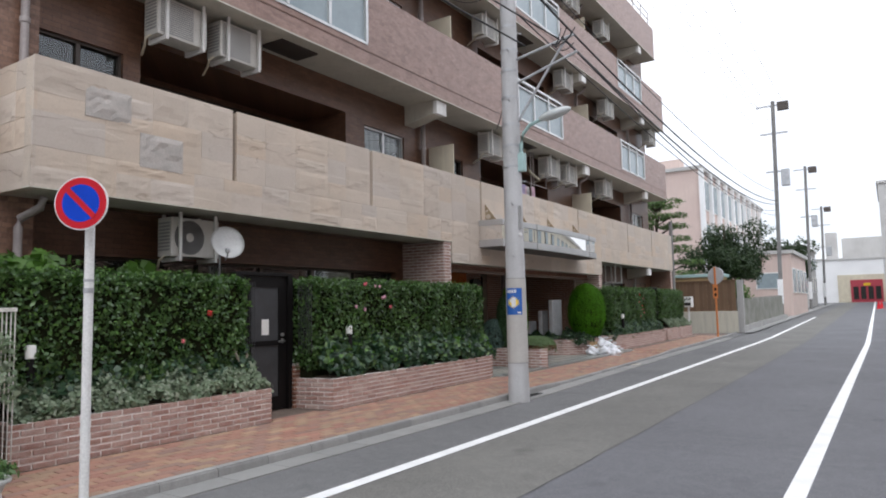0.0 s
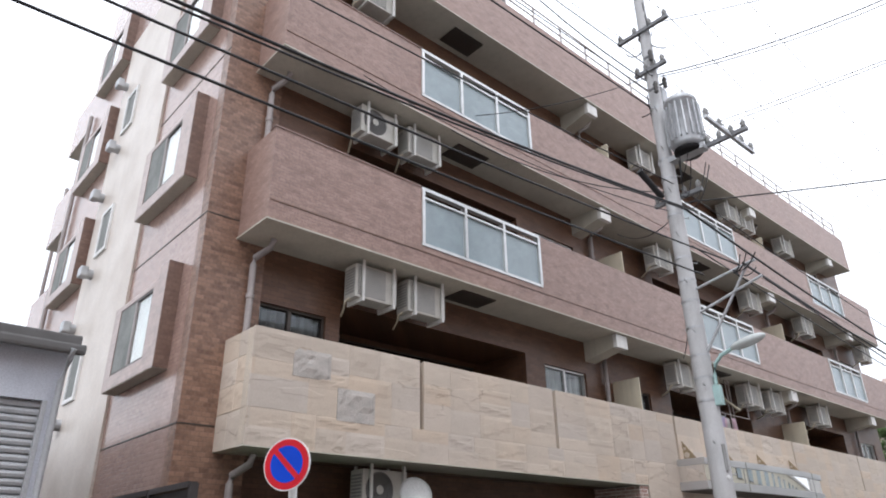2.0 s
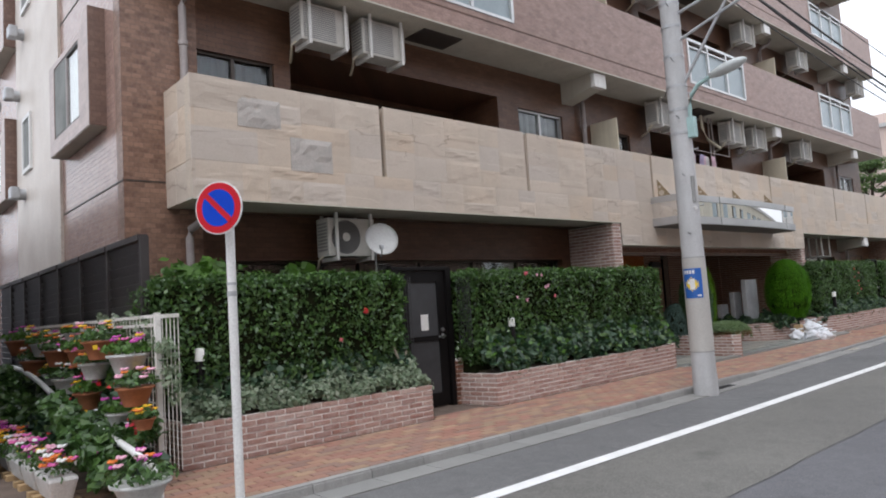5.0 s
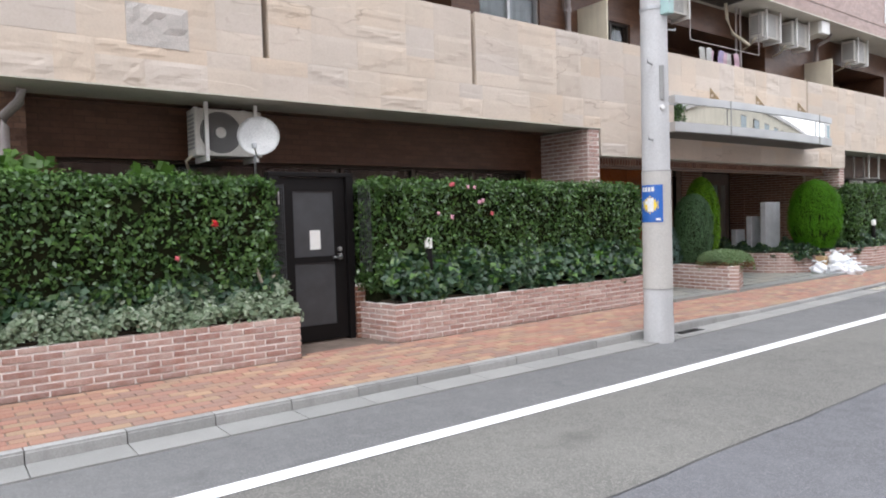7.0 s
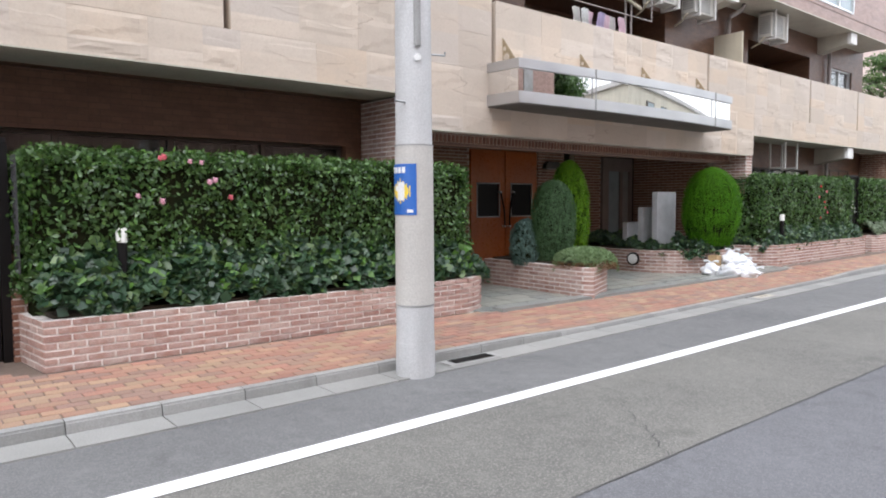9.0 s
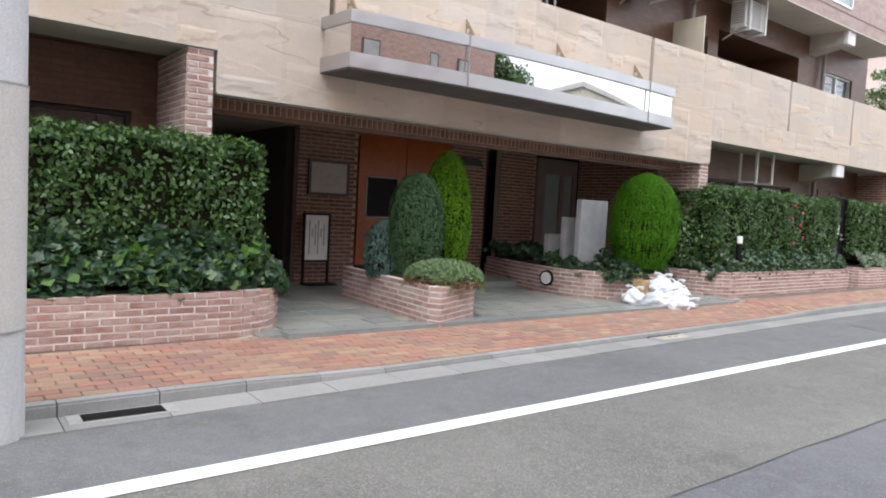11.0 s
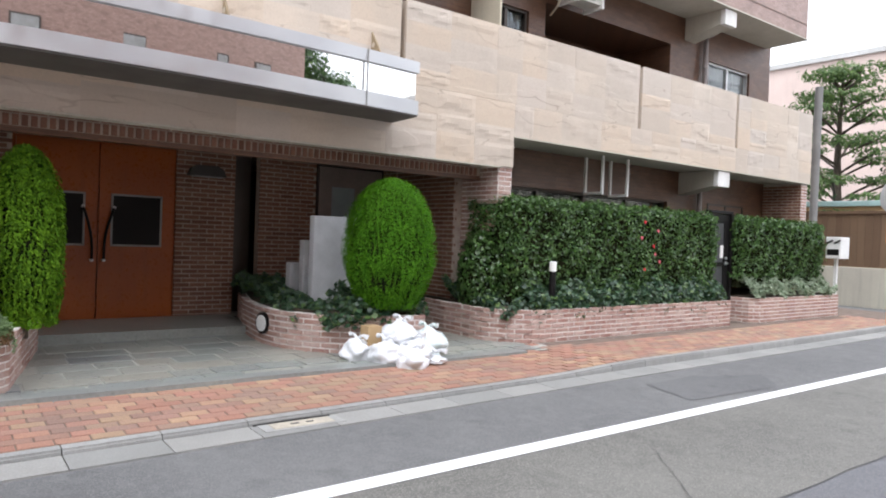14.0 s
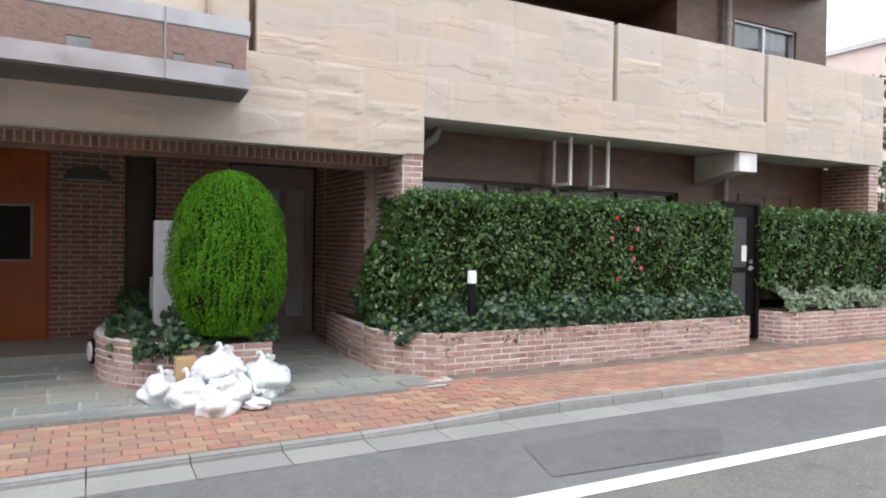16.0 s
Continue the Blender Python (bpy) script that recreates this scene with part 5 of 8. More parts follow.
# ---- hedges and plants ----
def hedge(label, x0, x1, y0, y1, z0, z1, count, size, seed, flowers=()):
    h = thing("hedge", label, "hedge", group="clipped hedges")
    # solid dark core, painted as the hedge's inner shade
    block("inner_twig", (x0 + 0.06, x1 - 0.09, y0 + 0.08, y1 - 0.08, z0 - 0.12, z1 - 0.09), HEDGE_SHADE, h, "near-black solid core standing in for the shade inside the hedge")
    r = np.random.default_rng(seed)
    p, n = on_box(r, count, x0, x1, y0, y1, z0, z1, 0.19)
    leaves("foliage", p, n, size, L_HEDGE, h, "small glossy dark green leaves", 0.55, 0.6, seed)["kind"] = "stuff"
    stray, ns = on_box(r, count // 30, x0, x1, y0, y1, z0 + 0.3, z1, 0.0)
    leaves("young_growth", stray + ns * 0.025, ns, size * 0.9, L_VINE, h, "pale young shoots standing out", 0.4, 1.0, seed + 1)["kind"] = "stuff"
    for (fx, fy, fz, m, s) in flowers:
        bm = bmesh.new()
        for k in range(9):
            a = k * math.tau / 9 + fx
            rr = s * (0.5 if k % 2 else 0.9)
            q = Vector((0.25 * s, rr * math.cos(a), rr * math.sin(a)))
            t = Matrix.Translation(Vector((fx, fy, fz)) + 0.55 * q) @ q.to_track_quat("X", "Z").to_matrix().to_4x4() @ Matrix.Diagonal((0.6 * s, 0.5 * s, 0.16 * s, 1))
            bmesh.ops.create_icosphere(bm, subdivisions=1, radius=1, matrix=t)
        part("flower", bm, m, h, smooth=True)
    return h


rf = random.Random(8)
HX = -6.97
gate_hedge = hedge("tall clipped hedge with glossy dark leaves beside the black gate", -7.75, HX, 2.95, 6.12, 0.75, 1.97, 19000, 0.061, 101,
      [(HX + 0.03, 5.42, 1.5, PETAL_RED, 0.045), (HX + 0.03, 5.05, 1.18, PETAL_CORAL, 0.03)])
pipes("bare_stem", [[(-6.88, 6.02, 0.45), (-6.92, 5.93, 0.72), (-7.0, 5.84, 1.05)], [(-6.9, 6.05, 0.45), (-6.94, 6.09, 0.75), (-7.02, 6.06, 0.98)], [(-6.9, 5.9, 0.45), (-6.9, 6.0, 0.7), (-6.98, 6.02, 0.95)]], 0.018, TWIG_PALE, gate_hedge, "bare grey stems at the hedge's end")
hedge("long clipped camellia hedge with pink blossoms", -7.75, HX, 7.22, 12.22, 0.62, 1.97, 31000, 0.061, 102,
      [(HX + 0.03, 8.2 + rf.uniform(-0.1, 1.0), 1.62 + rf.uniform(-0.12, 0.3), rf.choice((PETAL_CORAL, PETAL_PALE, PETAL_PALE)), rf.uniform(0.025, 0.045)) for i in range(9)])
hedge("clipped hedge with a few red blossoms beside the second gate", -8.1, -7.12, 20.3, 25.1, 0.7, 2.05, 34000, 0.056, 103,
      [(-7.09, 23.2 + rf.uniform(-0.3, 0.3), 1.1 + 0.12 * i, PETAL_CORAL if i % 3 else PETAL_RED, 0.032) for i in range(7)])
hedge("short clipped hedge at the end of the building", -8.0, -7.12, 25.75, 29.0, 0.9, 2.05, 17000, 0.060, 104)


def ground_cover(label, material, spots, size, count, seed, narrow=0.7, name="ground_cover", wide=0.6):
    """Low leaves over stretches (x0, x1, y0, y1, z at the front, z at the back)."""
    r = np.random.default_rng(seed)
    ps, ns = [], []
    total = sum((b - a) * (d - c) for a, b, c, d, *_ in spots)
    for x0, x1, y0, y1, zf, zb in spots:
        k = int(count * (x1 - x0) * (y1 - y0) / total)
        x, y = r.uniform(x0, x1, k), r.uniform(y0, y1, k)
        f = (x1 - x) / (x1 - x0)
        bump = 0.05 * np.sin(x * 13 + y * 7) + 0.04 * np.sin(y * 17)
        z = zf + (zb - zf) * f + bump - r.uniform(0, 0.13, k)
        ps.append(np.stack([x, y, z], 1))
        ns.append(np.stack([0.5 + 0 * x, -0.15 + 0 * x, 0.75 + 0 * x], 1))
    ob = leaves(name, np.concatenate(ps), np.concatenate(ns), size, material, None, "", narrow, wide, seed)
    return tagged(ob, label, "ground cover", kind="stuff")


ground_cover("silvery variegated groundcover spilling over the planter's rim", L_SILVER, [(-7.05, -6.67, 3.1, 6.2, 0.63, 0.90)], 0.062, 7400, 201)
ground_cover("dark ivy between the silver leaves and the hedge", L_IVY, [(-7.05, -6.85, 3.1, 6.1, 0.74, 1.02)], 0.085, 1100, 202, 0.85)
ground_cover("large-leaved dark ivy below the camellia hedge", L_IVY, [(-7.02, -6.70, 7.3, 11.9, 0.66, 1.12), (-7.6, -6.85, 11.8, 12.42, 0.62, 1.0)], 0.105, 4600, 203, 0.95)
ground_cover("pale new ivy leaves below the camellia hedge", L_VINE, [(-6.95, -6.72, 7.3, 12.1, 0.72, 1.05)], 0.11, 170, 204, 0.95)
ground_cover("dark ivy carpet in the curved planter", L_IVY, [(-10.1, -7.7, 17.72, 19.1, 0.66, 0.82), (-7.75, -7.0, 18.0, 18.95, 0.68, 0.84), (-8.6, -7.6, 17.55, 18.2, 0.60, 0.72), (-7.75, -7.1, 17.75, 18.3, 0.56, 0.66)], 0.068, 12500, 205, 0.9)
ground_cover("ivy below the long clipped hedge", L_IVY, [(-7.3, -6.88, 20.5, 25.0, 0.74, 1.0), (-8.3, -7.2, 20.08, 20.5, 0.62, 0.9), (-7.75, -6.98, 20.14, 20.95, 0.63, 0.82), (-7.05, -6.86, 20.6, 25.0, 0.62, 0.74)], 0.066, 15000, 206, 0.85)
ground_cover("mixed silvery groundcover in the end planter", L_SILVER, [(-7.2, -6.86, 25.9, 29.0, 0.76, 0.95)], 0.085, 1500, 207, 0.7)
ground_cover("light green climbing leaves above the hedge", L_VINE, [(-7.9, -7.4, 3.35, 4.15, 2.04, 2.2), (-8.1, -7.6, 4.9, 5.4, 2.0, 2.12)], 0.16, 240, 208, 0.8)


def egg_bush(label, c, rx, ry, h, power, material, count, size, seed, narrow=0.35, name="topiary", core=True, tufts=0.0, foot=0.8, top=2.5):
    t = thing(name, label, "shrub", group="clipped shrubs")
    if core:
        # turned dark core that imitates the shade behind the leaves
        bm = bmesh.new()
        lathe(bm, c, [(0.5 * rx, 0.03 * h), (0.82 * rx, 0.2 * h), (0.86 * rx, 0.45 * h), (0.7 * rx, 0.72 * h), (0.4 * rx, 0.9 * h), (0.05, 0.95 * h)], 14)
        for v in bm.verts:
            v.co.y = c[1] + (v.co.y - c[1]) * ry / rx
        part("inner_twig", bm, HEDGE_SHADE, t, "near-black solid core standing in for the shade inside the shrub")
    bm = bmesh.new()
    tube(bm, [(c[0], c[1], c[2] - 0.12), (c[0], c[1], c[2] + 0.2)], 0.05, 8)
    part("stem", bm, BARK, t)
    r = np.random.default_rng(seed)
    p, n = on_egg(r, count, c, rx, ry, h, power, 0.14, tufts, foot, top)
    leaves("foliage", p, n + np.array([0, 0, 0.5]), size, material, t, "", narrow, 0.5, seed, droop=-1.5)
    return t


egg_bush("bright green egg-shaped clipped cypress", (-7.25, 18.53, 0.66), 0.54, 0.54, 1.48, 0.85, L_CONE, 60000, 0.034, 301, 0.24, tufts=0.10, foot=0.62)
egg_bush("grey-green domed clipped conifer", (-7.5, 14.36, 0.55), 0.35, 0.345, 1.29, 0.95, L_DUSK, 24000, 0.038, 302, 0.3, tufts=0.08, foot=0.7, top=3.4)
egg_bush("lime green columnar cypress in the planter", (-7.72, 14.98, 0.55), 0.33, 0.33, 1.62, 0.9, L_CYP2, 26000, 0.045, 303, 0.34, tufts=0.18)
egg_bush("blue-green feathery conifer in the planter", (-7.85, 14.15, 0.52), 0.30, 0.26, 0.72, 0.9, L_BLUE, 7000, 0.06, 304, 0.25, tufts=0.3)
egg_bush("small dark shrub at the hedge's end", (-7.75, 20.35, 0.55), 0.36, 0.34, 1.05, 0.9, L_HEDGE, 2600, 0.065, 306, 0.52, "shrub")
r = np.random.default_rng(305)
k = 11000
px, py = r.uniform(-7.45, -6.45, k), r.uniform(13.95, 15.0, k)
rr = ((px + 6.9) / 0.48) ** 2 + ((py - 14.38) / 0.47) ** 2
keep = rr < 1 + 0.1 * np.sin(px * 20)
top = 0.56 + 0.27 * np.clip(1 - rr, 0, 1) ** 0.35 - r.uniform(0, 0.10, k)
low = leaves("low_juniper", np.stack([px, py, top], 1)[keep], np.stack([(px + 6.9), (py - 14.38), 0 * px + 0.5], 1)[keep], 0.048, L_LOW, None, "", 0.34, 0.6, 305)
tagged(low, "low mounded juniper covering the planter island", "shrub", kind="stuff")
q = np.random.default_rng(306)
qa = q.uniform(0, math.tau, 1500)
qr = q.uniform(0.86, 1.0, 1500)
dead = leaves("dry_juniper", np.stack([-6.9 + 0.48 * qr * np.cos(qa), 14.38 + 0.47 * qr * np.sin(qa), q.uniform(0.53, 0.62, 1500)], 1), np.stack([np.cos(qa), np.sin(qa), 0 * qa + 0.3], 1), 0.045, L_DEAD, None, "", 0.3, 0.8, 307)
tagged(dead, "brown dry twigs under the juniper's rim", "shrub", kind="stuff")

# ---- gates ----
def gate(label, y0, y1, x, z0, z1, leaf0, leaf1, notice):
    g = thing("garden_gate", label, "gate", at=(0, 0, 0))
    bm = bmesh.new()
    box(bm, x - 0.06, x + 0.05, y0, y1, z1 - 0.05, z1, 0.008)
    box(bm, x - 0.06, x + 0.05, y0, leaf0 - 0.01, z0, z1 - 0.05)
    box(bm, x - 0.06, x + 0.06, leaf1 + 0.01, y1, z0, z1 - 0.05)
    part("gate_frame", bm, BLACK, g)
    a, b, top = leaf0, leaf1, z1 - 0.06
    pa, pb = a + 0.16, b - 0.14
    bm = bmesh.new()
    for ya, yb, za, zb in ((a, pa, z0 + 0.03, top), (pb, b, z0 + 0.03, top), (pa, pb, z1 - 0.21, top), (pa, pb, z0 + 0.03, z0 + 0.21), (pa, pb, z0 + 0.93, z0 + 1.0)):
        box(bm, x - 0.02, x + 0.02, ya, yb, za, zb)
    leaf = part("gate_leaf", bm, BLACK, g)
    for za, zb in ((z0 + 0.21, z0 + 0.93), (z0 + 1.0, z1 - 0.21)):
        block("screen", (x - 0.008, x + 0.004, pa, pb, za, zb), MESHGREY, leaf, "dark grey translucent panel")
    h = bmesh.new()
    box(h, x + 0.02, x + 0.032, b - 0.10, b - 0.055, z0 + 0.95, z0 + 1.02, 0.006)
    tube(h, [(x + 0.03, b - 0.075, z0 + 0.985), (x + 0.07, b - 0.075, z0 + 0.985), (x + 0.07, b - 0.19, z0 + 0.98)], 0.013, 8)
    part("handle", h, STEEL, leaf, "chrome lever handle")
    h = bmesh.new()
    tube(h, [(x + 0.02, b - 0.085, z0 + 1.075), (x + 0.045, b - 0.085, z0 + 1.075)], 0.026, 14)
    part("lock", h, STEEL, leaf, "round chrome lock")
    block("hinge", (x + 0.05, x + 0.062, leaf0 - 0.035, leaf0 - 0.01, z1 - 0.36, z1 - 0.22), STEEL, leaf, "steel hinge")
    if notice:
        block("notice", (x + 0.005, x + 0.009, pa + 0.20, pa + 0.33, z0 + 1.08, z0 + 1.30), PAPER, leaf, "white paper notice")
    return g


gate("black metal garden gate with grey screen panels and a notice", 6.155, 7.20, -7.40, 0.10, 2.06, 6.29, 7.10, True)
gate("black metal garden gate between the end planters", 25.08, 25.80, -7.35, 0.22, 2.13, 25.12, 25.72, True)
for yy in (6.165, 7.21):
    tl = thing("trellis", "grey wire trellis at the hedge's end", "trellis", group="gate trellises")
    for i in range(6):
        block("upright", (-7.24 + 0.05 * i, -7.232 + 0.05 * i, yy, yy + 0.006, 0.9, 1.9), MESHGREY, tl)
    for i in range(17):
        block("rung", (-7.24, -6.98, yy + 0.002, yy + 0.008, 0.9 + 0.06 * i, 0.904 + 0.06 * i), MESHGREY, tl)
block_post = thing("gate_pier", "low brick pier beside the black gate", "pier")
lay([(-7.30, 7.18), (-7.30, 7.36)], 10, lambda y: 0.1, block_post, WBRICK_ME, 0.06, 77)
block("mortar", (-7.42, -7.31, 7.19, 7.35, 0.1, 0.75), MORTAR, block_post)
for at in ((-6.98, 3.38, 0.80), (-7.03, 20.98, 0.78), (-6.96, 8.0, 0.84)):
    b = thing("garden_light", "small black bollard light with a white head among the leaves", "lamp", group="garden lights", at=at)
    bm = bmesh.new()
    tube(bm, [(0, 0, -0.3), (0, 0, 0.30)], 0.045, 12)
    part("post", bm, BLACK, b)
    bm = bmesh.new()
    lathe(bm, (0, 0, 0.30), [(0.048, 0), (0.048, 0.115), (0.038, 0.13)], 14)
    part("head", bm, PAPER, b)

# ---- entrance court ----
entrance = thing("entrance_walls", "brick walls of the recessed entrance under the building", "entrance", kind="structure")
wb = lambda z: (lambda y: z)
FZ = 0.15


def brick_wall(path, z0, z1, seed, thick=0.16, inside=1, mesh=WBRICK_ME, bed=DARK_MORTAR):
    """A brick-faced wall over a mortar bed."""
    n = int((z1 - z0) / (BH + BJ))
    (xa, ya), (xb, yb) = path
    t = math.atan2(yb - ya, xb - xa)
    L = math.dist(*path)
    bm = bmesh.new()
    box(bm, 0, L, 0.008 if inside > 0 else -thick, thick if inside > 0 else -0.008, z0, z1, turn=Matrix.Translation((xa, ya, 0)) @ Matrix.Rotation(t, 4, "Z"))
    w = part("brick_wall", bm, bed, entrance)
    lay(path, n, wb(z0 + 0.005), w, mesh, 0.06, seed, inside)
    return w


BX = -10.25
brick_wall([(BX, 14.04), (BX, 15.06)], FZ, 2.6, 401)
brick_wall([(BX, 16.97), (BX, 17.78)], FZ, 2.6, 402)
brick_wall([(BX, 18.15), (BX, 19.05)], FZ, 2.6, 403)
brick_wall([(BX + 0.05, 20.22), (BX + 0.45, 20.22)], FZ, 2.6, 404, inside=1)
brick_wall([(-10.05, 20.24), (-8.3, 20.24)], FZ, 2.6, 405)
brick_wall([(-7.52, 20.40), (-7.52, 20.62)], 0.2, 2.88, 406, mesh=PBRICK_ME, bed=MORTAR)
brick_wall([(-8.3, 20.38), (-7.53, 20.38)], 0.2, 2.86, 407, 0.22, mesh=PBRICK_ME, bed=MORTAR)
brick_wall([(-8.6, 11.56), (-7.53, 11.56)], 0.1, 2.86, 408, 0.22, mesh=PBRICK_ME, bed=MORTAR)
brick_wall([(-7.51, 11.57), (-7.51, 11.82)], 0.1, 2.86, 409, mesh=PBRICK_ME, bed=MORTAR)
# end pier: lit front in light brick, side in the shade-darkened brick
brick_wall([(-7.53, 28.72), (-7.53, 28.95)], 0.2, 2.86, 410, mesh=PBRICK_ME, bed=MORTAR)
brick_wall([(-8.35, 28.70), (-7.54, 28.70)], 0.2, 2.86, 411, 0.22)
brick_wall([(-7.55, 11.84), (-12.5, 11.84)], FZ, 2.6, 412, 0.1)
# dark sheets put in for the shade deep in the passage and slit
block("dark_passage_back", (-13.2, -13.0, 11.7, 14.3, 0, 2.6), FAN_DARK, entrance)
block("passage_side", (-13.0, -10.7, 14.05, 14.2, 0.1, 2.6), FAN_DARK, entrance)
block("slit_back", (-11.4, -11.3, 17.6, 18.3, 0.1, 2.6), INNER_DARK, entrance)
block("slit_frame", (-10.72, -10.6, 17.79, 18.14, 0.15, 2.6), ALU_DARK, entrance)
block("entrance_ceiling", (-13.0, -7.69, 11.85, 20.6, 2.58, 2.62), SOFFIT, entrance, "cream soffit over the entrance")
lintel = thing("brick_lintel", "soldier course of bricks under the stone front", "lintel", kind="structure")
block("mortar", (-8.0, -7.88, 11.86, 20.36, 2.29, 2.57), DARK_MORTAR, lintel)
for i in range(113):
    yy = 11.92 + i * 0.0745
    piece("brick", WBRICK_ME, Matrix.Translation((-7.899, yy, 2.395)) @ Matrix.Rotation(radians(90), 4, "Z") @ Matrix.Rotation(radians(90), 4, "Y") @ Matrix.Diagonal((0.49, 1, 1.1, 1)), lintel)
for i in range(38):
    piece("brick", WBRICK_ME, Matrix.Translation((-7.897, 11.99 + i * (BL + BJ), 2.481)) @ Matrix.Rotation(radians(90), 4, "Z"), lintel)
block("plaster_edge", (-7.99, -7.868, 11.87, 20.35, 2.285, 2.338), TILE_DARK, lintel, "smooth brown underside strip")
# wooden double door
dr = thing("entrance_door", "orange-brown wooden double door with dark glass panes", "door", kind="structure")
block("door_frame", (BX - 0.12, BX - 0.05, 15.06, 16.97, FZ + 0.1, 2.6), WOOD_DOOR, dr)
for a, b in ((15.10, 16.0), (16.02, 16.93)):
    bm = bmesh.new()
    wall_with(bm, BX - 0.05, BX, a, b, FZ + 0.1, 2.5, [(a + 0.16, b - 0.16, 1.22, 1.86)])
    leaf = part("door_leaf", bm, WOOD_DOOR, dr)
    block("pane", (BX - 0.03, BX - 0.02, a + 0.16, b - 0.16, 1.22, 1.86), BLACK, leaf, "dark glass pane")
    bm = bmesh.new()
    for ya, yb, za, zb in ((a + 0.14, b - 0.14, 1.20, 1.225), (a + 0.14, b - 0.14, 1.855, 1.88), (a + 0.14, a + 0.165, 1.2, 1.88), (b - 0.165, b - 0.14, 1.2, 1.88)):
        box(bm, BX, BX + 0.008, ya, yb, za, zb)
    part("bead", bm, AC_GREY, leaf, "thin steel bead round the pane")
    yh = b - 0.06 if a < 15.5 else a + 0.06
    h = bmesh.new()
    way = -1 if a < 15.5 else 1
    tube(h, [(BX + 0.06, yh + way * (0.11 * ((i / 8) ** 1.2) - 0.03 * math.sin(i / 8 * math.pi)), 1.02 + 0.085 * i) for i in range(9)], 0.017, 8)
    part("pull_handle", h, BLACK, leaf, "bowed black pull handle with steel ends")
    for ze, ye in ((1.02, yh), (1.70, yh + way * 0.11)):
        bm = bmesh.new()
        tube(bm, [(BX + 0.002, ye, ze), (BX + 0.075, ye, ze)], 0.02, 10)
        part("handle_end", bm, STEEL, leaf, "steel handle end")
gd = thing("service_door", "cream-framed glazed side door, its cream darkened for the shade", "door", kind="structure")
bm = bmesh.new()
wall_with(bm, BX - 0.04, BX + 0.04, 19.08, 20.2, FZ + 0.02, 2.5, [(19.3, 19.72, 0.45, 2.2), (19.82, 20.08, 0.45, 2.2)])
part("door_leaf", bm, CREAM_DOOR, gd)
block("pane", (BX - 0.005, BX + 0.005, 19.3, 19.72, 0.45, 2.2), FROST, gd)
block("pane", (BX - 0.005, BX + 0.005, 19.82, 20.08, 0.45, 2.2), AC_GREY, gd)
# near-black sheet for the unlit room behind the door
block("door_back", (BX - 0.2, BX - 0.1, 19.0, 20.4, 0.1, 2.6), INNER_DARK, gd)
vent = thing("wall_light", "dark grey hooded light high on the brick wall", "lamp", kind="structure")
bm = bmesh.new()
hood = [(17.10, 2.20), (17.62, 2.20), (17.58, 2.30), (17.50, 2.345), (17.22, 2.345), (17.14, 2.30)]
fa = [bm.verts.new((BX - 0.01, a, b)) for a, b in hood]
fb = [bm.verts.new((BX + 0.10, a, b)) for a, b in hood]
bm.faces.new(fb)
bm.faces.new(fa[::-1])
for i in range(6):
    bm.faces.new((fa[i], fa[(i + 1) % 6], fb[(i + 1) % 6], fb[i]))
part("hood", bm, LOUVRE, vent)
block("lens", (BX, BX + 0.105, 17.15, 17.57, 2.185, 2.20), AC_GREY, vent)
# plaque and notice stand
pl = thing("wall_plaque", "grey stone plaque with an emblem on the brick wall", "plaque")
block("plate", (BX, BX + 0.04, 14.24, 14.86, 1.56, 2.02), GREY_STONE, pl, bevel=0.006)
for ya, yb, za, zb in ((14.20, 14.90, 1.52, 1.56), (14.20, 14.90, 2.02, 2.06), (14.20, 14.24, 1.56, 2.02), (14.86, 14.90, 1.56, 2.02)):
    block("border", (BX, BX + 0.05, ya, yb, za, zb), ALU_DARK, pl, "dark bronze border")
block("text_bar", (BX + 0.04, BX + 0.043, 14.48, 14.64, 1.66, 1.70), PIPE, pl)
bm = bmesh.new()
for a in (-0.6, 0.0, 0.6):
    box(bm, -0.003, 0.004, -0.012, 0.012, 0.01, 0.055, turn=Matrix.Translation((BX + 0.042, 14.55, 1.80)) @ Matrix.Rotation(a, 4, "X"))
part("emblem", bm, PIPE, pl)
ns = thing("notice_stand", "black-framed white notice stand by the brick wall", "sign")
bm = bmesh.new()
for ya, yb, za, zb in ((14.04, 14.07, FZ, 1.24), (14.45, 14.48, FZ, 1.24), (14.07, 14.45, 1.21, 1.24), (14.07, 14.45, 0.50, 0.53)):
    box(bm, -10.01, -9.97, ya, yb, za, zb)
box(bm, -10.13, -9.85, 14.08, 14.57, FZ, FZ + 0.02)
part("frame", bm, BLACK, ns)
block("board", (-10.005, -9.98, 14.07, 14.45, 0.53, 1.21), PAPER, ns)
for i in range(6):
    block("text_bar", (-9.98, -9.977, 14.13 + 0.048 * i, 14.148 + 0.048 * i, 0.62 + 0.13 * ((i * 2) % 3), 1.13 - 0.06 * ((i * 5) % 3)), AC_GREY, ns)
# stone slabs in the curved planter
for nm, a, b, x, h, z in (("standing_slab", 17.96, 18.6, -8.1, 1.16, 0.58), ("standing_slab", 18.0, 18.4, -8.45, 0.86, 0.58), ("standing_slab", 17.98, 18.35, -8.8, 0.56, 0.58)):
    s = block(nm, (x - 0.06, x + 0.06, a, b, z - 0.1, z + h - 0.06), GRANITE, None, bevel=0.012)
    tagged(s, "pale granite slab standing upright in the ivy", "stone slab", group="standing slabs")

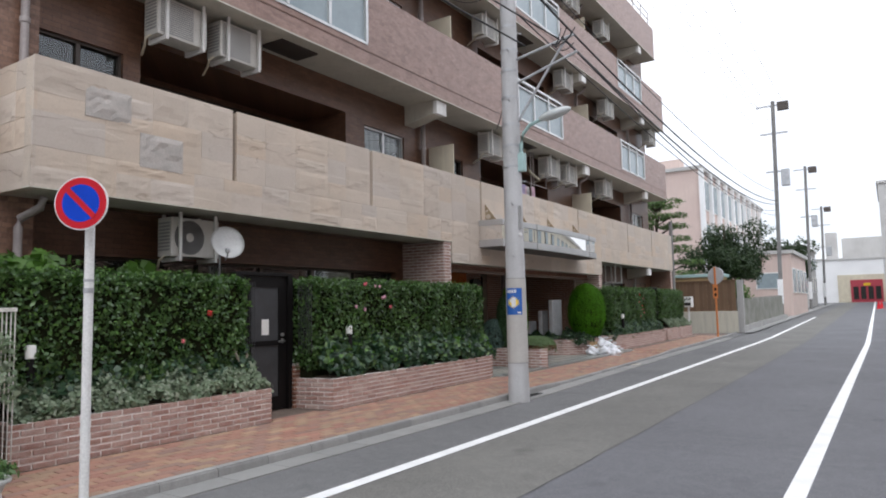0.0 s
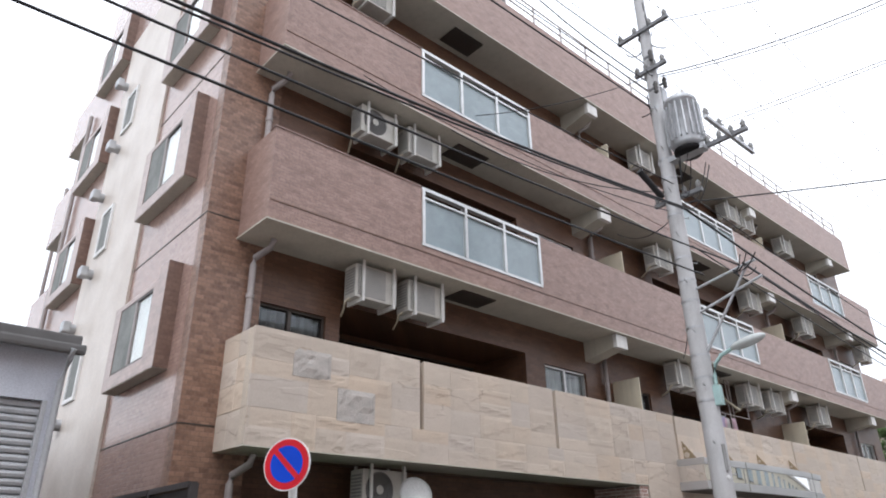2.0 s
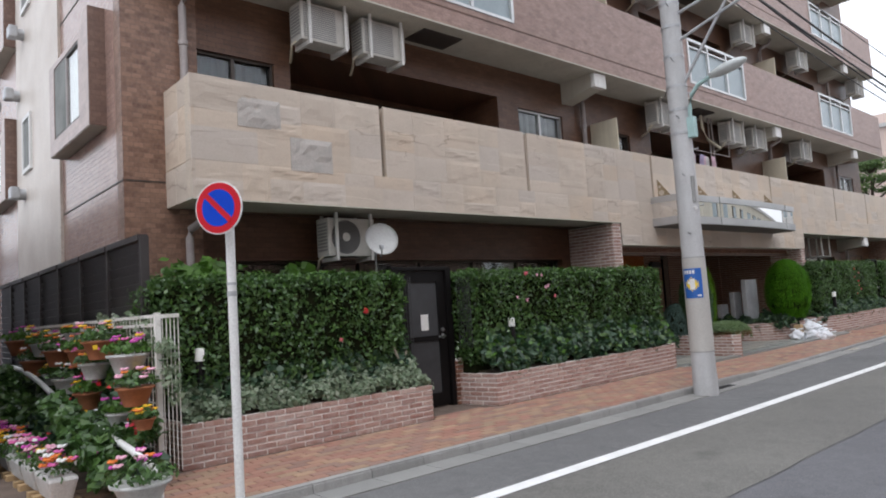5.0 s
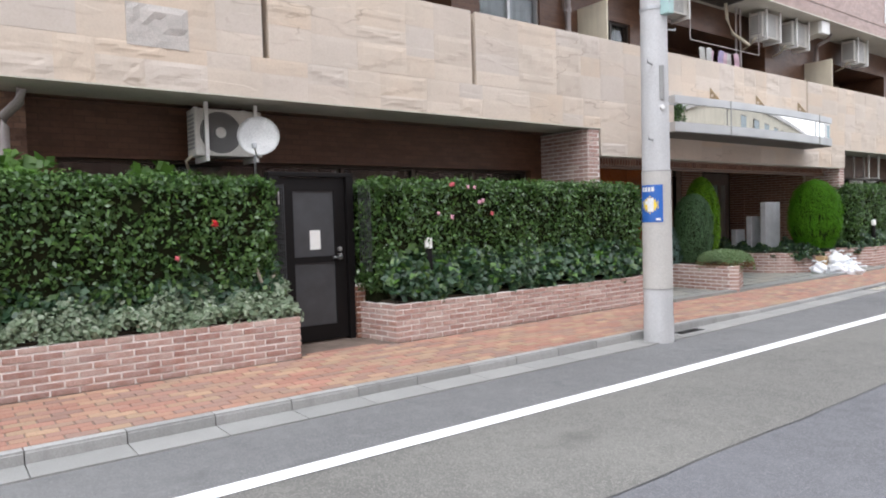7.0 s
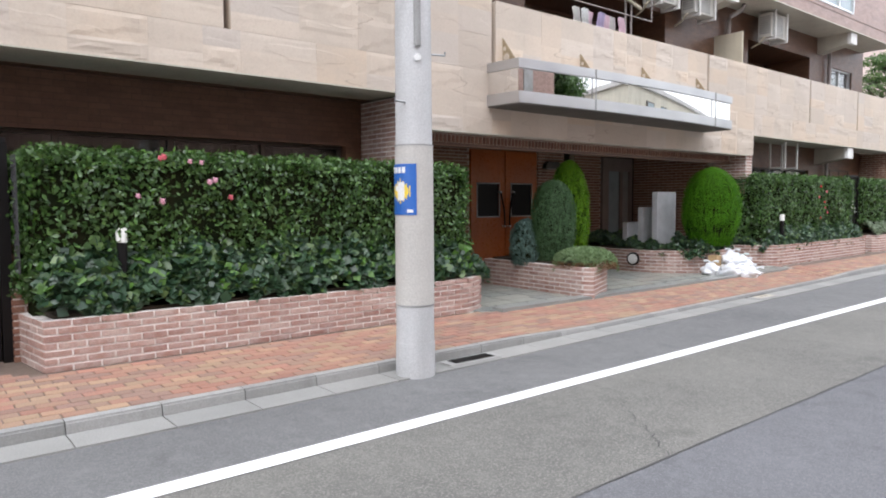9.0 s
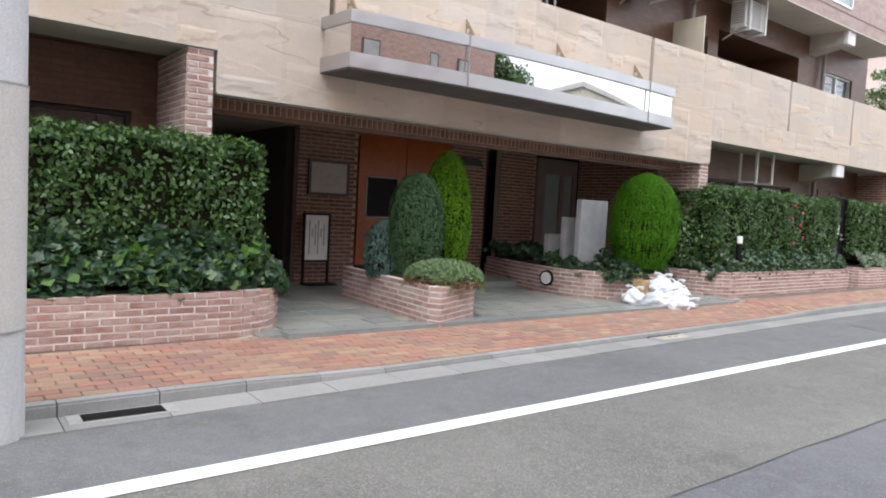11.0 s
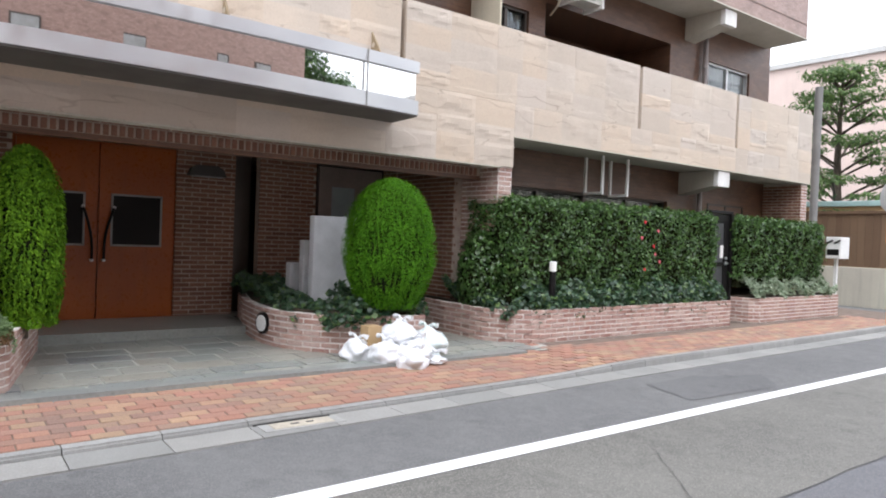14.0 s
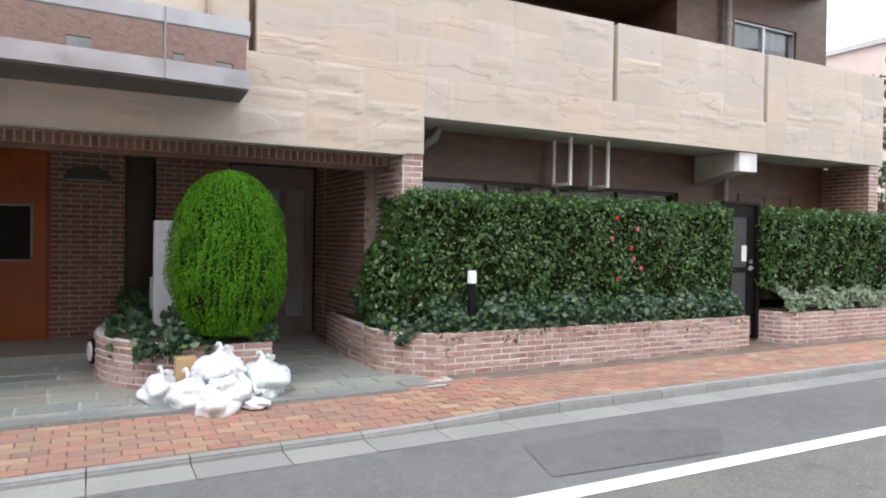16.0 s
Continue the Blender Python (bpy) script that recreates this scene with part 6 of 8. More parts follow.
# court floor of slate flags
court = tagged(new("court_floor"), "grey-green slate flags of the entrance court", "floor", kind="structure")
bm = bmesh.new()
rows = [[bm.verts.new((x, yy, pave_z(x, yy) + dz)) for x, dz in ((-6.52, -0.004), (-7.6, 0.0), (-13.0, 0.01))] for yy in [11.85 + 0.5 * i for i in range(18)] + [20.6]]
for a, b in zip(rows, rows[1:]):
    for i in range(2):
        bm.faces.new((a[i], b[i], b[i + 1], a[i + 1]))
part("flag_bed", bm, PALE_JOINT, court)
FLAG = bpy.data.meshes.new("slate_flag")
bm = bmesh.new()
box(bm, -0.5, 0.5, -0.5, 0.5, -0.03, 0.0, 0.006)
bm.to_mesh(FLAG)
bm.free()
FLAG.materials.append(SLATE)
rf = random.Random(21)
x = -6.55
col = 0
while x > -10.4:
    w = rf.choice((0.28, 0.34, 0.42))
    yy = 12.0
    while yy < 20.3:
        L = min(rf.choice((0.36, 0.45, 0.58)), 20.36 - yy)
        if L > 0.1:
            z = pave_z(x - w / 2, yy + L / 2) + 0.005 + rf.uniform(0, 0.004) + (0.10 if x < -9.0 and 14.9 < yy < 17.7 else 0)
            piece("slate_flag", FLAG, Matrix.Translation((x - w / 2, yy + L / 2, z)) @ Matrix.Diagonal((w - 0.026, L - 0.026, 1, 1)), court)
        yy += L
    x -= w
block("court_edge", (-6.62, -6.44, 12.25, 20.0, 0.10, 0.168), SLATE, court, "dark slate edging strip")
block("door_step", (BX, -8.98, 15.0, 17.55, 0.1, 0.262), SLATE, court)

# ---- canopy over the entrance ----
GUSSET = mat("gusset_paint", (0.30, 0.23, 0.14), (0.24, 0.18, 0.11), 5, 0.6, 0.05, 60)
# the canopy underside's shade and dark pavement reflection, put into a colour
UNDER_SHADE = mat("shaded_underside", (0.115, 0.105, 0.095), (0.085, 0.078, 0.07), 3, 0.7, 0.05, 60)
canopy = thing("canopy", "curved stainless steel canopy with a mirror-polished band", "canopy")


def bow(off):
    """The canopy's bowed front in plan, drawn in by off."""
    pts = [(-7.50, 12.97 + off * 0.7)]
    for i in range(65):
        f = i / 64
        yy = 13.02 + off * 0.7 + (5.62 - 1.4 * off) * f
        pts.append((-6.93 - off + 0.14 * (1 - (2 * f - 1) ** 2), yy))
    return pts + [(-7.50, 18.67 - off * 0.7)]


for nm, z0, z1, off, m in (("lower_band", 2.83, 2.985, 0.0, STEEL), ("mirror_band", 2.985, 3.295, 0.035, MIRROR), ("upper_band", 3.295, 3.42, 0.0, STEEL)):
    bm = bmesh.new()
    prism(bm, bow(off), z0, z1)
    part(nm, bm, m, canopy)
# added panel: darkens the steel from below and cuts its bounce
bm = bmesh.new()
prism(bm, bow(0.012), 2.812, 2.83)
part("underside", bm, UNDER_SHADE, canopy, "added brown-grey underside panel, darkened to imitate shade")
for f in (0.28, 0.88):
    i = 1 + int(64 * f)
    p, q = bow(-0.004)[i], bow(-0.004)[i + 1]
    bm = bmesh.new()
    box(bm, p[0] - 0.01, p[0] + 0.006, p[1] - 0.006, p[1] + 0.006, 2.832, 3.418)
    part("seam", bm, AC_GREY, canopy)
for yy in (13.28, 14.98, 16.62, 18.35):
    bm = bmesh.new()
    tri = [(-7.5, 3.42), (-7.2, 3.42), (-7.5, 3.82)]
    a = [bm.verts.new((px, yy - 0.01, pz)) for px, pz in tri]
    b = [bm.verts.new((px, yy + 0.01, pz)) for px, pz in tri]
    bm.faces.new(a)
    bm.faces.new(b[::-1])
    for i in range(3):
        bm.faces.new((a[i], b[i], b[(i + 1) % 3], a[(i + 1) % 3]))
    g = part("gusset", bm, GUSSET, canopy, "tan steel bracket plate with round holes")
    for cx, cz, rr in ((-7.42, 3.53, 0.06), (-7.455, 3.66, 0.03)):
        bm = bmesh.new()
        tube(bm, [(cx, yy - 0.013, cz), (cx, yy + 0.013, cz)], rr, 16)
        part("cut_out", bm, STONE_BED, g)

# ---- rubbish bags ----
def bag(c, s, seed, m, flat=0.8):
    t = thing("rubbish_bag", "tied white plastic rubbish bag on the pavement" if m is BAG else "translucent bag of rubbish with greenish print", "bag", group="rubbish bags", at=c)
    bm = bmesh.new()
    bmesh.ops.create_icosphere(bm, subdivisions=4, radius=s)
    o = Vector((seed * 3.7, seed * 1.3, 0))
    for v in bm.verts:
        d = v.co.normalized()
        k = 1 + 0.40 * noise.noise(d * 1.6 + o) + 0.12 * abs(noise.noise(d * 4.5 + o)) - 0.10 * abs(noise.noise(d * 8 - o))
        v.co = d * s * k
        v.co.z = max(v.co.z * flat, -s * 0.55)
        if d.z > 0.85:
            v.co.z += (d.z - 0.85) * s * 0.8
    body = part("bag_body", bm, m, t, smooth=True)
    bm = bmesh.new()
    for a in (0.4, 3.2):
        tube(bm, [(0, 0, s * 0.9), (0.06 * math.cos(a), 0.06 * math.sin(a), s * 1.15), (0.13 * math.cos(a), 0.13 * math.sin(a), s * 1.08)], [0.02, 0.014, 0.03], 6)
    part("knot", bm, m, t)
    return t


bz = pave_z(-6.5, 18.4)
for (x, y, s, sd, m, lift) in ((-6.90, 17.95, 0.16, 1, BAG, 0), (-6.62, 18.12, 0.17, 2, BAG, 0), (-6.74, 18.40, 0.19, 3, BAG, 0.15), (-6.52, 18.42, 0.19, 4, BAG, 0), (-6.75, 18.75, 0.21, 5, BAG_TINT, 0.02), (-6.85, 18.38, 0.2, 6, BAG, 0), (-6.38, 18.30, 0.15, 7, BAG, -0.03), (-6.40, 18.62, 0.10, 8, BAG, -0.02)):
    bag((x, y, bz + s * 0.55 + lift), s, sd, m, 0.8 if s > 0.12 else 0.5)
c = block("cardboard_box", (-7.02, -6.85, 18.05, 18.22, bz, bz + 0.36), CARD, None, bevel=0.006)
tagged(c, "small brown cardboard carton among the rubbish bags", "box")

# ---- no-parking sign ----
sg = thing("no_parking_sign", "round blue no-parking sign with red ring on a white pole", "road sign", at=(-5.32, 3.0, ground_z(3)))
pipes("pole", [[(0, 0, 0), (0.0, 0.0, 1.2), (0.0, 0.0, 2.45)]], 0.036, WHITE, sg, n=14)
pipes("clamp", [[(0, 0, 1.68), (0, 0, 1.72)], [(0, 0, 1.77), (0, 0, 1.79)], [(0, 0, 2.3), (0, 0, 2.34)]], 0.04, GALV, sg, n=14)
face = Matrix.Translation((0.075, -0.12, 2.38)) @ Matrix.Rotation(radians(-58), 4, "Z")
for nm, r0, d0, d1, m in (("backing", 0.212, -0.012, 0.0, WHITE), ("ring", 0.202, 0.0, 0.004, RED), ("blue_disc", 0.148, 0.004, 0.007, BLUE)):
    bm = bmesh.new()
    tube(bm, [face @ Vector((d0, 0, 0)), face @ Vector((d1, 0, 0))], r0, 40)
    part(nm, bm, m, sg)
bm = bmesh.new()
box(bm, 0.007, 0.010, -0.155, 0.155, -0.022, 0.022, turn=face @ Matrix.Rotation(radians(-45), 4, "X"))
part("slash", bm, RED, sg)

# ---- utility pole ----
PX, PY = -5.03, 9.84
DULL_STEEL = mat("dull_steel", (0.24, 0.245, 0.25), (0.18, 0.18, 0.185), 6, 0.55, 0.1, 60, 0.4)
pole = thing("utility_pole", "tall grey concrete utility pole with transformer, crossarms and bands", "utility pole", at=(PX, PY, 0))
bm = bmesh.new()
tube(bm, [(0, 0, -0.1 + ground_z(PY)), (0, 0, 4.0), (0.01, 0, 8.0), (0.03, 0, 12.5)], [0.165, 0.145, 0.122, 0.095], 24)
part("shaft", bm, POLE_CONC, pole, "smooth grey concrete shaft")
pipes("cuff", [[(0, 0, 0.0), (0, 0, 0.30)]], 0.168, POLE_CONC, pole, n=24)
bm = bmesh.new()
tube(bm, [(0, 0, 0.62), (0, 0, 1.96)], [0.166, 0.161], 24)
part("wrap", bm, POLE_WRAP, pole, "beige-grey plastic wrap round the lower shaft")
for z, rr in ((0.615, 0.1675), (1.95, 0.1635)):
    pipes("seam", [[(0, 0, z), (0, 0, z + 0.012)]], rr, AC_GREY, pole, n=24)
pipes("reflector", [[(0.138, -0.06, 2.66), (0.152, -0.066, 2.66)]], 0.03, WHITE, pole, n=12)
for z, rr in ((3.75, 0.154), (4.1, 0.151), (4.45, 0.149), (4.9, 0.148), (5.35, 0.146), (5.7, 0.144), (6.1, 0.142), (6.9, 0.137), (7.6, 0.134), (8.0, 0.132), (9.1, 0.126), (9.9, 0.12), (10.8, 0.115), (12.1, 0.107)):
    pipes("band", [[(0, 0, z), (0, 0, z + 0.035)]], rr, GALV, pole, n=20)
for i in range(18):
    z = 2.3 + 0.42 * i
    s = 1 if i % 2 else -1
    pipes("step_bolt", [[(0.05, 0.08 * s, z), (0.10, 0.26 * s, z), (0.10, 0.26 * s, z + 0.03)]], 0.009, GALV, pole, n=6)
pipes("tag_plate", [[(0.135, -0.06, 2.75), (0.135, -0.06, 3.12)]], 0.03, AC_GREY, pole)
# transformer
bm = bmesh.new()
lathe(bm, (0.46, -0.02, 8.02), [(0.16, 0), (0.25, 0.03), (0.27, 0.10), (0.27, 0.92), (0.285, 0.93), (0.285, 0.99), (0.24, 1.05), (0.10, 1.09)], 24)
tr = part("transformer", bm, GALV, pole, "grey finned transformer drum")
for i in range(18):
    a = i * math.tau / 18
    block("fin", (0.26, 0.315, -0.012, 0.012, 0.16, 0.86), GALV, tr, turn=Matrix.Translation((0.46, -0.02, 8.02)) @ Matrix.Rotation(a, 4, "Z"))
pipes("bushing", [[(0.36 + 0.1 * i, -0.02, 9.05), (0.36 + 0.1 * i, -0.05, 9.22)] for i in range(3)], 0.035, CAPWHITE, tr)
block("transformer_seat", (-0.1, 0.75, -0.09, 0.09, 7.92, 8.02), GALV, pole)
# crossarms
for z, x0, x1, yy, tilt in ((12.15, -0.5, 1.42, -0.12, 0), (10.9, -0.5, 0.6, -0.12, 0), (9.95, -0.25, 0.4, -0.12, 0), (8.02, 0.7, 1.45, 0.1, 0), (7.3, -0.4, 0.5, 0.12, 0)):
    arm = block("crossarm", (x0, x1, yy - 0.035, yy + 0.035, z - 0.035, z + 0.035), DULL_STEEL, pole)
    for i in range(4):
        xi = x0 + 0.06 + (x1 - x0 - 0.12) * i / 3
        bm = bmesh.new()
        lathe(bm, (xi, yy, z + 0.035), [(0.015, 0), (0.05, 0.03), (0.03, 0.06), (0.052, 0.09), (0.03, 0.12), (0.025, 0.15)], 10)
        part("insulator", bm, AC_GREY, arm)
block("cross_bar", (1.13, 1.19, -0.75, 0.9, 7.98, 8.04), GALV, pole)
block("cross_bar", (1.12, 1.18, -0.62, 0.62, 12.185, 12.245), GALV, pole)
for yy in (-0.56, 0.0, 0.56):
    bm = bmesh.new()
    lathe(bm, (1.15, yy, 12.245), [(0.015, 0), (0.05, 0.03), (0.03, 0.06), (0.052, 0.09), (0.03, 0.12), (0.025, 0.15)], 10)
    part("insulator", bm, AC_GREY, pole)
bm = bmesh.new()
lathe(bm, (0.46, -0.02, 7.93), [(0.02, 0), (0.22, 0.0), (0.245, 0.03), (0.245, 0.09)], 24)
part("transformer_base", bm, BLACK, pole, "dark underside of the transformer")
for yy in (-0.7, -0.25, 0.5, 0.85):
    bm = bmesh.new()
    lathe(bm, (1.16, yy, 8.04), [(0.015, 0), (0.05, 0.03), (0.03, 0.06), (0.052, 0.09), (0.03, 0.12), (0.025, 0.15)], 10)
    part("insulator", bm, AC_GREY, pole)
block("switch_box", (-0.05, 0.12, 0.10, 0.30, 9.3, 9.65), GALV, pole, bevel=0.02)
# lower cable arm with strut
pipes("cable_arm", [[(0.1, 0, 5.55), (1.1, 0.1, 5.78)], [(0.1, 0, 5.15), (1.15, 0.1, 5.5)], [(0.12, 0, 4.5), (0.95, 0.1, 5.72)]], 0.024, GALV, pole)
# street lamp
lamp = pipes("lamp_arm", [[(0.17, -0.03, 3.72), (0.19, -0.03, 4.12), (0.24, -0.05, 4.28), (0.36, -0.06, 4.40), (0.62, -0.08, 4.47)]], 0.03, LAMP_TEAL, pole, "pale teal lamp arm", n=10)
bm = bmesh.new()
bmesh.ops.create_uvsphere(bm, u_segments=20, v_segments=12, radius=1, matrix=Matrix.Translation((0.82, -0.1, 4.50)) @ Matrix.Rotation(radians(-10), 4, "Y") @ Matrix.Diagonal((0.28, 0.105, 0.075, 1)))
part("lamp_head", bm, LAMP_LENS, pole, "grey-white oval street lamp head", smooth=True)
block("lamp_clamp", (0.13, 0.24, -0.06, 0.04, 3.68, 3.98), LAMP_TEAL, pole, bevel=0.01)


# blue plate wrapped round the pole
def wrap(name, r, a0, a1, z0, z1, material, parent, label=""):
    bm = bmesh.new()
    n = 14
    cols = [[bm.verts.new((q * math.cos(radians(a0 + (a1 - a0) * i / n)), q * math.sin(radians(a0 + (a1 - a0) * i / n)), z)) for q, z in ((r, z0), (r, z1), (r - 0.004, z1), (r - 0.004, z0))] for i in range(n + 1)]
    for u, v in zip(cols, cols[1:]):
        for k in range(4):
            bm.faces.new((u[k], v[k], v[(k + 1) % 4], u[(k + 1) % 4]))
    bm.faces.new(cols[0][::-1])
    bm.faces.new(cols[-1])
    return part(name, bm, material, parent, label)


pl = wrap("pole_plate", 0.168, -125, -30, 1.38, 1.80, BLUE2, pole, "blue plate with a yellow burst and white figure")
for i in range(7):
    f = (i + 0.5) / 7 * 2 - 1
    w = 26 * math.sqrt(1 - f * f)
    wrap("burst", 0.171, -79 - w, -79 + w, 1.575 + 0.075 * (f - 1 / 7), 1.575 + 0.075 * (f + 1 / 7), YELLOW, pl)
for i in range(7):
    wrap("ray", 0.1705, -111 + i * 10, -108 + i * 10, 1.53 - 0.02 * (3 - abs(i - 3)), 1.62 + 0.02 * (3 - abs(i - 3)), YELLOW, pl)
wrap("white_shape", 0.173, -89, -65, 1.50, 1.65, WHITE, pl)
wrap("white_shape", 0.1735, -99, -81, 1.58, 1.62, WHITE, pl)
for i in range(4):
    wrap("text_bar", 0.171, -115 + i * 14, -105 + i * 14, 1.725, 1.775, WHITE, pl)
wrap("text_bar", 0.171, -57, -40, 1.40, 1.425, WHITE, pl)


# ---- left of the building: louvred fence, garage, flower rack ----
fence = thing("louvre_fence", "dark brown metal louvre fence beside the side passage", "fence")
fx = -7.18
while fx > -15:
    x0 = fx - 1.15
    block("post", (fx - 0.06, fx, 2.90, 2.98, 0.1, 2.40), LOUVRE, fence)
    for i in range(20):
        z = 0.25 + i * 0.105
        bm = bmesh.new()
        box(bm, x0, fx - 0.06, -0.006, 0.006, -0.052, 0.052, turn=Matrix.Translation((0, 2.94, z + 0.05)) @ Matrix.Rotation(radians(20), 4, "X"))
        part("slat", bm, LOUVRE, fence)
    block("cap_rail", (x0, fx - 0.06, 2.89, 2.99, 2.36, 2.42), LOUVRE, fence)
    fx = x0

garage = thing("garage", "pale grey garage with a closed roller shutter and dark roof edge", "garage")
bm = bmesh.new()
wall_with(bm, -8.2, -8.0, -7.0, 1.70, 0.0, 3.72, [(-4.2, 1.57, 0.0, 3.2)])
part("wall", bm, GARAGE, garage)
# rear length is unseen, stretched back to darken the apartment side wall
for y0, y1 in ((1.5, 1.70), (-7.0, -6.8)):
    block("side_wall", (-27.0, -8.2, y0, y1, 0.0, 3.72), GARAGE, garage)
block("roof", (-27.2, -7.86, -7.2, 1.78, 3.76, 3.90), ROOF_GREY, garage, bevel=0.02)
block("eaves_gutter", (-7.88, -7.78, -7.2, 1.82, 3.68, 3.79), ROOF_GREY, garage, bevel=0.03)
shut = thing("roller_shutter", "closed pale grey roller shutter with horizontal slats", "shutter", kind="structure")
bm = bmesh.new()
n = 42
for i in range(n):
    z0, z1 = 3.2 * i / n, 3.2 * (i + 1) / n
    prof = [(-8.09, z0), (-8.055, z0 + 0.012), (-8.045, (z0 + z1) / 2), (-8.055, z1 - 0.014), (-8.09, z1)]
    a = [bm.verts.new((x, -4.2, z)) for x, z in prof]
    b = [bm.verts.new((x, 1.57, z)) for x, z in prof]
    for k in range(4):
        bm.faces.new((a[k], b[k], b[k + 1], a[k + 1]))
bmesh.ops.remove_doubles(bm, verts=bm.verts[:], dist=1e-4)
part("curtain", bm, SHUTTER, shut)
pipes("downpipe", [[(-7.94, 1.67, 0.05), (-7.94, 1.67, 3.4), (-7.80, 1.68, 3.62), (-7.76, 1.69, 3.72)]], 0.033, SHUTTER, garage, n=10)
block("shutter_guide", (-8.05, -7.99, 1.555, 1.60, 0.0, 3.2), SHUTTER, garage)

rack = thing("flower_rack", "white lattice rack hung with flower pots", "rack")
RX0, RX1, RY = -12.0, -6.36, 2.76
for i, x in enumerate((RX0, -9.1, -7.6, RX1)):
    block("post", (x - 0.024, x + 0.024, RY - 0.024, RY + 0.024, 0.08, 1.60), LATTICE, rack)
for z in (1.57, 1.49):
    block("rail", (RX0, RX1, RY - 0.02, RY + 0.02, z - 0.012, z + 0.018), LATTICE, rack)
for i in range(56):
    x = RX0 + 0.1 + i * 0.1
    block("upright_wire", (x - 0.004, x + 0.004, RY - 0.010, RY - 0.002, 0.35, 1.56), LATTICE, rack)
for i in range(12):
    z = 0.4 + i * 0.1
    block("cross_wire", (RX0, RX1, RY + 0.0, RY + 0.008, z - 0.005, z + 0.005), LATTICE, rack)
for i in range(5):
    block("end_wire", (RX1 - 0.004, RX1 + 0.004, RY + 0.04 + 0.035 * i, RY + 0.048 + 0.035 * i, 0.2, 1.58), LATTICE, rack)
block("end_rail", (RX1 - 0.02, RX1 + 0.02, RY + 0.02, RY + 0.19, 1.55, 1.585), LATTICE, rack)
ground_cover("dry trailing creeper over the end of the lattice rack", L_SILVER, [(-6.6, -6.18, 2.72, 2.86, 1.3, 1.52), (-6.35, -6.16, 2.74, 2.92, 0.9, 1.3), (-8.2, -6.6, 2.74, 2.86, 1.55, 1.62)], 0.06, 700, 401)

rp = random.Random(14)
PETALS = [PETAL_PINK, PETAL_YELLOW, PETAL_MAUVE, PETAL_WHITE, PETAL_ORANGE, PETAL_PALE]


def flower_pot(at, r, h, m, petals, seed, label, green=150):
    t = thing("flower_pot", label, "flower pot", group="flower pots", at=at)
    bm = bmesh.new()
    lathe(bm, (0, 0, -h), [(r * 0.62, 0), (r * 0.95, h * 0.88), (r * 1.08, h * 0.88), (r * 1.08, h), (r * 0.95, h)], 16)
    part("pot", bm, m, t)
    q = np.random.default_rng(seed)
    k = green
    a, rr = q.uniform(0, math.tau, k), r * 1.3 * np.sqrt(q.uniform(0, 1, k))
    p = np.stack([rr * np.cos(a), rr * np.sin(a), 0.02 + r * 0.8 * q.uniform(0, 1, k) * (1.2 - rr / (1.5 * r))], 1)
    leaves("leaves", p, np.stack([np.cos(a), np.sin(a), 0.7 + 0 * a], 1), 0.06, L_HEDGE if seed % 2 else L_VINE, t, "", 0.5, 0.7, seed)
    for i in range(11):
        b, s = rp.uniform(0, math.tau), r * 1.15 * math.sqrt(rp.random())
        bm = bmesh.new()
        c = Vector((s * math.cos(b), s * math.sin(b), r * (0.55 + 0.5 * rp.random())))
        for j in range(5):
            w = Matrix.Translation(c + Vector((0.022 * math.cos(j * 1.257), 0.022 * math.sin(j * 1.257), 0.006 * (j % 2)))) @ Matrix.Diagonal((0.020, 0.020, 0.011, 1))
            bmesh.ops.create_icosphere(bm, subdivisions=1, radius=1, matrix=w)
        part("flower", bm, rp.choice(petals), t)
    return t


for i, (x, z, m, r) in enumerate(((-11.31, 1.41, TERRACOTTA, 0.22), (-10.15, 1.15, TERRACOTTA, 0.21), (-9.93, 1.36, POT_WHITE, 0.17), (-8.97, 1.28, TERRACOTTA, 0.19), (-8.1, 1.29, TERRACOTTA, 0.18), (-7.29, 1.38, TERRACOTTA, 0.19), (-6.57, 1.25, POT_WHITE, 0.19),
                                 (-7.5, 1.16, POT_WHITE, 0.165), (-9.39, 1.0, POT_WHITE, 0.14), (-8.57, 0.98, POT_WHITE, 0.18), (-7.8, 0.86, TERRACOTTA, 0.18), (-6.3, 0.98, TERRACOTTA, 0.17), (-6.75, 0.73, POT_WHITE, 0.16), (-6.09, 0.73, TERRACOTTA, 0.10), (-8.57, 1.47, POT_WHITE, 0.08))):
    pet = [PETALS[i % 6], PETALS[(i + 2) % 6], PETALS[(i * 3 + 1) % 6]]
    flower_pot((x, RY - 0.19 - 0.03 * (i % 2), z), 0.88 * r, r * 0.95, m, pet, 500 + i, "terracotta pot of bright flowers hung on the white rack" if m is TERRACOTTA else "white pot of bright flowers hung on the white rack", 260)
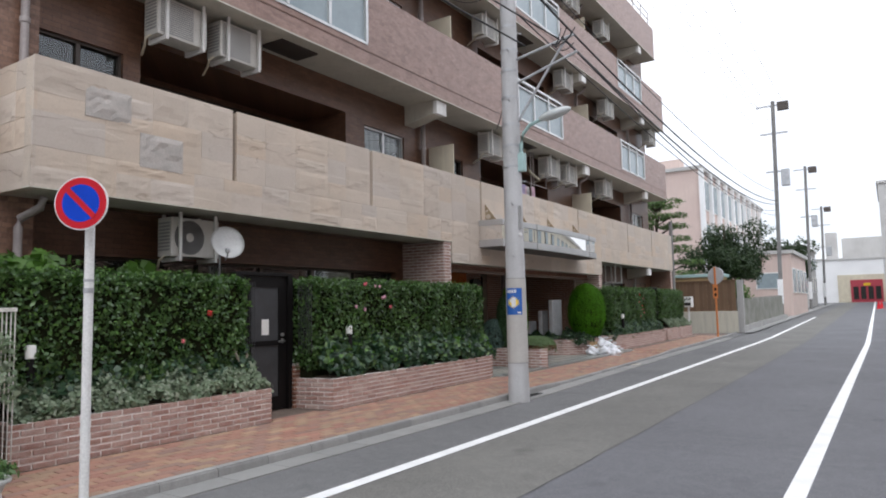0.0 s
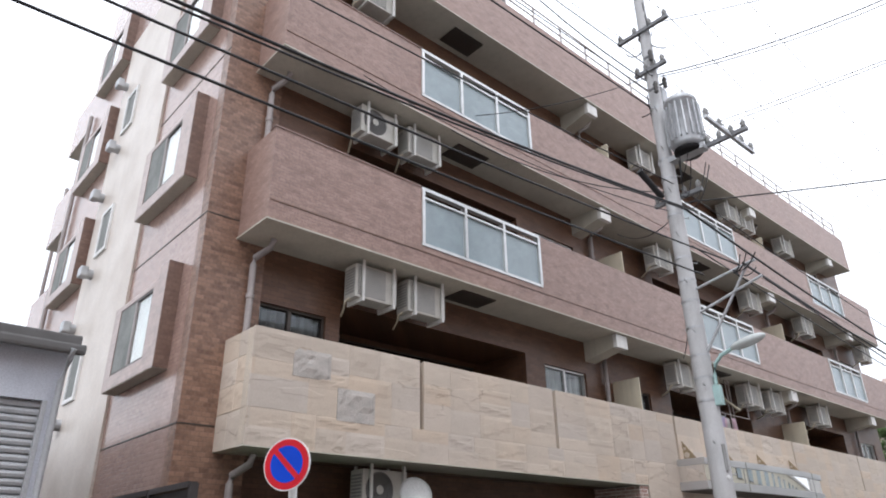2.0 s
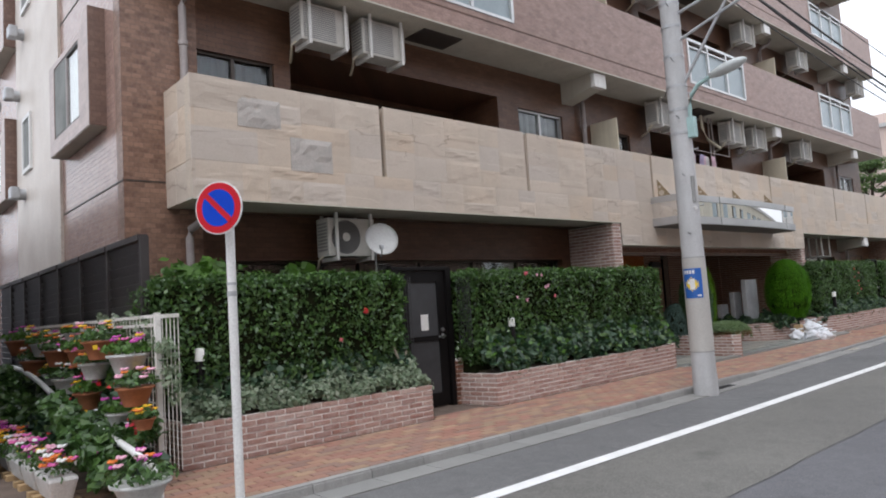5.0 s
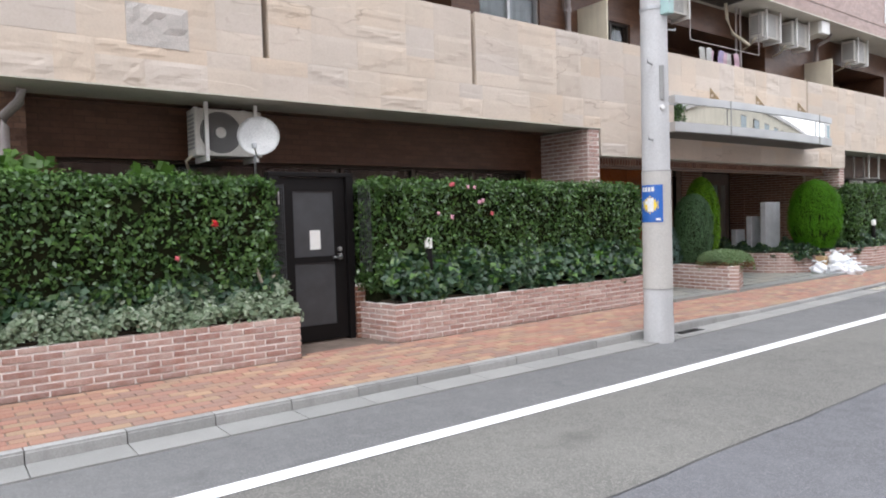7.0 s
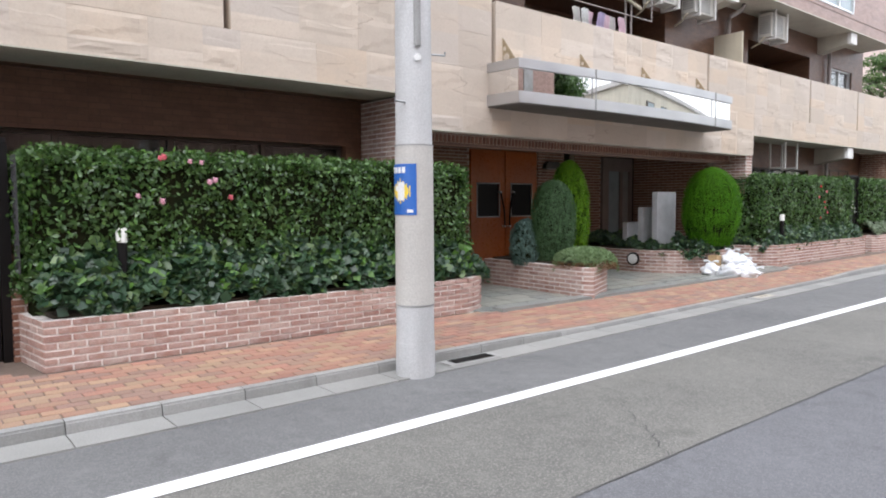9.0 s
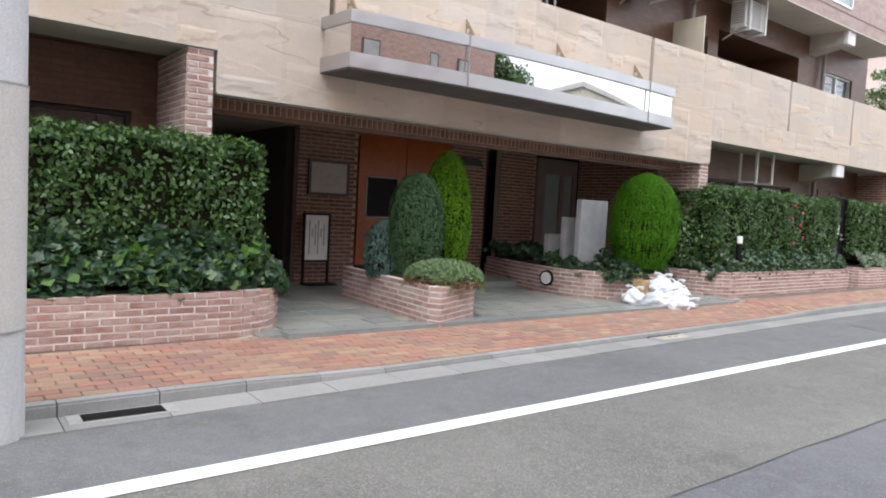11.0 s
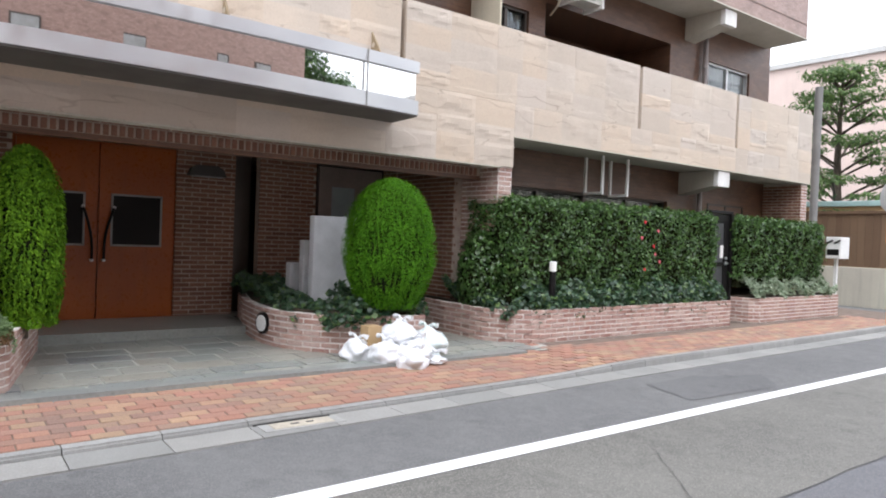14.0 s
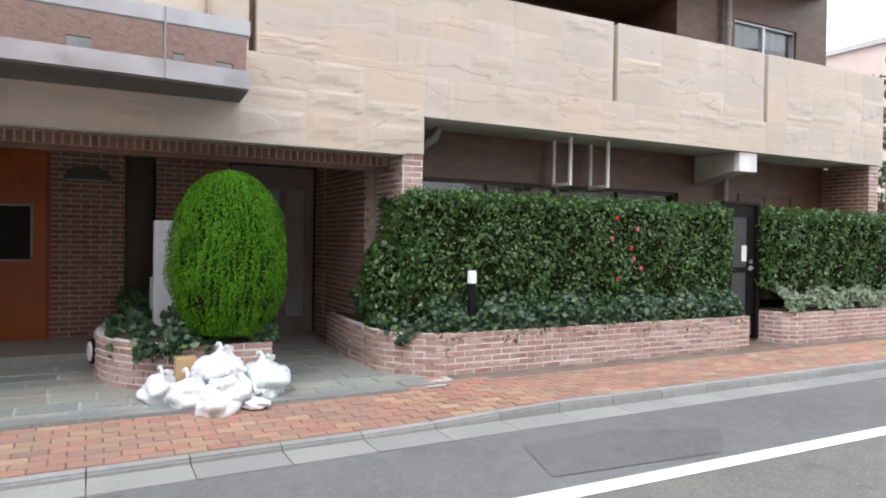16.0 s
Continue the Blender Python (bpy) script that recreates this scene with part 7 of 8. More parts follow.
for i in range(6):
    x = -9.5 + i * 0.6
    t = thing("flower_trough", "white plastic trough of mixed pansies on a low pallet", "planter", group="flower troughs", at=(x, 1.97, 0.08))
    bm = bmesh.new()
    vs = box(bm, -0.27, 0.27, -0.11, 0.11, 0.08, 0.27, 0.03)
    for v in vs:
        if v.is_valid and v.co.z < 0.15:
            v.co.x, v.co.y = v.co.x * 0.85, v.co.y * 0.75
    part("trough", bm, POT_WHITE, t)
    for s in (-0.2, 0.2):
        block("pallet_block", (s - 0.05, s + 0.05, -0.13, 0.13, -0.08, 0.078), CARD, t)
    q = np.random.default_rng(600 + i)
    k = 160
    p = np.stack([q.uniform(-0.3, 0.3, k), q.uniform(-0.15, 0.2, k), q.uniform(0.25, 0.42, k)], 1)
    leaves("leaves", p, np.tile([0, -0.4, 0.8], (k, 1)), 0.06, L_HEDGE, t, "", 0.6, 0.8, 600 + i)
    for j in range(18):
        bm = bmesh.new()
        c = Vector((rp.uniform(-0.28, 0.28), rp.uniform(-0.14, 0.1), rp.uniform(0.34, 0.45)))
        for g in range(5):
            w = Matrix.Translation(c + Vector((0.024 * math.cos(g * 1.257), 0.024 * math.sin(g * 1.257), 0.008 * (g % 2)))) @ Matrix.Diagonal((0.021, 0.021, 0.011, 1))
            bmesh.ops.create_icosphere(bm, subdivisions=1, radius=1, matrix=w)
        part("flower", bm, PETALS[(i * 2 + rp.choice((0, 0, 2, 3, 5))) % 6], t)
flower_pot((-5.45, 2.3, 0.36), 0.2, 0.17, POT_WHITE, [PETAL_PALE, PETAL_ORANGE, PETAL_MAUVE], 531, "white bowl of pansies standing at the rack's end", 260)
block("bowl_stand", (-5.55, -5.35, 2.2, 2.4, 0.0, 0.19), CARD, bpy.data.objects["flower_rack"])
ground_cover("leafy green plants standing before the flower rack", L_HEDGE, [(-9.8, -6.2, 2.42, 2.75, 0.62, 0.74), (-9.6, -7.2, 2.4, 2.7, 0.45, 0.85), (-10.9, -9.5, 2.1, 2.6, 0.55, 1.05), (-8.6, -7.1, 2.3, 2.48, 0.5, 0.72)], 0.105, 5600, 402, 0.6)
ground_cover("light green bushy plants before the flower rack", L_VINE, [(-10.9, -9.6, 2.05, 2.5, 0.5, 1.0)], 0.10, 350, 403, 0.6)
ground_cover("broad dark leaves of a plant standing before the pipe", L_HEDGE, [(-8.2, -6.2, 2.18, 2.36, 0.5, 0.86), (-7.4, -6.0, 2.15, 2.36, 0.4, 0.72)], 0.13, 1500, 409, 0.55)
ground_cover("dark leaves at the foot of the flower rack", L_IVY, [(-9.8, -6.1, 2.3, 2.75, 0.32, 0.5), (-10.6, -6.7, 2.5, 2.75, 0.5, 0.95), (-10.6, -6.7, 2.6, 2.75, 0.8, 1.2)], 0.12, 3400, 404, 0.6)
ground_cover("tangle of green leaves growing through the rack", L_VINE, [(-10.4, -6.3, 2.62, 2.74, 0.75, 0.95), (-10.4, -6.6, 2.62, 2.74, 1.15, 1.3)], 0.08, 350, 405, 0.6)
ground_cover("dark green leaves growing through the rack", L_HEDGE, [(-10.4, -6.3, 2.6, 2.74, 0.65, 0.85), (-10.4, -6.5, 2.62, 2.74, 1.05, 1.2)], 0.09, 1400, 406, 0.6)
ground_cover("reddish leaves by the rack's end post", PETAL_RED, [(-6.6, -6.25, 2.55, 2.7, 0.62, 0.75)], 0.06, 60, 407, 0.6)
for m, sd, nm in ((PETAL_PINK, 411, "pink"), (PETAL_YELLOW, 412, "yellow"), (PETAL_WHITE, 413, "white"), (PETAL_MAUVE, 414, "magenta"), (PETAL_RED, 415, "red")):
    ground_cover(nm + " blossoms scattered over the flower rack", m, [(-10.4, -6.35, 2.42, 2.6, 1.02, 1.06), (-10.4, -6.35, 2.4, 2.6, 1.32, 1.4), (-9.6, -6.2, 2.05, 2.3, 0.5, 0.52), (-9.0, -6.35, 2.4, 2.6, 0.78, 0.82)], 0.05, 22, sd, 0.95, "blossom", 0.9)
hp = pipes("sloping_pipe", [[(-11.2, 2.42, 1.06), (-10.35, 2.42, 1.03), (-9.45, 2.42, 0.93), (-8.36, 2.42, 0.74), (-7.1, 2.42, 0.60), (-6.0, 2.42, 0.49), (-5.55, 2.42, 0.42), (-5.42, 2.42, 0.3), (-5.38, 2.42, 0.06)]], 0.03, WHITE, None, n=10)
tagged(hp, "white sloping plastic pipe in front of the flower rack", "pipe")

# ---- laundry and balcony plants ----
ld = thing("laundry_pole", "steel laundry pole with pale clothes drying on the balcony", "laundry")
pipes("pole", [[(-7.85, 14.9, 4.78), (-7.85, 17.4, 4.78)], [(-7.85, 14.9, 4.78), (-7.85, 14.9, 5.7)], [(-7.85, 17.4, 4.78), (-7.85, 17.4, 5.7)]], 0.011, PIPE, ld)
for i in range(7):
    yy = 15.3 + i * 0.19
    bm = bmesh.new()
    k = 8
    cols = [[bm.verts.new((-7.85 + 0.05 * math.sin(i * 2.4) + 0.025 * math.sin(j * 2.1 + z * 3), yy + 0.24 * (j / k - 0.5) + 0.03 * math.sin(z * 9 + i), z)) for z in (4.70 - 0.05 * abs(2 * j / k - 1), 4.5, 4.22 + 0.05 * (i % 3))] for j in range(k + 1)]
    for u, v in zip(cols, cols[1:]):
        for w in range(2):
            bm.faces.new((u[w], v[w], v[w + 1], u[w + 1]))
    bmesh.ops.solidify(bm, geom=bm.faces[:], thickness=0.006)
    part("garment", bm, (PAPER, WHITE, PINK_CLOTH, LAVENDER, PINK_CLOTH, PAPER, PINK_CLOTH)[i % 7], ld, smooth=True)
pipes("drain_hose", [[(-8.0, 16.4, 5.75), (-8.0, 16.44, 5.45), (-8.0, 16.64, 5.17), (-8.0, 17.27, 5.02)]], 0.035, CREAM, building)
for yy in (16.95, 17.12):
    pipes("service_pipe", [[(-8.1, yy, 5.78), (-8.1, yy, 4.0)]], 0.02, PIPE, building)
for (x, yy, z, s) in ((-7.75, 21.4, 7.15, 0.45), (-7.75, 21.5, 10.0, 0.5), (-7.8, 22.0, 9.95, 0.35)):
    b = thing("balcony_plant", "green potted plant showing over the balcony front", "plant", group="balcony plants", at=(x, yy, z))
    bm = bmesh.new()
    lathe(bm, (0, 0, -1.18), [(0.12, 0), (0.17, 0.3), (0.18, 0.32)], 12)
    part("pot", bm, TERRACOTTA, b)
    pipes("stem", [[(0, 0, -0.9), (0.02, 0.02, -0.2)]], 0.02, BARK, b)
    q = np.random.default_rng(int(yy * 10))
    d = q.normal(size=(260, 3))
    d /= np.linalg.norm(d, axis=1)[:, None]
    leaves("foliage", d * s * q.uniform(0.3, 1, 260)[:, None] * np.array([0.6, 1, 0.7]), d, 0.11, L_VINE, b, "", 0.4, 0.7, 9)

# ---- beyond the building: sign box, mirror post, board fence, trees ----
mb = thing("letter_box", "white letter box with two slots on a post", "letter box", at=(-6.98, 29.15, ground_z(29)))
block("post", (-0.03, 0.03, -0.03, 0.03, 0.1, 1.28), WHITE, mb)
block("box", (-0.13, 0.16, -0.20, 0.20, 1.26, 1.70), WHITE, mb, bevel=0.02)
for s in (-0.045, 0.095):
    block("handle", (-0.065, 0.065, -0.02, 0.0, -0.018, 0.018), BLACK, mb, turn=Matrix.Translation((s, -0.2, 1.60)) @ Matrix.Rotation(radians(-28), 4, "Y"))
block("slot", (-0.10, 0.13, -0.207, -0.199, 1.33, 1.45), BLACK, mb)
sp = pipes("steel_post", [[(-7.64, 29.5, ground_z(29)), (-7.64, 29.5, 5.0)]], 0.08, FAR_POLE, None, n=14)
tagged(sp, "plain grey steel post at the building's corner", "post")
mp = thing("traffic_mirror", "round traffic mirror on an orange post seen from behind", "traffic mirror", at=(-5.78, 28.6, ground_z(28.6)))
pipes("post", [[(0, 0, 0.08), (0, 0, 2.85)]], 0.038, ORANGE, mp, n=12)
bm = bmesh.new()
tube(bm, [(0.0, 0.06, 2.5), (0.03, 0.13, 2.49)], 0.34, 32)
part("mirror_back", bm, SHUTTER, mp, "grey-white back of the mirror")
block("plate", (-0.09, 0.09, -0.05, -0.03, 1.60, 2.15), ORANGE, mp, bevel=0.01)
for i in range(2):
    block("text_bar", (-0.04, 0.04, -0.054, -0.049, 1.68 + 0.22 * i, 1.80 + 0.22 * i), BLACK, mp)

bf = thing("board_fence", "dark brown board fence on a cream concrete base", "fence")
FY = 32.6
gz = ground_z(FY)
block("base", (-16.0, -5.62, FY, FY + 0.2, gz - 0.1, 1.12), BASE_CREAM, bf, bevel=0.02)
for i in range(58):
    x = -15.9 + i * 0.175
    block("board", (x, x + 0.168, FY + 0.06, FY + 0.09, 1.13, 2.45), BOARD, bf)
block("top_rail", (-16.0, -5.70, FY + 0.02, FY + 0.13, 2.45, 2.52), BOARD, bf)
block("end_post", (-5.70, -5.45, FY - 0.02, FY + 0.22, gz - 0.1, 2.5), CONCRETE, bf, bevel=0.02)
MOSSY = mat("mossy_concrete", (0.30, 0.295, 0.265), (0.19, 0.195, 0.16), 1.4, 0.9, 0.4, 60, streak=0.6)
sw = thing("street_wall", "grey concrete garden wall along the street", "wall")
for i in range(9):
    y0 = FY + 0.3 + i * 1.95
    block("wall_panel", (-5.85 + bend(y0), -5.68 + bend(y0), y0, y0 + 1.93, ground_z(y0) - 0.1, ground_z(y0) + 1.55), MOSSY, sw, bevel=0.015)
    block("foot", (-5.9 + bend(y0), -5.5 + bend(y0), y0, y0 + 1.95, ground_z(y0) - 0.1, ground_z(y0) + 0.3), CONCRETE, sw)
strip("far_pavement", [lambda y: -9.5 + bend(y), lambda y: -5.3 + bend(y)], [29.3, 31, 32.5], ASPHALT_EDGE, 0.03, label="grey side alley beside the building", category="pavement")
strip("far_kerb", [lambda y: -5.7 + bend(y), lambda y: -5.05 + bend(y)], [32.5, 36, 40, 46, 52, 60, 70, 80, 90, 100], KERB, 0.06, label="pale concrete verge along the far street", category="kerb")
canopy_roof = block("shed_roof", (-10.5, -6.6, 34.5, 36.0, 2.75, 2.9), LAMP_TEAL, None, bevel=0.02)
tagged(canopy_roof, "pale teal shed roof behind the board fence", "roof")
block_shed = block("shed_wall", (-10.4, -6.7, 34.6, 35.9, ground_z(35), 2.75), CARD, None)
tagged(block_shed, "ochre shed wall behind the board fence", "shed")


def tree(label, foot, h, limbs, crown, material, size, count, seed, name="tree"):
    """A tapered trunk with limbs; the crown is made of leaf pads (x, y, z, rx, ry, rz) about the foot."""
    t = thing(name, label, "tree", at=foot)
    bm = bmesh.new()
    q = random.Random(seed)
    tube(bm, [(0, 0, -0.1), (0.05, 0.02, h * 0.3), (-0.04, 0.05, h * 0.6), (0.03, 0.0, h * 0.95)], [0.17, 0.14, 0.10, 0.03], 10)
    part("trunk", bm, BARK, t)
    for (x, y, z, *_r) in crown[:limbs]:
        z0 = max(z - 0.35 * math.hypot(x, y) - 0.2, 0.2 * h)
        pipes("limb", [[(0, 0, z0), (0.5 * x, 0.5 * y, z0 + 0.55 * (z - z0)), (x, y, z)]], 0.035, BARK, t, n=6)
    g = np.random.default_rng(seed)
    vol = np.array([c[3] * c[4] * c[5] for c in crown]) ** 0.67
    ps, ns = [], []
    for c, k in zip(crown, (count * vol / vol.sum()).astype(int)):
        d = g.normal(size=(k, 3))
        d /= np.linalg.norm(d, axis=1)[:, None]
        rr = g.uniform(0.45, 1.08, k) ** 0.6
        wob = 1 + 0.18 * np.sin(d[:, 0] * 6 + c[0] * 5) + 0.15 * np.sin(d[:, 1] * 8 + d[:, 2] * 5)
        ps.append(np.array(c[:3]) + d * np.array(c[3:6]) * (rr * wob)[:, None])
        ns.append(d + np.array([0, 0, 0.4]))
    leaves("crown", np.concatenate(ps), np.concatenate(ns), size, material, t, "", 0.32 if material is L_PINE else 0.55, 0.7, seed)
    return t


q = random.Random(40)
pads = []
for lev in range(8):
    z = 2.2 + lev * 0.62
    reach = 2.8 - 0.27 * lev
    for j in range(5):
        a = j * math.tau / 5 + lev * 0.7 + q.uniform(-0.3, 0.3)
        d = reach * q.uniform(0.55, 1.0)
        pads.append((d * math.cos(a), d * math.sin(a), z + q.uniform(-0.15, 0.2), q.uniform(0.55, 0.85), q.uniform(0.55, 0.85), q.uniform(0.10, 0.17)))
pads.append((0, 0, 6.75, 0.6, 0.6, 0.25))
tree("clipped pine with tiered needle pads behind the fence", (-10.1, 36.2, ground_z(36)), 6.8, 40, pads, L_PINE, 0.17, 11000, 41, "pine_tree")
blobs = [(q.uniform(-1.6, 1.5), q.uniform(-1.3, 1.3), q.uniform(2.9, 5.2), q.uniform(0.6, 0.95), q.uniform(0.6, 0.95), q.uniform(0.5, 0.75)) for i in range(22)]
tree("dense dark green round garden tree behind the fence", (-7.2, 38.4, ground_z(38)), 5.4, 12, blobs, L_TREE, 0.15, 15000, 42)
tree("yellowish green shrub over the garden wall", (-6.2, 35.2, ground_z(35)), 2.2, 5, [(q.uniform(-0.5, 0.5), q.uniform(-0.6, 0.6), q.uniform(1.5, 2.7), 0.45, 0.5, 0.4) for i in range(8)], L_VINE, 0.13, 2600, 43)
tree("distant dark garden tree beside the street", (-8.6, 76.0, ground_z(76)), 6.0, 6, [(q.uniform(-2.0, 2.4), q.uniform(-1.5, 1.5), q.uniform(3.0, 6.6), 1.2, 1.2, 0.9) for i in range(14)], L_TREE, 0.3, 5000, 44)


# ---- far houses ----
def far_house(name, label, x0, x1, y0, y1, h, m, rows, side_rows=(), roof=True, wmat=FROST):
    """A far block: rows are (z0, z1, count) of windows on its street side; side_rows on the near end."""
    b = thing(name, label, "building")
    z = ground_z((y0 + y1) / 2) - 0.4
    block("wall", (x0, x1, y0, y1, z, h), m, b)
    if roof:
        block("roof", (x0 - 0.15, x1 + 0.2, y0 - 0.15, y1 + 0.15, h, h + 0.25), GREY_WALL, b)
    for z0, z1, n in rows:
        w = (y1 - y0) / n
        for i in range(n):
            ya, yb = y0 + i * w + 0.12 * w, y0 + (i + 1) * w - 0.12 * w
            f = block("window", (x1 + 0.002, x1 + 0.06, ya, yb, z0, z1), WHITE, b)
            block("pane", (x1 + 0.061, x1 + 0.07, ya + 0.08, yb - 0.08, z0 + 0.08, z1 - 0.08), wmat, f)
    for z0, z1, n in side_rows:
        w = (x1 - x0) / n
        for i in range(n):
            xa, xb = x0 + i * w + 0.25 * w, x0 + (i + 1) * w - 0.25 * w
            f = block("window", (xa, xb, y0 - 0.06, y0 - 0.002, z0, z1), WHITE, b)
            block("pane", (xa + 0.08, xb - 0.08, y0 - 0.07, y0 - 0.061, z0 + 0.08, z1 - 0.08), wmat, f)
    return b


far_house("school_building", "long pale pink three-storey building with rows of windows", -26, -10.8, 50, 78, 11.0, PINK_WALL, ((1.6, 3.6, 9), (5.0, 7.2, 9), (8.2, 10.4, 9)))
for i in range(10):
    y0 = 50 + 2.8 * i
    pil = block("pilaster", (-10.8, -10.5, y0 - 0.2, y0 + 0.2, 0.4, 11.0), PALE_WALL, bpy.data.objects["school_building"])
block("rooftop_tank", (-14, -12.6, 52, 53.5, 11.25, 12.3), PINK_WALL, bpy.data.objects["school_building"])
far_house("pink_house", "low pink rendered house along the far street", -12, -5.75, 54, 64, 4.9, PINK_WALL, ((2.1, 3.9, 4),), ((2.4, 3.6, 2),), wmat=FROST)
far_house("grey_house", "grey low house along the far street", -12, -7.2, 79, 92, 7.0, GREY_WALL, ((2.4, 4.2, 5), (5.0, 6.4, 5)))
wh = far_house("white_warehouse", "white warehouse closing the end of the street", -14, 10, 108, 124, 7.0, PALE_WALL, ())
block("upper_storey", (-5.4, 2.0, 114, 122, 7.2, 10.4), GREY_WALL, wh)
block("rooftop_tank", (-7.2, -5.8, 110, 112, 7.2, 11.0), GREY_WALL, wh)
block("cream_front", (-5.9, -0.3, 107.86, 107.99, 1.2, 4.9), CREAM, wh)
block("shop_front", (-4.4, -0.7, 107.78, 107.85, 1.2, 4.2), SHOP_RED, wh, "dark red open shop front")
for i in range(4):
    block("shop_window", (-4.1 + 0.85 * i, -3.5 + 0.85 * i, 107.72, 107.77, 1.6, 3.3), INNER_DARK, wh)
block("shop_sign", (-2.9, -2.1, 107.70, 107.76, 3.4, 3.75), PETAL_YELLOW, wh)
far_house("corner_house", "tall grey house at the far bend", -0.35, 9, 84, 100, 13.6, GREY_WALL, (), ((3, 4.6, 3), (6, 7.6, 3), (9, 10.6, 3)))
for (x, yy) in ((-0.9, 72.0), (-0.7, 74.0)):
    c = thing("traffic_cone", "red traffic cone at the far roadside", "traffic cone", group="traffic cones", at=(x, yy, ground_z(yy)))
    bm = bmesh.new()
    lathe(bm, (0, 0, 0), [(0.25, 0), (0.25, 0.03), (0.16, 0.04), (0.04, 0.7), (0.02, 0.72)], 12)
    part("cone", bm, RED, c)


def far_pole(x, yy, h, group):
    p = thing("far_utility_pole", "grey utility pole with crossarms further up the street", "utility pole", group="far poles", at=(x, yy, ground_z(yy)))
    pipes("shaft", [[(0, 0, -0.2), (0.25, 0, h)]], 0.125, FAR_POLE, p, n=12)
    for z, w in ((h - 0.3, 1.0), (h - 2.2, 0.85), (h - 4.8, 0.6)):
        block("crossarm", (-w + 0.2, w + 0.2, -0.05, 0.05, z - 0.05, z + 0.05), GALV, p)
    block("equipment_box", (0.5, 1.0, -0.25, 0.25, h - 5.8, h - 4.7), GALV, p, bevel=0.03)
    block("equipment_box", (0.5, 1.2, -0.1, 0.1, h - 0.7, h - 0.1), ALU_DARK, p, bevel=0.02)
    pipes("guard_plate", [[(0, 0, 1.0), (0.02, 0, 2.6)]], 0.17, PALE_WALL, p, n=12)
    return p


far_pole(-6.05, 50.0, 14.6, "")
far_pole(-6.2, 72.0, 13.5, "")
far_pole(-6.3, 90.0, 11.5, "")

# ---- overhead wires ----
def wire(a, b, sag, r, material=RUBBER, n=18, label="black overhead cable strung along the street"):
    a, b = Vector(a), Vector(b)
    pts = []
    for i in range(n + 1):
        f = i / n
        p = a.lerp(b, f)
        p.z -= 4 * sag * f * (1 - f)
        pts.append(p)
    bm = bmesh.new()
    tube(bm, pts, r, 6)
    return tagged(part("overhead_cable", bm, material), label, "cable", group="overhead cables")


for (dx, z0, zb, sag, r) in ((0.15, 7.05, 7.0, 1.15, 0.018), (0.20, 6.98, 6.95, 1.2, 0.013), (0.1, 7.5, 7.6, 0.7, 0.010), (0.3, 5.75, 5.9, 0.55, 0.014), (0.9, 5.72, 6.1, 0.7, 0.012)):
    wire((PX + dx, PY, z0), (PX + dx * 0.5, -22, zb), sag, r)
for (dx, z0, zb, sag, r) in ((0.15, 7.05, 8.2, 0.9, 0.022), (0.95, 5.74, 8.0, 0.8, 0.020), (1.05, 5.62, 7.6, 0.9, 0.014), (0.2, 6.3, 7.2, 0.8, 0.012), (0.25, 7.3, 8.8, 0.7, 0.010)):
    wire((PX + dx, PY, z0), (-5.9, 50, zb), sag, r)
for z0, xe, ze, sag, r in ((9.2, -6.2, 10.9, 0.25, 0.015), (10.25, -5.7, 10.6, 0.2, 0.012), (9.6, -6.6, 11.6, 0.3, 0.010)):
    wire((PX - 0.08, PY, z0), (xe, -24, ze), sag, r, label="dark power cable strung high along the building")
for (x, z) in ((-3.68, 12.32), (-4.62, 12.32), (-5.45, 12.32), (-4.5, 11.05), (-5.45, 11.05)):
    wire((x, PY - 0.12, z), (x - 0.2, -24, z + 0.4), 0.5, 0.007, WIRE, label="thin grey power line high over the street")
    wire((x, PY - 0.12, z), (x - 1.3, 50, z + 2.2), 0.7, 0.007, WIRE, label="thin grey power line high over the street")
for b, z0, sag, r in (((6.5, 19.6, 8.6), 7.08, 0.25, 0.012), ((8.0, 10.9, 8.3), 8.3, 0.2, 0.007), ((8.0, 12.0, 8.9), 8.4, 0.2, 0.007), ((6.0, 7.2, 14.4), 12.2, 0.2, 0.008)):
    wire((PX + 0.3, PY, z0), b, sag, r, label="service cable crossing the street from the pole")
for a, b, sag, r in (((-6.5, 7.71, 12.24), (2.97, 13.66, 15.9), 1.9, 0.022), ((-6.5, 7.71, 12.24), (PX, PY, 9.7), 0.15, 0.014), ((-7.6, 7.0, 12.85), (-6.5, 7.71, 12.24), 0.02, 0.008), ((PX, PY, 9.9), (4.2, 15.0, 13.6), 0.9, 0.012), ((PX, PY, 9.85), (4.4, 14.8, 13.5), 1.0, 0.009), ((PX + 0.3, PY, 11.0), (5.0, 16.5, 13.0), 0.4, 0.008)):
    wire(a, b, sag, r, label="heavy cable slung across the street past the pole top")
for a, b, sag, r in (((PX, PY, 6.95), (-7.55, 12.0, 8.2), 0.25, 0.009), ((PX, PY, 9.9), (-7.5, 7.6, 9.3), 0.15, 0.008), ((PX, PY, 7.4), (-7.55, 6.9, 8.75), 0.35, 0.009), ((PX, PY, 7.0), (-7.5, 5.0, 8.9), 0.3, 0.007), ((PX + 0.1, PY, 6.1), (-7.55, 14.0, 5.7), 0.3, 0.009)):
    wire(a, b, sag, r, label="drop cable from the pole to the building")
rw = random.Random(77)
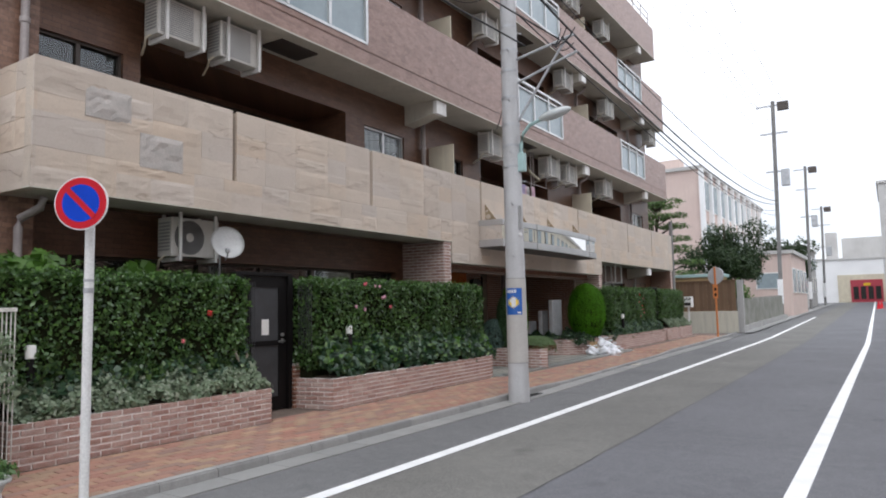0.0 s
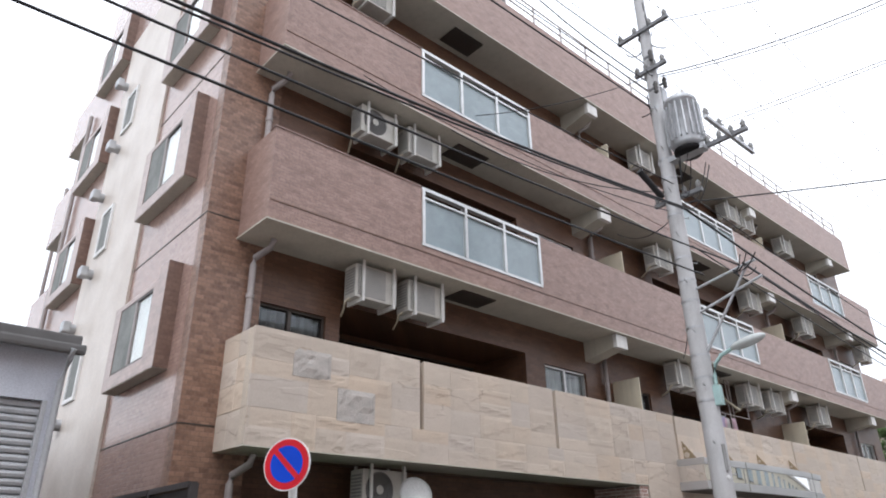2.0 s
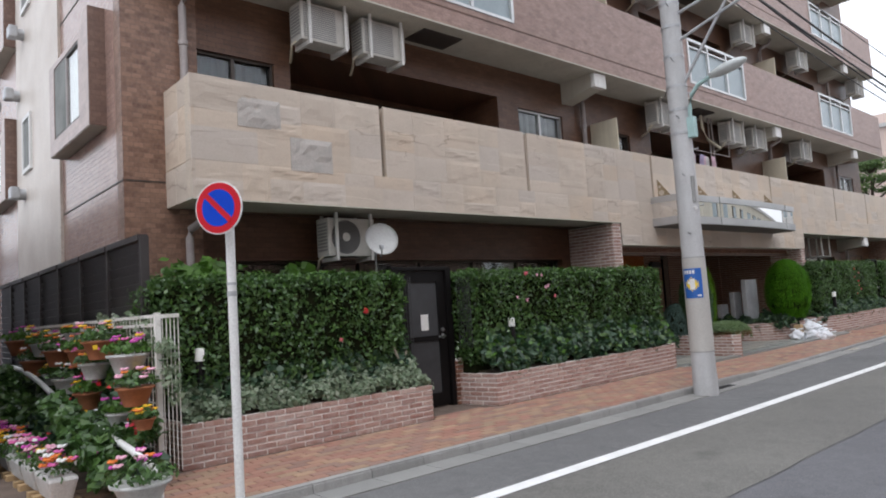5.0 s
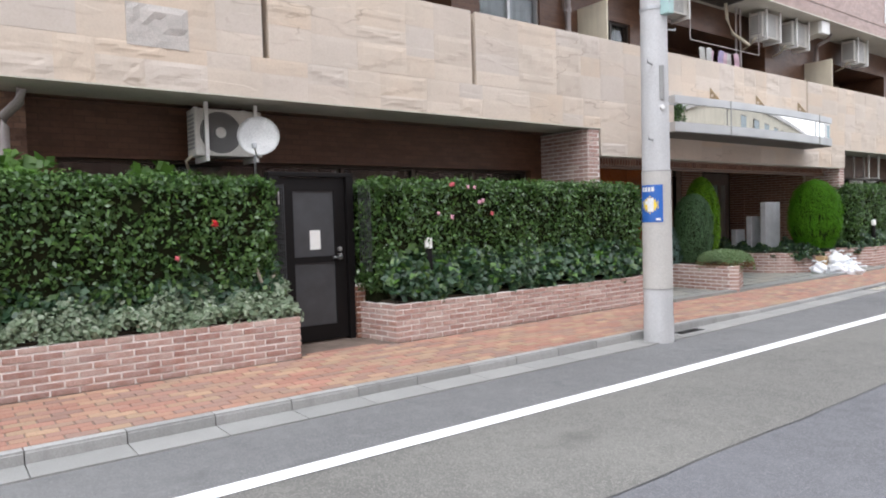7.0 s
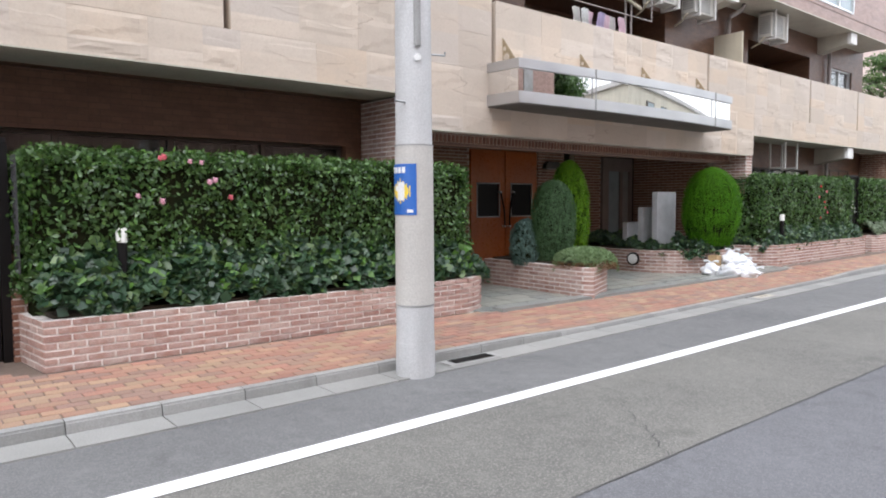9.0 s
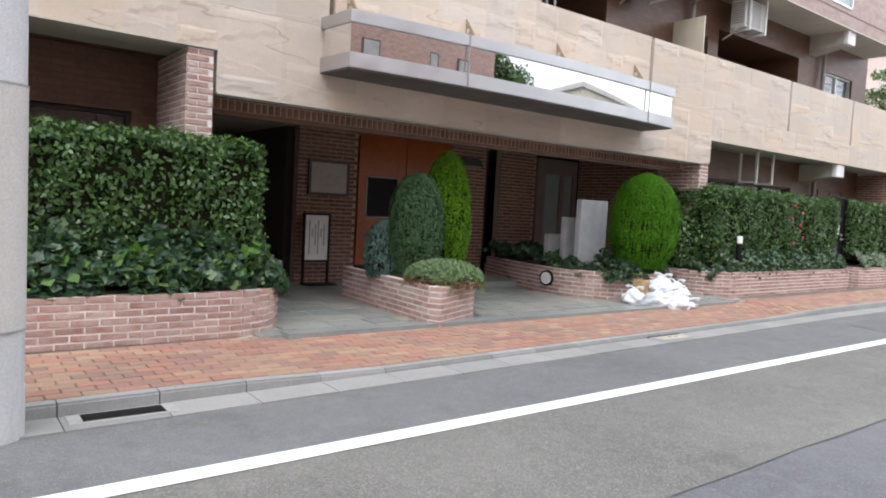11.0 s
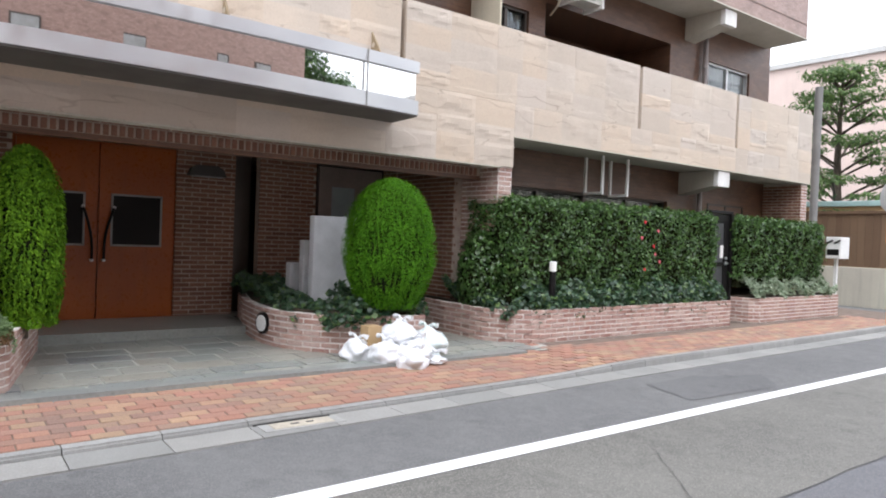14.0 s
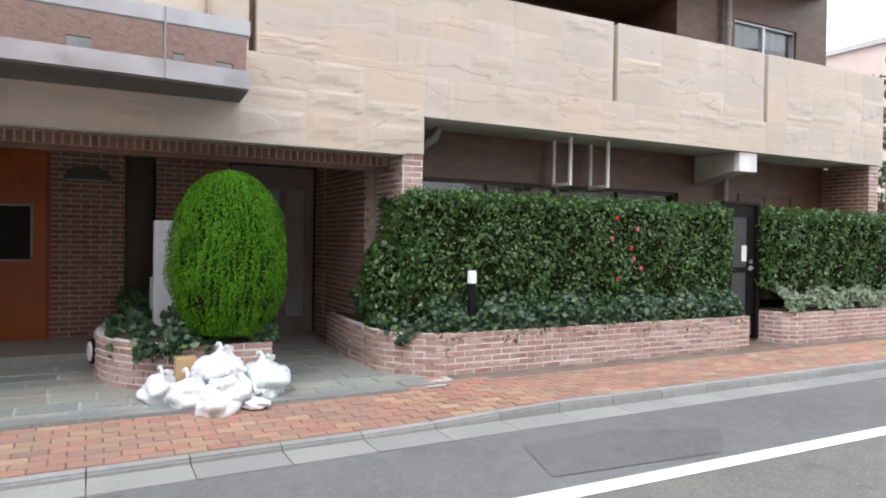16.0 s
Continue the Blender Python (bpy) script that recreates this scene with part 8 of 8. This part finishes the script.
for k in range(12):
    z = rw.choice((9.25, 9.5, 9.8, 10.05, 10.85, 7.45))
    a, b = rw.uniform(0, math.tau), rw.uniform(0, math.tau)
    wire((PX + 0.12 * math.cos(a), PY + 0.12 * math.sin(a), z), (PX + rw.uniform(0.25, 0.5) * math.cos(b), PY + rw.uniform(0.25, 0.5) * math.sin(b), z + rw.uniform(-0.5, 0.5)), rw.uniform(0.05, 0.25), 0.011, label="jumper cable looped beside the pole", n=8)
for k, (z, dy) in enumerate(((9.45, -0.2), (9.75, 0.18), (10.2, -0.18), (8.75, 0.2))):
    cut = thing("fuse_switch", "dark fuse switch bracketed to the utility pole", "switch", group="fuse switches", at=(PX + 0.16, PY + dy, z))
    bm = bmesh.new()
    lathe(bm, (0, 0, -0.13), [(0.02, 0), (0.045, 0.03), (0.03, 0.07), (0.05, 0.11), (0.03, 0.15), (0.05, 0.19), (0.02, 0.26)], 10)
    part("body", bm, FAN_DARK, cut)
    block("bracket", (-0.14, 0.0, -0.015, 0.015, -0.02, 0.02), DULL_STEEL, cut)
sl = pipes("cable_sleeve", [[(PX - 0.15, PY - 0.7, 7.62), (PX - 0.1, PY - 0.15, 7.28)]], 0.055, RUBBER, None)
tagged(sl, "black cable splice sleeve hung beside the pole", "cable")
for k in range(6):
    a = k * 1.05
    wire((PX + 0.2, PY, 7.0 + 0.12 * k), (PX + 0.5 + 0.25 * math.cos(a), PY + 0.2 * math.sin(a), 7.6 + 0.18 * k), 0.28, 0.008, label="loose loop of cable on the pole", n=10)
for k in range(5):
    wire((PX + 0.75, PY + 0.05, 5.70), (PX + 1.05 + 0.12 * math.cos(k * 2), PY + 0.35 * math.sin(k * 1.7), 5.85 - 0.1 * (k % 2)), 0.12, 0.009, label="knot of spliced cable on the pole's arm", n=8)

# ---- across the street, behind the camera ----
op = far_house("opposite_house", "plain brown apartment house across the street", 8.0, 16, -14, 26.0, 10.5, TILE_PINK, ())
for z in (2.2, 5.85, 8.6):
    for yy, w in ((-11.0, 0.9), (-8.0, 0.6), (-4.5, 0.9), (-1.5, 0.9), (2.0, 0.6), (5.0, 0.9), (8.5, 0.9), (11.6, 0.6), (14.6, 1.0), (18.2, 0.85), (21.8, 0.5), (23.5, 0.7)):
        f = block("window", (7.94, 7.998, yy, yy + w, z, z + 1.05), ALU_DARK, op)
        block("pane", (7.93, 7.94, yy + 0.05, yy + w - 0.05, z + 0.05, z + 1.0), AC_GREY, f)
tree("leafy street tree across the road", (9.2, 28.0, ground_z(28)), 7.6, 8, [(q.uniform(-1.0, 1.0), q.uniform(-1.2, 1.2), q.uniform(4.6, 8.2), 1.0, 1.0, 0.8) for i in range(18)], L_HEDGE, 0.17, 16000, 45)
oq = far_house("opposite_terrace", "grey-brown terrace across the street", 8.5, 15, 35, 98, 7.5, BASE_CREAM, ())
for z in (2.2, 5.7):
    for i in range(19):
        yy = 38 + i * 2.9
        f = block("window", (8.44, 8.498, yy, yy + 1.3, z, z + 1.2), ALU_DARK, oq)
        block("pane", (8.43, 8.44, yy + 0.06, yy + 1.24, z + 0.06, z + 1.14), FROST, f)
pv = block("opposite_pavement", (3.2, 8.0, -60, 60, -0.02, 0.12), KERB, None)
tagged(pv, "plain concrete pavement across the street", "pavement", kind="structure")
